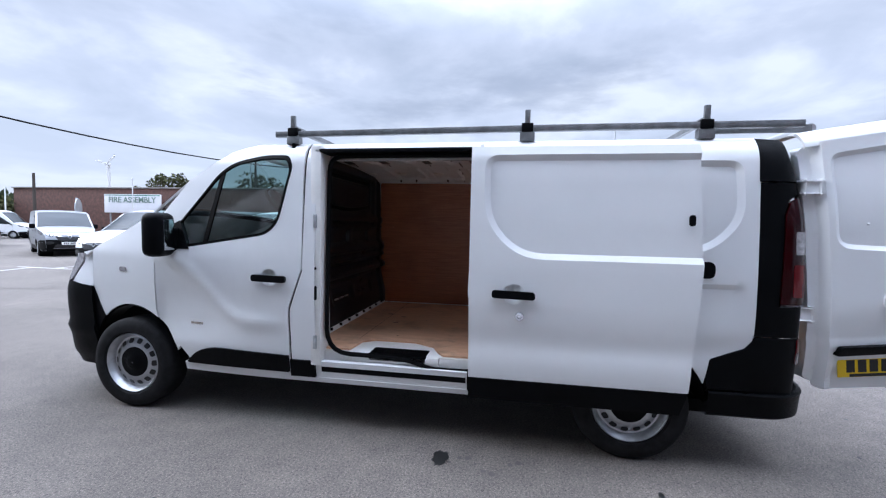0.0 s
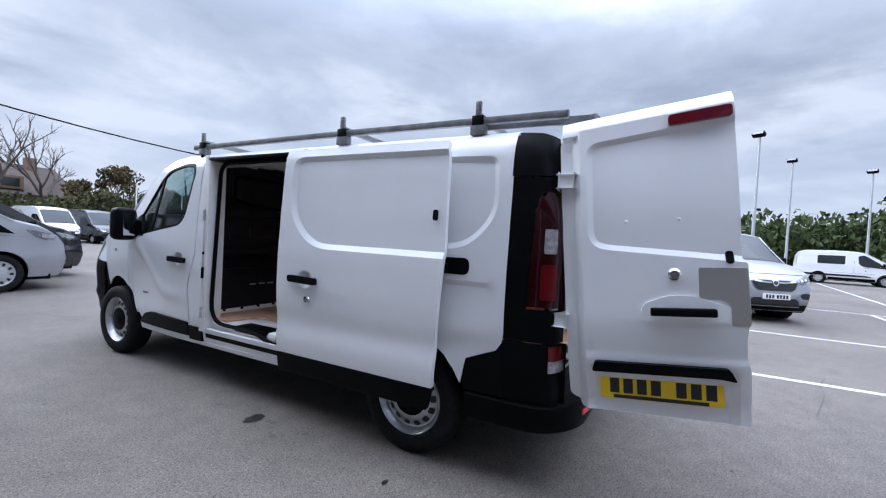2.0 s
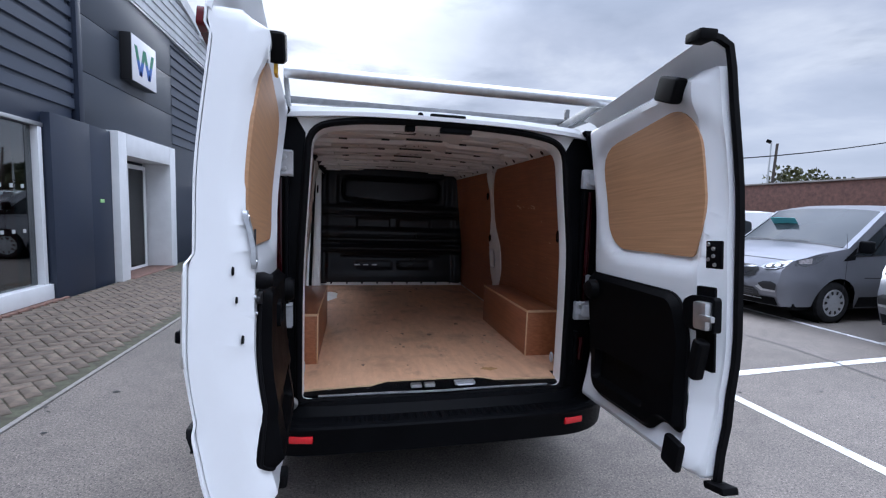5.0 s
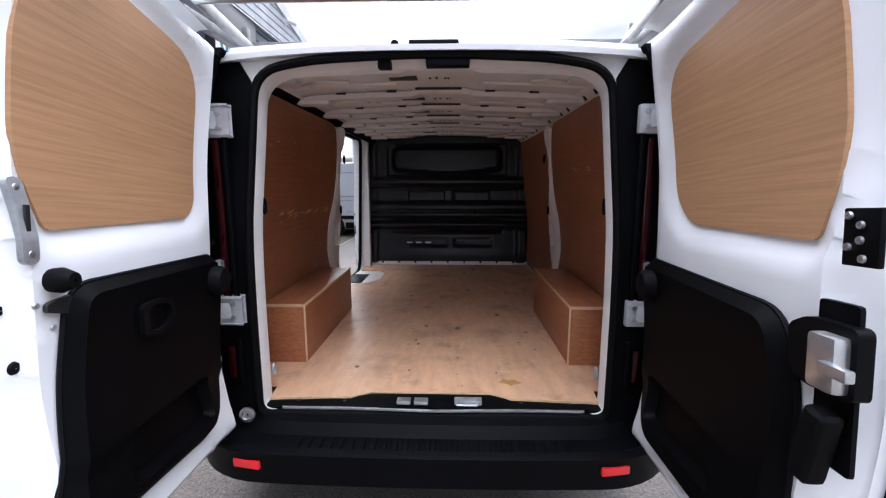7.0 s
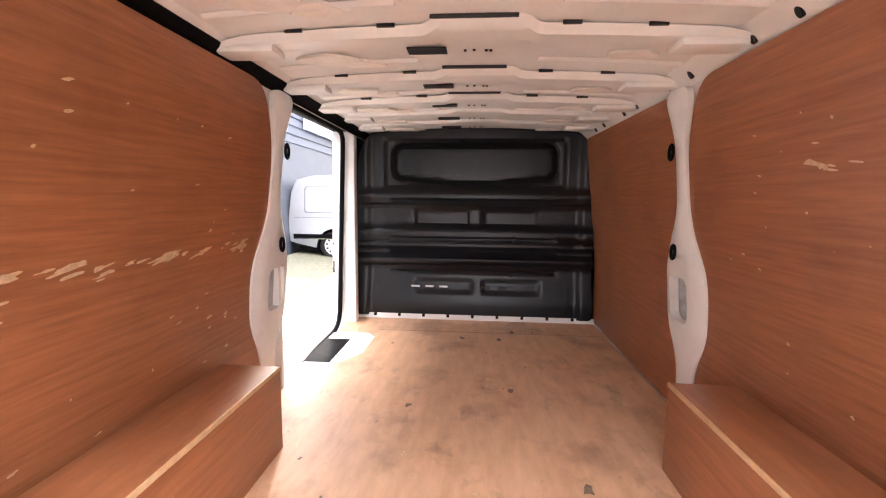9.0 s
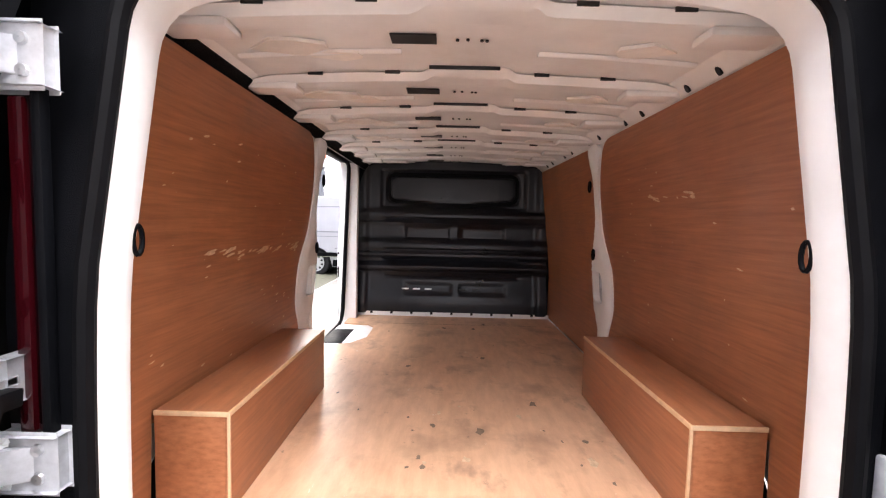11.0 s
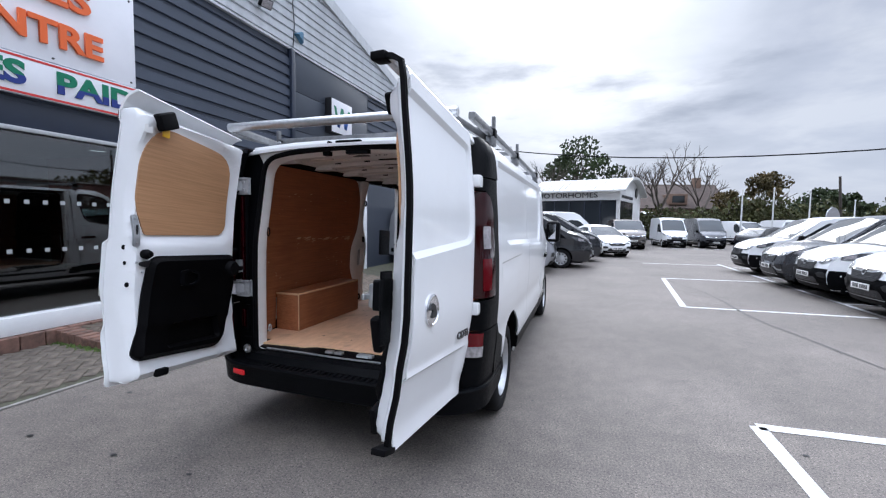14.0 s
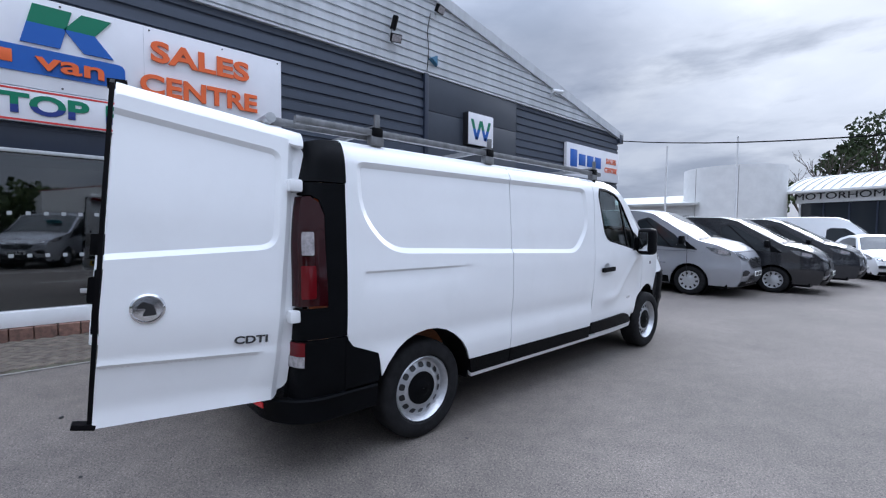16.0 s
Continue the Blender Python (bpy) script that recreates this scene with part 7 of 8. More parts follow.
part("cover", rotated(cyl((0, 0, 0), (0.09, 0, 0), 0.16, 0.12, seg=3, bevel=0.01), pose(0, 0, 0, 90, 0, 0)), mat("alarm_blue", (0.05, 0.16, 0.26), 0.4), al)
cb = thing("wall_cable", pose(0, 0, 0), "thin cable running up the cladding", "cable")
part("wire", sweep([(FX + 0.07, 5.02, 4.85), (FX + 0.075, 5.06, 5.3), (FX + 0.07, 5.02, 5.7), (FX + 0.075, 5.1, 6.1)], circle(0.008, 6), up=(1, 0, 0)), BLACK, cb)

# ---- parked vehicles ----
PAINT = {
    "white": WHITE,
    "silver": mat("silver_paint", (0.38, 0.39, 0.42), 0.34, metal=0.5, coat=0.3, var=0.03, scale=3),
    "grey": mat("grey_paint", (0.20, 0.205, 0.23), 0.34, metal=0.5, coat=0.3, var=0.04, scale=3),
    "black": mat("black_paint", (0.012, 0.013, 0.016), 0.22, coat=0.8, var=0.1, scale=3),
    "darkgrey": mat("dark_grey_paint", (0.035, 0.038, 0.045), 0.25, metal=0.4, coat=0.8, var=0.05, scale=3),
    "brown": mat("brown_paint", (0.10, 0.085, 0.075), 0.28, metal=0.4, coat=0.7, var=0.05, scale=3),
}
HUBCAP = mat("silver_hubcap", (0.55, 0.56, 0.58), 0.32, metal=0.6, var=0.06, scale=20)
CARGLASS = mat("tinted_car_glass", (0.030, 0.036, 0.040), 0.06, spec=0.42)
SIDEGLASS = mat("dark_side_glass", (0.018, 0.022, 0.025), 0.05, spec=0.5)
LAMP_IN = mat("lamp_reflector", (0.30, 0.31, 0.33), 0.15, metal=0.8, var=0.3, scale=30)
TEAL = mat("teal_price_card", (0.10, 0.42, 0.45), 0.5)

KINDS = {
    # length, width, axles from the front, tyre radius, profile rear to front, first and last profile index of the screen, belt height, cab window, rear window
    "small": (4.40, 1.84, (-0.92, -3.70), 0.325, [(-4.38, 0.42), (-4.40, 0.80), (-4.34, 1.40), (-4.22, 1.72), (-3.9, 1.81), (-3.0, 1.845), (-2.2, 1.83), (-1.80, 1.755), (-1.42, 1.46), (-1.02, 1.17), (-0.55, 1.09), (-0.20, 0.97), (-0.05, 0.82), (0.0, 0.58), (-0.03, 0.40), (-0.12, 0.24)], 7, 9, 1.10,
              [(-2.20, 1.11), (-2.36, 1.24), (-2.36, 1.58), (-1.98, 1.66), (-1.42, 1.28), (-1.16, 1.06)]),
    "mid": (5.0, 1.98, (-0.98, -3.92), 0.335, [(-4.98, 0.42), (-5.0, 0.90), (-4.93, 1.60), (-4.80, 1.88), (-4.5, 1.95), (-3.2, 1.985), (-2.2, 1.96), (-1.82, 1.88), (-1.32, 1.56), (-0.82, 1.26), (-0.45, 1.17), (-0.16, 1.02), (-0.04, 0.85), (0.0, 0.58), (-0.03, 0.40), (-0.12, 0.25)], 7, 9, 1.16,
            [(-1.98, 1.15), (-2.14, 1.29), (-2.18, 1.70), (-1.92, 1.77), (-1.32, 1.38), (-1.02, 1.08)]),
    "large": (6.0, 2.0, (-1.0, -4.66), 0.345, [(-5.98, 0.45), (-6.0, 1.0), (-5.94, 2.2), (-5.82, 2.52), (-5.4, 2.60), (-3.2, 2.62), (-2.3, 2.58), (-1.88, 2.40), (-1.42, 1.92), (-0.98, 1.45), (-0.60, 1.32), (-0.18, 1.16), (-0.05, 0.95), (0.0, 0.62), (-0.03, 0.42), (-0.12, 0.26)], 7, 9, 1.34,
              [(-2.70, 1.38), (-2.66, 1.98), (-2.5, 2.06), (-2.0, 2.04), (-1.42, 1.60), (-1.15, 1.36)]),
    "hatch": (4.0, 1.74, (-0.82, -3.33), 0.305, [(-3.97, 0.38), (-4.0, 0.62), (-3.92, 0.90), (-3.70, 1.08), (-3.25, 1.36), (-2.6, 1.47), (-2.1, 1.47), (-1.72, 1.40), (-1.30, 1.17), (-0.88, 0.97), (-0.50, 0.89), (-0.18, 0.78), (-0.04, 0.66), (0.0, 0.50), (-0.03, 0.34), (-0.12, 0.2)], 7, 9, 0.92,
              [(-3.30, 0.98), (-2.95, 1.28), (-2.4, 1.38), (-1.85, 1.35), (-1.35, 1.06), (-1.15, 0.94)]),
    "pickup": (5.2, 1.85, (-0.95, -4.05), 0.37, [(-5.2, 0.55), (-5.22, 0.80), (-5.20, 1.08), (-5.12, 1.14), (-3.75, 1.16), (-3.45, 1.62), (-2.6, 1.80), (-2.2, 1.76), (-1.75, 1.45), (-1.35, 1.20), (-0.60, 1.12), (-0.20, 1.02), (-0.05, 0.85), (0.0, 0.62), (-0.03, 0.45), (-0.12, 0.32)], 7, 9, 1.12,
               [(-3.45, 1.14), (-3.25, 1.52), (-2.9, 1.66), (-2.25, 1.66), (-1.80, 1.38), (-1.55, 1.16)]),
}
car_wheels = {}


def car_wheel(r):
    if r not in car_wheels:
        w = new("wheel")
        h = 0.10
        part("tyre", lathe([(r * 0.64, h * 0.85), (r * 0.72, h), (r * 0.88, h * 0.98), (r * 0.98, h * 0.75), (r, h * 0.4), (r, -h * 0.4), (r * 0.98, -h * 0.75), (r * 0.85, -h), (r * 0.5, -h * 0.9)], 32), TYRE, w)
        part("hubcap", lathe([(r * 0.655, h * 0.82), (r * 0.64, h * 0.95), (r * 0.50, h * 0.80), (r * 0.30, h * 0.92), (r * 0.12, h), (0.003, h)], 32), HUBCAP, w)
        for k in range(10):
            a = 2 * math.pi * k / 10
            part("hubcap_slot", sheet(rounded([(-r * 0.05, r * 0.40), (-r * 0.075, r * 0.57), (r * 0.075, r * 0.57), (r * 0.05, r * 0.40)], r * 0.03, 2), (), 1, lambda u, v, a=a: (h * (0.93 if v < r * 0.5 else 0.905), v * math.cos(a) - u * math.sin(a), v * math.sin(a) + u * math.cos(a)), 0), INK, w)
        w.matrix_world = pose(0, 0, -60)
        car_wheels[r] = w
    return car_wheels[r]


def vehicle(kind, colour, x, y, heading, label, category="van", dark_nose=True, bars=False, card=False, crew=False, group="parked vehicles", size=0.90):
    """A parked vehicle with its nose at (x, y), pointing along heading (degrees from +y, anticlockwise)."""
    L, W_, axles, r, prof, s0, s1, belt, cabwin = KINDS[kind]
    hw = W_ / 2
    v = thing("parked_car" if category == "car" else "parked_van" if category == "van" else "pickup_truck", pose(x, y, 0, 0, 0, heading) @ Matrix.Scale(size, 4), label, category, group)
    paint = PAINT[colour]
    top_z = max(p[1] for p in prof)

    def width(yy, z):
        w = hw
        w -= 0.24 * max(0.0, (yy + 0.95) / 0.95) ** 2.2 * hw
        w -= 0.05 * max(0.0, (-L + 0.5 - yy) / 0.5) ** 2
        if z > belt:
            w -= (0.10 if kind != "hatch" else 0.26) * (z - belt) / (top_z - belt) * (1.0 if kind in ("hatch", "pickup") else 0.75)
            if yy > -2.2:
                w -= 0.05 * (z - belt) * (yy + 2.2)
        w -= 0.05 * smooth01((0.55 - z) / 0.35)
        w += 0.012 * math.exp(-((z - 0.62) / 0.10) ** 2)
        return w

    def wrap(u, t):
        f = min(len(prof) - 1.001, max(0.0, t))
        i = int(f)
        f -= i
        yy, z = prof[i][0] + (prof[i + 1][0] - prof[i][0]) * f, prof[i][1] + (prof[i + 1][1] - prof[i][1]) * f
        w = width(yy, z)
        round_ = 1 - abs(u) ** 3
        bowf = 0.10 * round_ * smooth01((t - s0) / 1.0)
        bowr = -0.05 * round_ * smooth01((3.5 - t) / 1.5)
        crown = 0.05 * round_ * smooth01((t - 2.5) / 1.5) * smooth01((11.5 - t) / 1.5)
        return (u * w * (1 - 0.0), yy + bowf + bowr, z + crown)

    def strip(name, u0, u1, t0, t1, material, parent=v, lift=0.0, step=0.34, label=""):
        def pl(u, t):
            p = Vector(wrap(u, t))
            if lift:
                a, c = Vector(wrap(u, t + 0.05)), Vector(wrap(u, t - 0.05))
                n = (a - c).cross(Vector((1, 0, 0)))
                n.normalize()
                p -= n * lift * -1 if n.z * 0 + n.dot(Vector((0, 1, 0.6)) if t > 5 else Vector((0, -1, 0.6))) > 0 else n * lift
            return p
        return part(name, sheet([(u0, t0), (u1, t0), (u1, t1), (u0, t1)], (), step, pl, 0), material, parent, label)

    def patch(name, poly, material, lift, parent=v):
        """A shaped piece lying on the nose, lifted clear of it."""
        def pl(u, t):
            a, c = Vector(wrap(u, t + 0.05)), Vector(wrap(u, t - 0.05))
            n = Vector((0, -(a - c).z, (a - c).y)).normalized()
            e = Vector(wrap(min(1, u + 0.02), t)) - Vector(wrap(max(-1, u - 0.02), t))
            n = (n - e * (n.dot(e) / e.length_squared)).normalized()
            return Vector(wrap(u, t)) + n * (lift if n.y > 0 else -lift)
        return part(name, sheet([(u, t) for u, t in poly], (), 0.12, pl, 0), material, parent)
    bumper_col = BLACK if dark_nose else paint
    strip("rear_end", -1, 1, 0, 3, paint)
    strip("roof", -1, 1, 3, s0, paint)
    strip("windscreen", -1, 1, s0, s1, CARGLASS)
    strip("bonnet", -1, 1, s1, 12.55, paint)
    strip("front_bumper", -1, 1, 12.55, 15, bumper_col)
    strip("bumper_lip", -0.97, 0.97, 14.1, 14.9, BLACK, lift=0.012)
    strip("bonnet_edge", -0.97, 0.97, 11.05, 11.10, INK, lift=0.003)
    strip("scuttle", -0.93, 0.93, s1 - 0.06, s1 + 0.06, INK, lift=0.006)
    for u in (-0.45, 0.30):
        strip("wiper", u, u + 0.55, s1 - 0.13, s1 - 0.10, INK, lift=0.015)
    for u in (-0.985, 0.985):
        strip("screen_pillar", u - 0.035, u + 0.035, s0, s1, paint, lift=0.006)
    grille = patch("grille", [(-0.60, 12.02), (-0.52, 12.55), (-0.42, 12.72), (0.42, 12.72), (0.52, 12.55), (0.60, 12.02), (0.42, 11.82), (-0.42, 11.82)], INK, 0.012)
    for t in (12.24, 12.36, 12.48, 12.60):
        strip("grille_slat", -0.50 + (t - 12.24) * 0.2, 0.50 - (t - 12.24) * 0.2, t, t + 0.03, DCHROME, grille, lift=0.016)
    for s in (-1, 1):
        patch("grille_wing", [(s * 0.09, 12.02), (s * 0.09, 12.12), (s * 0.30, 12.10), (s * 0.56, 11.98), (s * 0.44, 11.92), (s * 0.28, 12.02)], CHROME, 0.018, grille)
    patch("badge", [(0.078 * math.cos(a * 0.449), 12.07 + 0.30 * math.sin(a * 0.449)) for a in range(14)], CHROME, 0.022, grille)
    patch("badge_centre", [(0.052 * math.cos(a * 0.449), 12.07 + 0.20 * math.sin(a * 0.449)) for a in range(14)], DCHROME, 0.026, grille)
    intake = patch("lower_grille", [(-0.56, 13.42), (-0.66, 13.75), (-0.70, 14.25), (0.70, 14.25), (0.66, 13.75), (0.56, 13.42)], INK, 0.012)
    for t in (13.6, 13.78, 13.96):
        strip("grille_slat", -0.58, 0.58, t, t + 0.05, DCHROME, intake, lift=0.016)
    strip("bumper_trim", -0.72, 0.72, 14.30, 14.38, STEEL, lift=0.016)
    for s in (-1, 1):
        def on_side(yy, z, s=s, o=0.0):
            return (s * (width(yy, z) + o), yy, z)
        low = [p for p in prof]
        outline = low + [(axles[0] + 0.39, 0.26)] + arc(axles[0], r + 0.01, r + 0.055, 8, 172, 10) + [(axles[0] - 0.42, 0.24), (axles[1] + 0.42, 0.24)] + arc(axles[1], r + 0.01, r + 0.055, 8, 172, 10) + [(axles[1] - 0.42, 0.28)]
        part("side", sheet(outline, (), 0.11, on_side, 0), paint, v)
        win_ = sheet(rounded(cabwin, 0.05), (), 0.2, lambda yy, z, f=on_side: f(yy, z, o=0.004), 0)
        part("window_surround", sheet(rounded([(cx_ + (px_ - cx_) * 1.05, cz_ + (pz_ - cz_) * 1.09) for cx_, cz_ in ((sum(q[0] for q in cabwin) / len(cabwin), sum(q[1] for q in cabwin) / len(cabwin)),) for px_, pz_ in cabwin], 0.06), (), 0.2, lambda yy, z, f=on_side: f(yy, z, o=0.003), 0), INK, v)
        part("side_window", win_, SIDEGLASS, v)
        if kind in ("mid", "large"):
            part("side_moulding", sheet(rounded([(-L + 0.12, 0.50), (-L + 0.12, 0.61), (axles[0] - 0.85, 0.60), (axles[0] - 0.55, 0.52)], 0.02), (), 0.3, lambda yy, z, f=on_side: f(yy, z, o=0.014), 0), BLACK, v, "black rubbing strip")
            part("moulding_edge", sheet([(-L + 0.12, 0.485), (-L + 0.12, 0.502), (axles[0] - 0.55, 0.520), (axles[0] - 0.55, 0.505)], (), 0.3, lambda yy, z, f=on_side: f(yy, z, o=0.017), 0), CHROME, v)
            # on silver, the crease's shade is painted as a darker grey strip
            part("body_crease", sheet([(-L + 0.15, 0.985), (-L + 0.15, 1.0), (-1.0, 1.02), (-0.6, 0.985), (-1.0, 1.008)], (), 0.3, lambda yy, z, f=on_side: f(yy, z, o=0.004), 0), PAINT["grey"] if colour == "silver" else paint, v)
            # swage outline as a flat ring, its shade painted grey on silver
            b = sheet(rounded([(-4.6, 1.10), (-4.6, 1.72), (-2.62, 1.76), (-2.58, 1.10)], 0.08), (rounded([(-4.57, 1.125), (-4.57, 1.70), (-2.645, 1.738), (-2.607, 1.125)], 0.07),), 0.3, lambda yy, z, f=on_side: f(yy, z, o=0.003), 0)
            part("panel_swage", b, PAINT["grey"] if colour == "silver" else paint, v)
        part("door_lock", sheet([(cabwin[0][0] + 0.12 + 0.025 * math.cos(k_ * 0.785), belt - 0.27 + 0.025 * math.sin(k_ * 0.785)) for k_ in range(8)], (), 1, lambda yy, z, f=on_side: f(yy, z, o=0.006), 0), INK, v)
        part("mirror_base", sheet([(cabwin[-1][0] - 0.02, belt - 0.10), (cabwin[-1][0] + 0.22, belt - 0.12), (cabwin[-1][0] - 0.06, belt + 0.10)], (), 1, lambda yy, z, f=on_side: f(yy, z, o=0.008), 0), BLACK, v)
        if kind != "hatch":
            q0, q1 = cabwin[-1], cabwin[3]
            part("window_bar", sheet([(q0[0] - 0.32, q0[1]), (q0[0] - 0.36, q0[1]), (q1[0] - 0.10, q1[1] - 0.02), (q1[0] - 0.06, q1[1] - 0.03)], (), 0.3, lambda yy, z, f=on_side: f(yy, z, o=0.007), 0), BLACK, v)
        if crew:
            part("side_window", sheet(rounded([(-4.0, belt + 0.05), (-4.0, top_z - 0.28), (-2.75, top_z - 0.26), (-2.75, belt + 0.05)], 0.05), (), 0.3, lambda yy, z, f=on_side: f(yy, z, o=0.004), 0), SIDEGLASS, v)
        bz = 0.66 if kind != "hatch" else 0.52
        part("bumper_side", sheet(rounded([(axles[0] + r + 0.075, 0.27), (axles[0] + r + 0.06, bz - 0.06), (-0.30, bz), (-0.035, bz), (-0.015, 0.50), (-0.06, 0.33), (-0.12, 0.25)], 0.02), (), 0.2, lambda yy, z, f=on_side: f(yy, z, o=0.007), 0), bumper_col, v)
        hz = prof[11][1]
        hl_ = part("headlamp_side", sheet(rounded([(-0.19, hz - 0.08), (-0.21, hz + 0.0), (-0.46, hz + 0.075), (-0.66, hz + 0.10), (-0.52, hz - 0.02), (-0.34, hz - 0.09)], 0.02), (), 0.2, lambda yy, z, f=on_side: f(yy, z, o=0.006), 0), LAMP_IN, v)
        part("lamp_lens", sheet(rounded([(-0.23, hz - 0.05), (-0.24, hz - 0.0), (-0.42, hz + 0.05), (-0.42, hz - 0.04)], 0.02), (), 0.2, lambda yy, z, f=on_side: f(yy, z, o=0.009), 0), CLEAR, hl_)
        # waist crease shading painted as a line: metallic on silver, else black
        part("waist_crease", sheet([(axles[1] + 0.5, 0.70), (axles[1] + 0.5, 0.708), (axles[0] - 0.5, 0.725), (axles[0] - 0.5, 0.715)], (), 0.4, lambda yy, z, f=on_side: f(yy, z, o=0.003), 0), LAMP_IN if colour == "silver" else BLACK, v)
        for a, c in ((-1.02, -1.030), (cabwin[2][0] - 0.17, cabwin[2][0] - 0.18)):
            part("shut_line", sheet([(a, 0.42), (a, belt + 0.3), (c, belt + 0.3), (c, 0.42)], (), 0.3, lambda yy, z, f=on_side: f(yy, z, o=0.003), 0), INK, v)
        part("sill_trim", sheet([(axles[1] + 0.42, 0.25), (axles[1] + 0.44, 0.42), (axles[0] - 0.45, 0.42), (axles[0] - 0.42, 0.25)], (), 0.3, lambda yy, z, f=on_side: f(yy, z, o=0.008), 0.0), BLACK, v)
        part("door_handle", sheet(rounded([(cabwin[0][0] + 0.06, belt - 0.10), (cabwin[0][0] + 0.06, belt - 0.06), (cabwin[0][0] + 0.24, belt - 0.06), (cabwin[0][0] + 0.24, belt - 0.10)], 0.015), (), 0.3, lambda yy, z, f=on_side: f(yy, z, o=0.02), 0.015), bumper_col, v)
        mz = belt + 0.10
        part("door_mirror", rotated(box(-0.09, 0.09, -0.05, 0.05, -0.09, 0.10, 0.04, 3), pose(s * (width(-1.35, mz) + 0.10), cabwin[-1][0] - 0.10, mz)), BLACK, v)
        lamp_ = patch("headlamp", [(s * 0.60, 11.98), (s * 0.64, 11.66), (s * 0.80, 11.30), (s * 0.985, 10.98), (s * 0.99, 11.70), (s * 0.90, 12.00), (s * 0.74, 12.12)], LAMP_IN, 0.010)
        patch("lamp_housing", [(s * 0.66, 11.90), (s * 0.69, 11.72), (s * 0.82, 11.55), (s * 0.94, 11.50), (s * 0.95, 11.76), (s * 0.86, 11.96), (s * 0.74, 12.02)], INK, 0.013, lamp_)
        for uc in (0.74, 0.86):
            patch("lamp_bulb", [(s * (uc + 0.045 * math.cos(a * 0.785)), 11.80 + 0.14 * math.sin(a * 0.785) - (uc - 0.74)) for a in range(8)], CHROME, 0.017, lamp_)
        pod = patch("fog_recess", [(s * 0.66, 13.02), (s * 0.72, 13.40), (s * 0.97, 13.46), (s * 0.985, 12.96), (s * 0.88, 12.82), (s * 0.74, 12.86)], INK, 0.010)
        patch("fog_trim", [(s * 0.60, 13.30), (s * 0.72, 13.62), (s * 0.975, 13.62), (s * 0.975, 13.48), (s * 0.76, 13.46), (s * 0.67, 13.16)], STEEL if not dark_nose else BLACK, 0.014, pod)
        strip("tail_lamp", 0.88 if s > 0 else -0.99, 0.99 if s > 0 else -0.88, 1.2, 2.4, RED, lift=0.01)
        for ay in axles:
            w = copy_thing(car_wheel(r), pose(s * (hw - 0.13), ay, r, 40 * ay, 0, 0 if s > 0 else 180))
            w.parent = v
            b = lathe([(r + 0.05, 0.05), (r + 0.05, -0.35), (0.01, -0.35)], 24)
            part("arch_liner", rotated(b, pose(s * (hw - 0.12), ay, r + 0.01, 0, 0, 0 if s > 0 else 180)), RUBBER, v)
    pz = 0.535 if kind != "hatch" else 0.42
    yf = wrap(0, 13.0)[1]
    plt = part("number_plate", box(-0.26, 0.26, yf + 0.012, yf + 0.024, pz - 0.055, pz + 0.055, 0.003), PLATE_W, v)
    for k in range(7):
        xx = -0.215 + k * 0.058 + (0.03 if k > 3 else 0)
        part("plate_bar", box(xx, xx + 0.038, yf + 0.0235, yf + 0.0265, pz - 0.035, pz + 0.035), INK, plt)
    part("underbody", box(-hw * 0.85, hw * 0.85, -L + 0.2, -0.25, 0.2, 0.30), RUBBER, v)
    if bars:
        for yy in (-2.3, -3.5):
            part("roof_bar", sweep([(-hw * 0.86, yy, top_z + 0.08), (hw * 0.86, yy, top_z + 0.08)], rect(0.05, 0.03)), ALU, v)
            for s in (-1, 1):
                part("bar_foot", box(s * hw * 0.78 - 0.04, s * hw * 0.78 + 0.04, yy - 0.03, yy + 0.03, top_z - 0.03, top_z + 0.07, 0.01), BLACK, v)
    if card:
        p = wrap(-0.35, s0 + 0.9)
        part("price_card", rotated(box(-0.22, 0.22, -0.002, 0.002, -0.09, 0.09), pose(0.35 * hw, p[1] + 0.035, p[2] + 0.02, -42, 0, 0)), TEAL, v)
    return v


vehicle("small", "silver", 7.38, -2.30, 114, "silver small van with roof bars parked in the row", dark_nose=False, bars=True, card=True, size=1.0)
vehicle("small", "grey", 5.95, 1.32, 90, "grey small van parked nose out in the row", dark_nose=False, size=1.0)
vehicle("small", "grey", 5.56, 3.66, 91, "grey small van with teal price card in its screen", dark_nose=False, card=True, size=0.95)
vehicle("small", "white", 5.80, 6.38, 90, "white small van with black bumper parked nose out")
vehicle("small", "white", 5.80, 8.28, 90, "white small van beside a dark one in the row")
vehicle("small", "darkgrey", 5.72, 9.92, 90, "dark grey small van parked nose out in the row", dark_nose=False)
vehicle("small", "white", 5.86, 12.58, 92, "white small van at the end of the row")
vehicle("small", "silver", 9.3, 17.7, 148, "silver small van with black bumper facing the yard")
vehicle("small", "white", 11.6, 0.45, 118, "white van parked behind the roof-barred silver one", dark_nose=True, group="far bays", size=1.0)
vehicle("mid", "silver", 0.60, 10.40, -90, "silver panel van parked across the yard", dark_nose=False, size=0.97)
vehicle("mid", "black", 1.62, 12.35, -88, "black panel van parked beside a silver one", dark_nose=False)
vehicle("mid", "darkgrey", 2.0, 14.9, -88, "dark panel van behind the black one", dark_nose=False)
vehicle("hatch", "white", 2.75, 16.9, 202, "white hatchback car facing the yard", "car", dark_nose=False)
vehicle("large", "white", 2.6, 21.5, -88, "long white panel van before the motorhome showroom", dark_nose=False, size=0.76)
vehicle("small", "brown", 4.0, 23.3, 186, "brown people carrier van facing the yard", dark_nose=False)
vehicle("large", "white", 6.9, 41.0, 182, "white high-roof van in the back row", group="back row of vans", size=1.0)
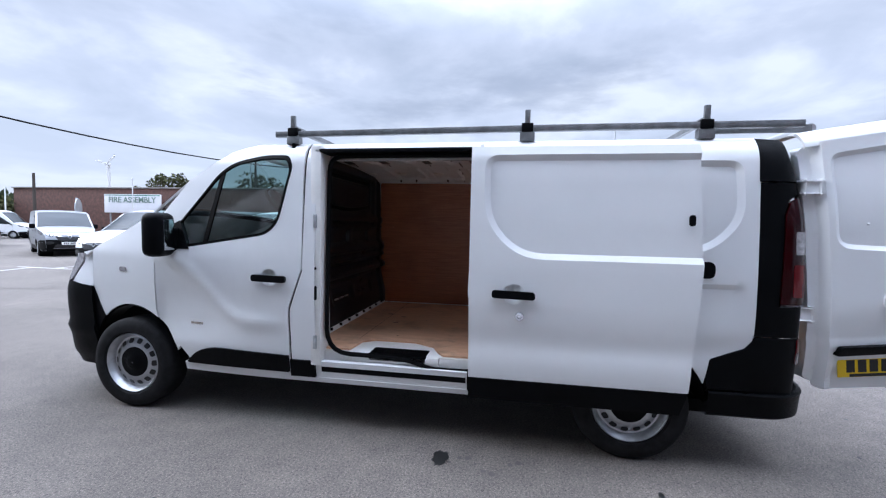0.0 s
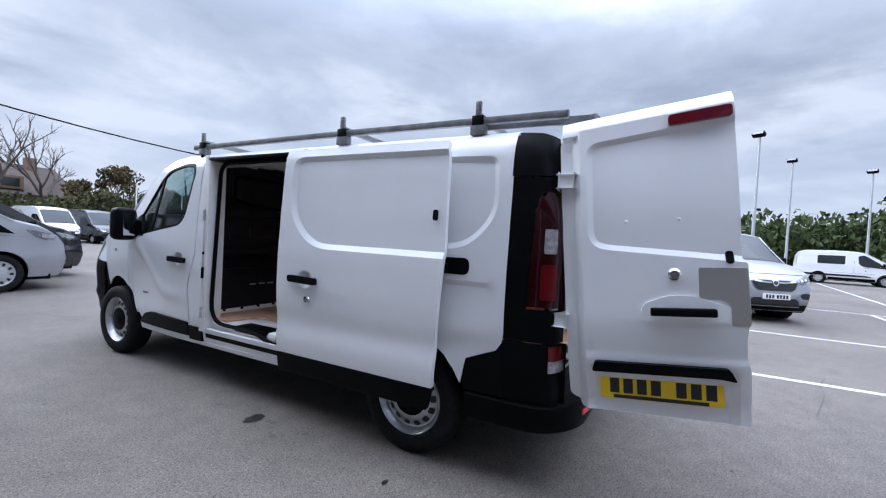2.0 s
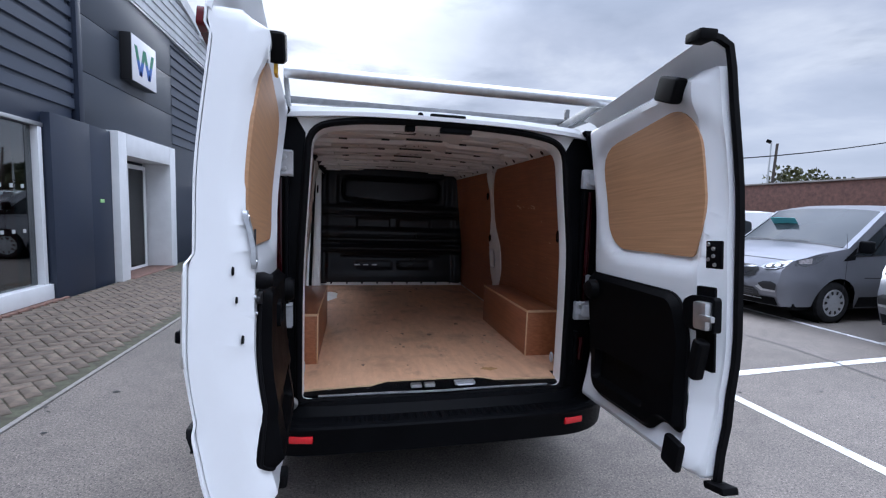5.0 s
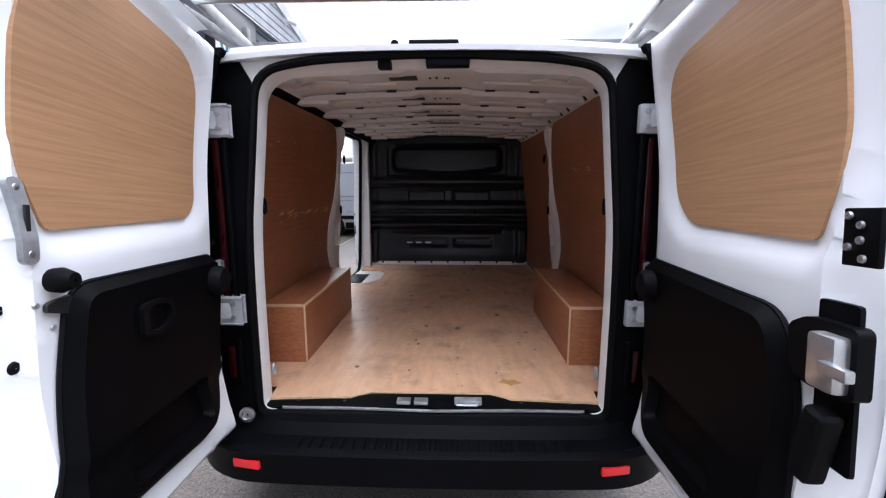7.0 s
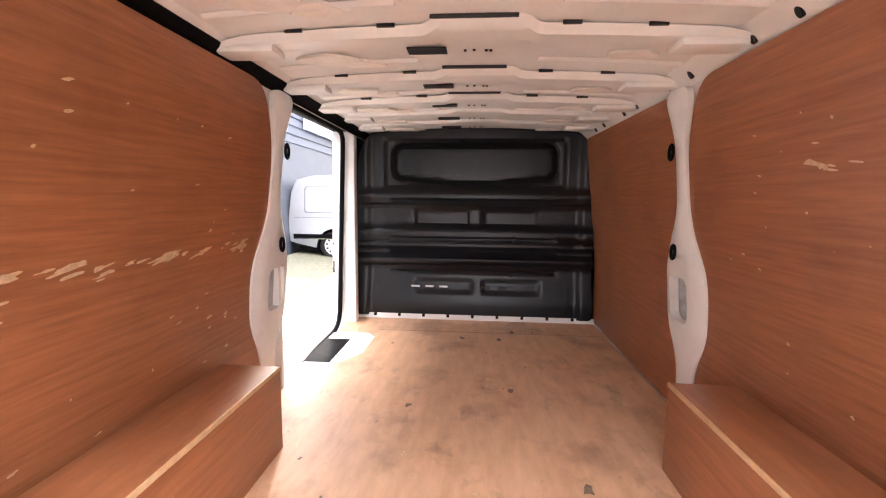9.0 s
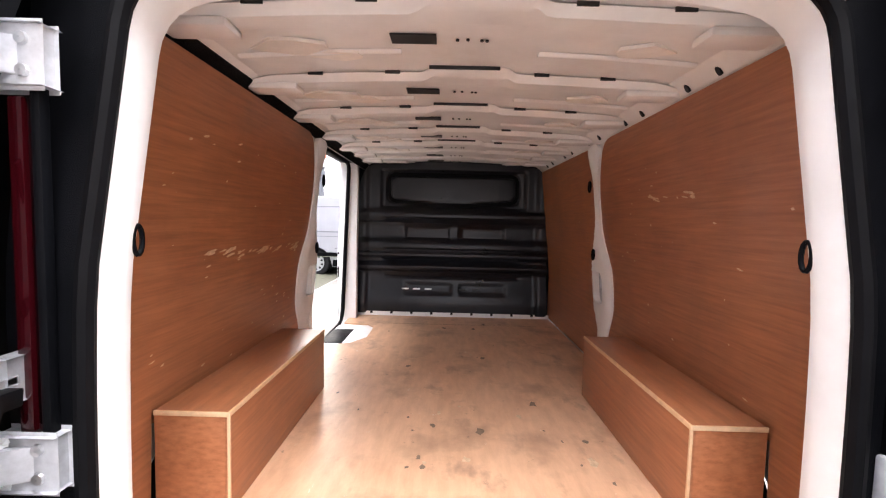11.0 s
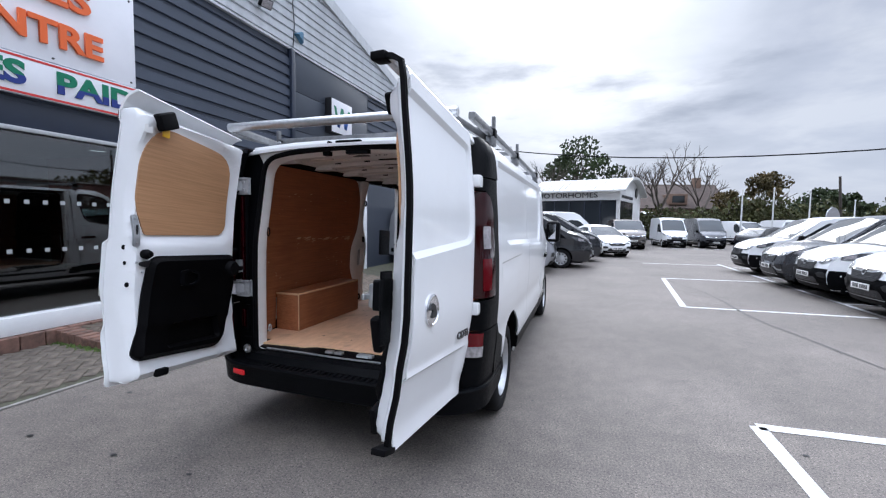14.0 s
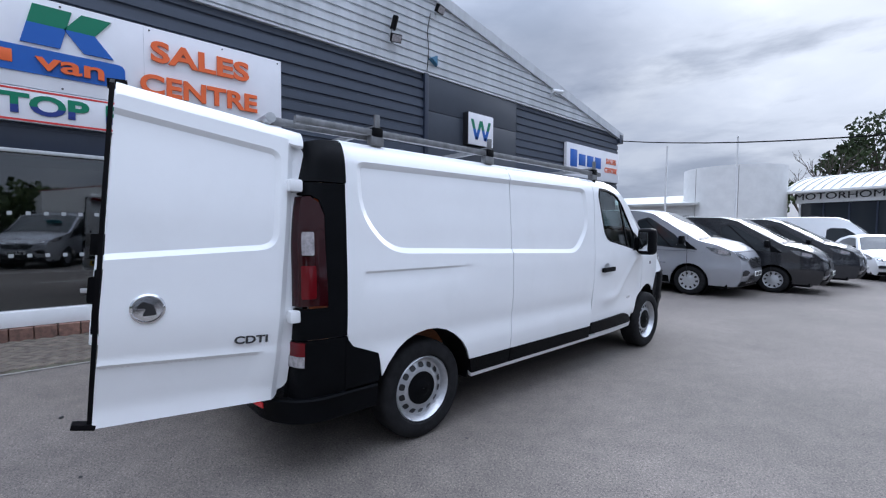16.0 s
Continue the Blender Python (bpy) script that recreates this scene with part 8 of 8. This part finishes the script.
vehicle("large", "white", 6.75, 26.4, 184, "white high-roof van with black bumper in the back row", group="back row of vans", size=0.70)
vehicle("mid", "white", 10.0, 37.0, 182, "white van far back between two taller ones", group="back row of vans", size=0.97)
vehicle("large", "darkgrey", 8.85, 26.6, 184, "dark grey high-roof van in the back row", group="back row of vans", size=0.70)
vehicle("mid", "white", 13.0, 31.4, 205, "white-fronted van with black bumper in the back row", group="back row of vans", size=0.85)
vehicle("large", "white", 16.6, 33.0, 205, "white van at the end of the back row", group="back row of vans", size=0.70)
vehicle("large", "white", 19.6, 33.5, 205, "white van near the brick wall", group="back row of vans", size=0.70)
vehicle("hatch", "black", 13.2, 27.6, -60, "black hatchback car seen from behind", "car", dark_nose=False)
vehicle("mid", "white", 16.9, -13.8, 172, "white panel van parked across the far bays", group="far bays")
vehicle("pickup", "black", 23.2, -14.6, 172, "black pickup truck parked beyond the white van", "pickup", dark_nose=False, group="far bays")
vehicle("mid", "white", 27.5, -11.5, 172, "white crew van with side glass in the far bays", crew=True, group="far bays")
vehicle("mid", "white", 20.5, 0.4, 95, "white van parked behind the silver row", dark_nose=False, group="far bays")
for w in car_wheels.values():
    for o in (*w.children_recursive, w):
        bpy.data.objects.remove(o)

# ---- motorhome showroom ----
ROOF_M = mat("ribbed_metal_roof", (0.56, 0.57, 0.56), 0.42, metal=0.2, var=0.08, scale=1)
RENDER = mat("white_render", (0.70, 0.70, 0.69), 0.75, var=0.06, scale=1.5)
DARKWIN = mat("dark_window_wall", (0.02, 0.024, 0.028), 0.08, coat=0.4)
mh = thing("motorhome_showroom", pose(-2.0, 31.35, 0, 0, 0, -16), "white showroom with a curved ribbed roof and glass front", "building")
WID, DEP, EAVE = 5.9, 8.0, 3.15


def barrel(u, v):
    """u along the front, v 0..1 over the arch from front eave to back."""
    a = v * 2 - 1
    return (u, -0.45 + (DEP + 0.6) * v, EAVE + 0.60 + 1.15 * (1 - a * a))


part("roof", sheet([(-0.6, 0), (WID + 0.5, 0), (WID + 0.5, 1), (-0.6, 1)], (), 0.09, barrel, 0.10), ROOF_M, mh)
for k in range(17):
    u = -0.55 + k * (WID + 1.0) / 16
    part("roof_rib", sweep([Vector(barrel(u, j / 14)) + Vector((0, 0, 0.03)) for j in range(15)], rect(0.06, 0.07)), ROOF_M, mh)
part("fascia", box(-0.1, WID, -0.03, 0.10, EAVE - 0.05, EAVE + 0.68, 0.01), RENDER, mh)
part("eave_trim", box(-0.65, WID + 0.5, -0.50, -0.30, EAVE + 0.52, EAVE + 0.66, 0.02), RENDER, mh)
part("back_body", box(-0.1, WID - 0.05, 0.4, DEP, 0, EAVE + 0.6), RENDER, mh)
part("front_glass", box(0.15, WID - 0.2, 0.10, 0.16, 0.35, EAVE - 0.06), DARKWIN, mh)
part("base_wall", box(-0.1, WID, 0.02, 0.2, 0, 0.35), RENDER, mh)
for k in range(6):
    u = 0.05 + k * (WID - 0.25) / 5
    part("glazing_bar", box(u, u + 0.07, 0.05, 0.12, 0.35, EAVE - 0.06), FRAME_W if k in (0, 5) else COLUMN, mh)
b = sheet([(0.1, 0)] + [(DEP * j / 14, EAVE + 0.60 + 1.10 * (1 - (j / 7 - 1) ** 2)) for j in range(15)] + [(DEP, 0)], (), 1.0, lambda y, z: (WID - 0.02, y, z), 0.1)
part("gable_wall", b, RENDER, mh)
for k in range(7):
    part("side_pane", box(WID + 0.0, WID + 0.02, 0.45 + k * 0.62, 0.97 + k * 0.62, 0.4, EAVE - 0.1), DARKWIN, mh)
part("side_fascia", box(WID - 0.02, WID + 0.04, 0.0, 5.0, EAVE - 0.05, EAVE + 0.55), RENDER, mh)
for k in range(12):
    part("fascia_bar", box(WID + 0.04, WID + 0.055, 0.5 + k * 0.34, 0.76 + k * 0.34, EAVE + 0.12, EAVE + 0.34), INK, mh)
part("porthole", rotated(lathe([(0.42, 0), (0.42, 0.05), (0.002, 0.05)], 28), pose(WID + 0.02, 5.9, EAVE + 0.75)), DARKWIN, mh)
words("letters", "MOTORHOMES", 0.52, pose(2.15, -0.055, EAVE + 0.30, 90, 0, 0), INK, mh, 0.03, squeeze=1.28)
dr = thing("white_drum", pose(-5.2, 31.0, 0), "white rounded stair drum of the showroom", "building")
part("drum_wall", cyl((0, 0, 0), (0, 0, 5.35), 2.75, seg=48), RENDER, dr)
for a in (-120, -70):
    part("panel_joint", sweep([(2.755 * math.cos(radians(a)), 2.755 * math.sin(radians(a)), 0.1), (2.755 * math.cos(radians(a)), 2.755 * math.sin(radians(a)), 5.3)], rect(0.03, 0.01)), CONC, dr)
wing = thing("low_wing", pose(-13.5, 28.0, 0, 0, 0, 6), "low pale wing with a shallow ribbed roof", "building")
part("wing_wall", box(0, 7.0, 0, 6, 0, 3.1), RENDER, wing)
part("wing_roof", sheet([(-0.3, -0.5), (7.2, -0.5), (7.2, 6.2), (-0.3, 6.2)], (), 0.5, lambda x, y: (x, y, 3.2 + 0.14 * (y + 0.5)), 0.15), ROOF_M, wing)
for k in range(3):
    part("wing_window", box(0.6 + k * 2.2, 2.2 + k * 2.2, -0.02, 0.05, 1.2, 2.4), DARKWIN, wing)

# ---- brick wall, sign boards, far building ----
BRICK_F = mat("far_red_brick", (0.125, 0.062, 0.048), 0.85, var=0.22, scale=4, second=(0.095, 0.048, 0.040))
tagged(finish("wall_yard", box(25.5, 26.2, 12, 43.5, 0, 3.85, 0.03), BRICK_F), "long dark red brick building wall", "wall", kind="structure")
tagged(finish("wall_yard_coping", box(25.40, 26.3, 11.9, 43.6, 3.855, 3.95, 0.02), CONC), "pale coping on the brick wall", "wall", kind="structure")
FADED = mat("faded_green_letters", (0.16, 0.24, 0.20), 0.6)
sb = thing("assembly_sign", pose(24.9, 31.2, 0, 0, 0, 4), "white fire assembly sign board with dark green letters", "sign")
part("board", box(-0.05, 0.05, -2.4, 2.4, 1.9, 3.35, 0.02), SIGN_W, sb)
part("board_border", box(-0.065, -0.05, -2.35, 2.35, 3.24, 3.30), GREEN, sb)
words("letters", "FIRE ASSEMBLY", 0.62, pose(-0.07, 0, 2.90, 90, 0, -90), FADED, sb, 0.02, squeeze=0.98, bold=0.006)
for y in (-2.0, 2.0):
    part("post", box(0.051, 0.13, y - 0.05, y + 0.05, 0, 3.2), GALV, sb)
rs = thing("round_sign", pose(11.2, 19.6, -0.2, 0, 0, 35), "back of a round road sign on a steel post", "sign")
part("disc", rotated(lathe([(0.42, -0.012), (0.42, 0.012), (0.002, 0.012), ], 32), pose(0, 0, 2.0, 0, 0, 90)), GALV, rs)
part("disc_back", rotated(lathe([(0.42, -0.012), (0.002, -0.012)], 32), pose(0, 0, 2.0, 0, 0, 90)), GALV, rs)
part("post", cyl((0, 0.05, 0), (0, 0.05, 2.45), 0.038, seg=12), GALV, rs)
vb = thing("van_centre_building", pose(44, 3.5, 0, 0, 0, 84), "white gabled sales building with red lettering bars", "building")
part("front_wall", sheet([(-7, 0), (-7, 4.6), (0, 5.9), (7, 4.6), (7, 0)], (), 4, lambda x, z: (x, 0, z), 0.3), RENDER, vb)
part("hall", box(-6.9, 6.9, -14, -0.31, 0, 4.5), RENDER, vb)
part("verge", sweep([(-7.2, 0.1, 4.6), (0, 0.1, 5.95), (7.2, 0.1, 4.6)], rect(0.2, 0.16)), mat("faded_red_verge", (0.20, 0.06, 0.055), 0.6, var=0.15, scale=3), vb)
for x0, x1 in ((-5.4, -3.2), (-2.6, -0.8), (-0.2, 4.6)):
    part("lettering_bar", box(-x1, -x0, 0.0, 0.05, 3.85, 4.45), RED_S, vb)
part("lettering_bar", box(-2.2, 2.2, 0.0, 0.05, 3.2, 3.5), INK, vb)

# ---- poles, lamps, cable, turbine ----
POLE_W = mat("white_pole", (0.68, 0.68, 0.68), 0.5, var=0.08, scale=4)
WOOD_P = mat("dark_wood_pole", (0.055, 0.045, 0.038), 0.85, var=0.25, scale=3, stretch=(4, 4, 0.4))
for x, y, h in ((-2.6, 21.5, 5.6), (-5.2, 20.5, 5.4), (-7.6, 19.2, 5.0), (10.3, 27.4, 3.5), (12.5, 29.2, 3.7), (15.3, 31.5, 3.7), (22.3, 28.5, 4.2), (19.8, 36.0, 3.3)):
    fp = thing("flag_pole", pose(x, y, 0), "slim white flag pole standing bare", "pole", "white poles")
    part("shaft", cyl((0, 0, 0), (0, 0, h), 0.055, 0.035, seg=12), POLE_W, fp)
    part("finial", rotated(lathe([(0.002, 0.1), (0.05, 0.06), (0.05, 0.02), (0.03, 0)], 12), pose(0, 0, h, 0, -90, 0)), POLE_W, fp)
for x, y, h, lean in ((21.7, 41.5, 5.6, -4), (22.3, 37.0, 4.7, 0), (30.5, 24.5, 7.4, 2)):
    tp = thing("telegraph_pole", pose(x, y, 0, 0, lean, 0), "dark wooden telegraph pole", "pole", "telegraph poles")
    part("shaft", cyl((0, 0, 0), (0, 0, h), 0.12, 0.085, seg=12), WOOD_P, tp)
for x, y, h, turn in ((25.6, -4.6, 7.9, 60), (35.5, -8.1, 8.2, 60), (38.0, -13.2, 7.7, 60), (31.0, 25.2, 7.6, 40), (24, -16.5, 6.8, 60), (28, -13.8, 5.6, 60)):
    lp = thing("yard_lamp", pose(x, y, 0, 0, 0, turn), "grey lamp post with a square flood lamp", "lamp post", "yard lamps")
    part("post", cyl((0, 0, 0), (0, 0, h), 0.10, 0.055, seg=12), GALV, lp)
    part("head", rotated(box(-0.30, 0.30, -0.16, 0.16, -0.10, 0.10, 0.03), pose(0, 0.15, h + 0.08, 25, 0, 0)), BLACK, lp)
    part("lens", rotated(box(-0.26, 0.26, 0.161, 0.168, -0.08, 0.08), pose(0, 0.15, h + 0.08, 25, 0, 0)), CLEAR, lp)
cab_ = thing("overhead_cable", pose(0, 0, 0), "black overhead cable slung across the yard", "cable")
A_, B_ = Vector((-4.25, 13.9, 4.62)), Vector((26.0, 6.0, 7.0))
part("wire", sweep([A_.lerp(B_, k / 30) - Vector((0, 0, 4 * 2.4 * (k / 30) * (1 - k / 30))) for k in range(31)], circle(0.018, 6)), RUBBER, cab_)
tw = thing("wind_turbine", pose(200, 228, 0), "pale wind turbine far beyond the roofs", "turbine")
part("tower", cyl((0, 0, 0), (0, 0, 32), 1.1, 0.6, seg=16), POLE_W, tw)
part("nacelle", box(-1.6, 0.8, -0.7, 0.7, 31.3, 32.8, 0.3), POLE_W, tw)
for a in (20, 140, 260):
    part("blade", sweep([(-1.7, 0.6 * math.cos(radians(a)), 32 + 0.6 * math.sin(radians(a))), (-1.7, 7.5 * math.cos(radians(a)), 32 + 7.5 * math.sin(radians(a)))], rect(0.9, 0.25), up=(1, 0, 0)), POLE_W, tw)

# ---- trees, hedge, house ----
def leaf_mat(name, c, c2):
    return mat(name, c, 0.7, var=0.3, scale=0.9, second=c2, rnd=0.0, spec=0.25)


LEAF = [leaf_mat("dark_green_leaves", (0.040, 0.058, 0.022), (0.026, 0.036, 0.016)), leaf_mat("olive_leaves", (0.070, 0.074, 0.026), (0.042, 0.046, 0.020)),
        leaf_mat("autumn_leaves", (0.100, 0.070, 0.028), (0.055, 0.054, 0.022)), leaf_mat("mid_green_leaves", (0.062, 0.088, 0.028), (0.038, 0.055, 0.020))]
BARK = mat("grey_bark", (0.085, 0.070, 0.058), 0.9, var=0.3, scale=5, stretch=(3, 3, 0.6), bump=0.5, bscale=20)


def leaves(b, c, r, n, rnd, size):
    for _ in range(n):
        while True:
            p = Vector((rnd.uniform(-1, 1), rnd.uniform(-1, 1), rnd.uniform(-1, 1)))
            if 0.25 < p.length < 1:
                break
        p = Vector((p.x * r[0], p.y * r[1], p.z * r[2])) + c
        s_ = size * rnd.uniform(0.6, 1.4)
        q = Euler((rnd.uniform(0, 6.3), rnd.uniform(0, 6.3), rnd.uniform(0, 6.3))).to_matrix()
        vs = [b.verts.new(p + q @ Vector(k) * s_) for k in ((-0.5, 0, 0), (0, -0.32, 0.08), (0.5, 0, 0), (0, 0.32, 0.08))]
        b.faces.new(vs)


def raw(name, b, material, parent):
    me = bpy.data.meshes.new(name)
    b.to_mesh(me)
    b.free()
    me.materials.append(material)
    ob = new(name, me)
    ob.parent = parent
    return ob


def limb(b, p, d, length, r, depth, rnd, ends, spread=0.6):
    q = p + d * length
    mid = p.lerp(q, 0.5) + Vector((rnd.uniform(-1, 1), rnd.uniform(-1, 1), rnd.uniform(-0.5, 0.5))) * length * 0.06
    sec = circle(1, 6)
    pts = [p, mid, q]
    rs_ = [r, r * 0.82, r * 0.64]
    rings = []
    up = Vector((0.3, 0.8, 0.2)).normalized()
    for pt, rr in zip(pts, rs_):
        side = d.cross(up).normalized()
        u2 = side.cross(d).normalized()
        rings.append([b.verts.new(pt + side * s_ * rr + u2 * t * rr) for s_, t in sec])
    for a, c in zip(rings, rings[1:]):
        for k in range(6):
            b.faces.new((a[k], a[(k + 1) % 6], c[(k + 1) % 6], c[k]))
    ends.append((q, depth))
    if depth:
        for _ in range(3 if depth > 2 else 2 + (rnd.random() < 0.5)):
            nd = (d + Vector((rnd.uniform(-1, 1), rnd.uniform(-1, 1), rnd.uniform(-0.25, 0.7))) * spread).normalized()
            limb(b, p.lerp(q, rnd.uniform(0.7, 1.0)), nd, length * rnd.uniform(0.6, 0.85), r * 0.58, depth - 1, rnd, ends, spread)


def tree(x, y, h, w, material, seed, label, bare=False, n=2600, leaf=0.34, low=0.35, group="trees behind the yard"):
    rnd = random.Random(seed)
    t = thing("bare_tree" if bare else "tree", pose(x, y, 0), label, "tree", group)
    b = bmesh.new()
    ends = []
    limb(b, Vector((0, 0, 0)), Vector((rnd.uniform(-0.06, 0.06), 0, 1)).normalized(), h * (0.34 if bare else 0.36), h * 0.028, 5 if bare else 3, rnd, ends, 0.75 if bare else 0.7)
    raw("trunk", b, BARK, t)
    if not bare:
        b = bmesh.new()
        clumps = 26
        for k in range(clumps):
            a = rnd.uniform(0, 6.28)
            f = rnd.random() ** 0.5
            zc = low + (1 - low) * rnd.random()
            wid = math.sin(math.pi * min(0.97, max(0.08, (zc - low) / (1 - low) * 0.85 + 0.12))) ** 0.7
            c = Vector((w * 0.5 * f * wid * math.cos(a), w * 0.5 * f * wid * math.sin(a), h * zc * 0.95))
            q = w * rnd.uniform(0.10, 0.19)
            leaves(b, c, (q, q, q * 0.8), n // clumps, rnd, leaf)
        raw("crown", b, material, t)
    return t


tree(0.4, 43.0, 9.6, 8.6, LEAF[0], 1, "tall dark oak tree behind the motorhome showroom", n=4200, leaf=0.36)
tree(18.3, 46.5, 6.6, 5.0, LEAF[2], 2, "broad olive green tree turning to autumn", n=3600, leaf=0.32, low=0.15)
tree(14.8, 45.0, 4.8, 4.4, LEAF[2], 3, "brown autumn tree behind the vans", n=2600, leaf=0.32, low=0.1)
tree(23.5, 50.0, 5.0, 6.0, LEAF[0], 4, "dark rounded tree by the brick wall", n=2600, leaf=0.36, low=0.2)
tree(26.5, 50.0, 4.8, 3.0, LEAF[0], 5, "dark conifer tree by the brick wall", n=2000, leaf=0.30, low=0.1)
tree(-6.0, 42.0, 6.2, 4.5, LEAF[3], 6, "small green tree behind the low wing", n=1500)
tree(34.0, 36.0, 6.0, 6.0, LEAF[1], 12, "olive tree beyond the brick wall", n=1800)
tree(40.0, 30.0, 6.2, 9.0, LEAF[1], 13, "spreading tree beyond the brick wall", n=2200, leaf=0.4)
for k, (x, y, h) in enumerate(((5.8, 41.5, 7.4), (8.2, 42.5, 8.6), (12.6, 47.0, 8.0), (3.0, 40.5, 6.6), (-3.2, 41.0, 7.2))):
    tree(x, y, h, 4, None, 20 + k, "leafless grey tree with twisting branches", bare=True)
hedge = bmesh.new()
rnd = random.Random(77)
for k in range(46):
    x = 3.5 + k * 0.62
    y = 39.0 + 0.22 * (x - 3.5) + rnd.uniform(-1, 1)
    hh = 1.15 + 0.6 * rnd.random() + (0.55 if 14 < x < 22 else 0)
    leaves(hedge, Vector((x, y, hh * 0.95)), (0.9, 0.9, hh), 190, rnd, 0.34)
ob = raw("hedge", hedge, LEAF[1], None)
tagged(ob, "overgrown dark hedge behind the back row", "hedge", kind="stuff")
woods = bmesh.new()
for k in range(64):
    a = radians(93 + k * 0.85)
    d = 62 + rnd.uniform(-4, 6)
    hh = 2.6 + 1.0 * rnd.random() + 1.5 * smooth01((k - 14) / 10)
    leaves(woods, Vector((-3 + d * math.sin(a), d * math.cos(a), hh * 0.95)), (2.6, 2.6, hh), 260, rnd, 0.75)
ob = raw("woods", woods, LEAF[3], None)
tagged(ob, "dense green belt of trees beyond the far bays", "woods", kind="stuff")
far = bmesh.new()
for k in range(120):
    a = radians(18 + k * 0.75)
    d = 150 + rnd.uniform(-10, 10)
    leaves(far, Vector((d * math.sin(a), d * math.cos(a), 3.2)), (5, 5, 3.8 + 2.4 * rnd.random()), 60, rnd, 2.0)
ob = raw("far_trees", far, LEAF[0], None)
tagged(ob, "distant dark tree line on the horizon", "woods", kind="stuff")

ROOF_T = mat("brown_roof_tiles", (0.085, 0.062, 0.052), 0.85, var=0.25, scale=3, bump=0.5, bscale=10)
HOUSE_B = mat("buff_house_brick", (0.20, 0.13, 0.095), 0.85, var=0.2, scale=5)
hs = thing("house", pose(11.2, 47.5, -0.9, 0, 0, 12), "brown brick house with a tiled gable roof", "house")
part("walls", box(-4.2, 4.2, 0, 7, 0, 4.2), HOUSE_B, hs)
for s in (-1, 1):
    part("roof_slope", sheet([(-4.6, 0), (4.6, 0), (4.6, 1), (-4.6, 1)], (), 0.5, lambda x, v, s=s: (x, 3.5 + s * 4.0 * (1 - v), 4.0 + 2.7 * v), 0.12), ROOF_T, hs)
part("gable_end", sheet([(-0.4, 4.0), (3.5, 6.65), (7.4, 4.0)], (), 2, lambda y, z: (4.22, y, z), 0.1), HOUSE_B, hs)
part("gable_end", sheet([(-0.4, 4.0), (3.5, 6.65), (7.4, 4.0)], (), 2, lambda y, z: (-4.22, y, z), 0.1), HOUSE_B, hs)
part("dormer", box(-1.6, 0.2, -0.2, 2.0, 4.4, 5.5, 0.02), HOUSE_B, hs)
part("dormer_window", box(-1.3, -0.1, -0.24, -0.19, 4.6, 5.3), DARKWIN, hs)
part("chimney", box(2.2, 2.9, 3.0, 3.7, 6.0, 7.5, 0.03), HOUSE_B, hs)
for x in (-3.0, -0.6, 1.8):
    part("window", box(x, x + 1.2, -0.04, 0.02, 2.2, 3.4), DARKWIN, hs)
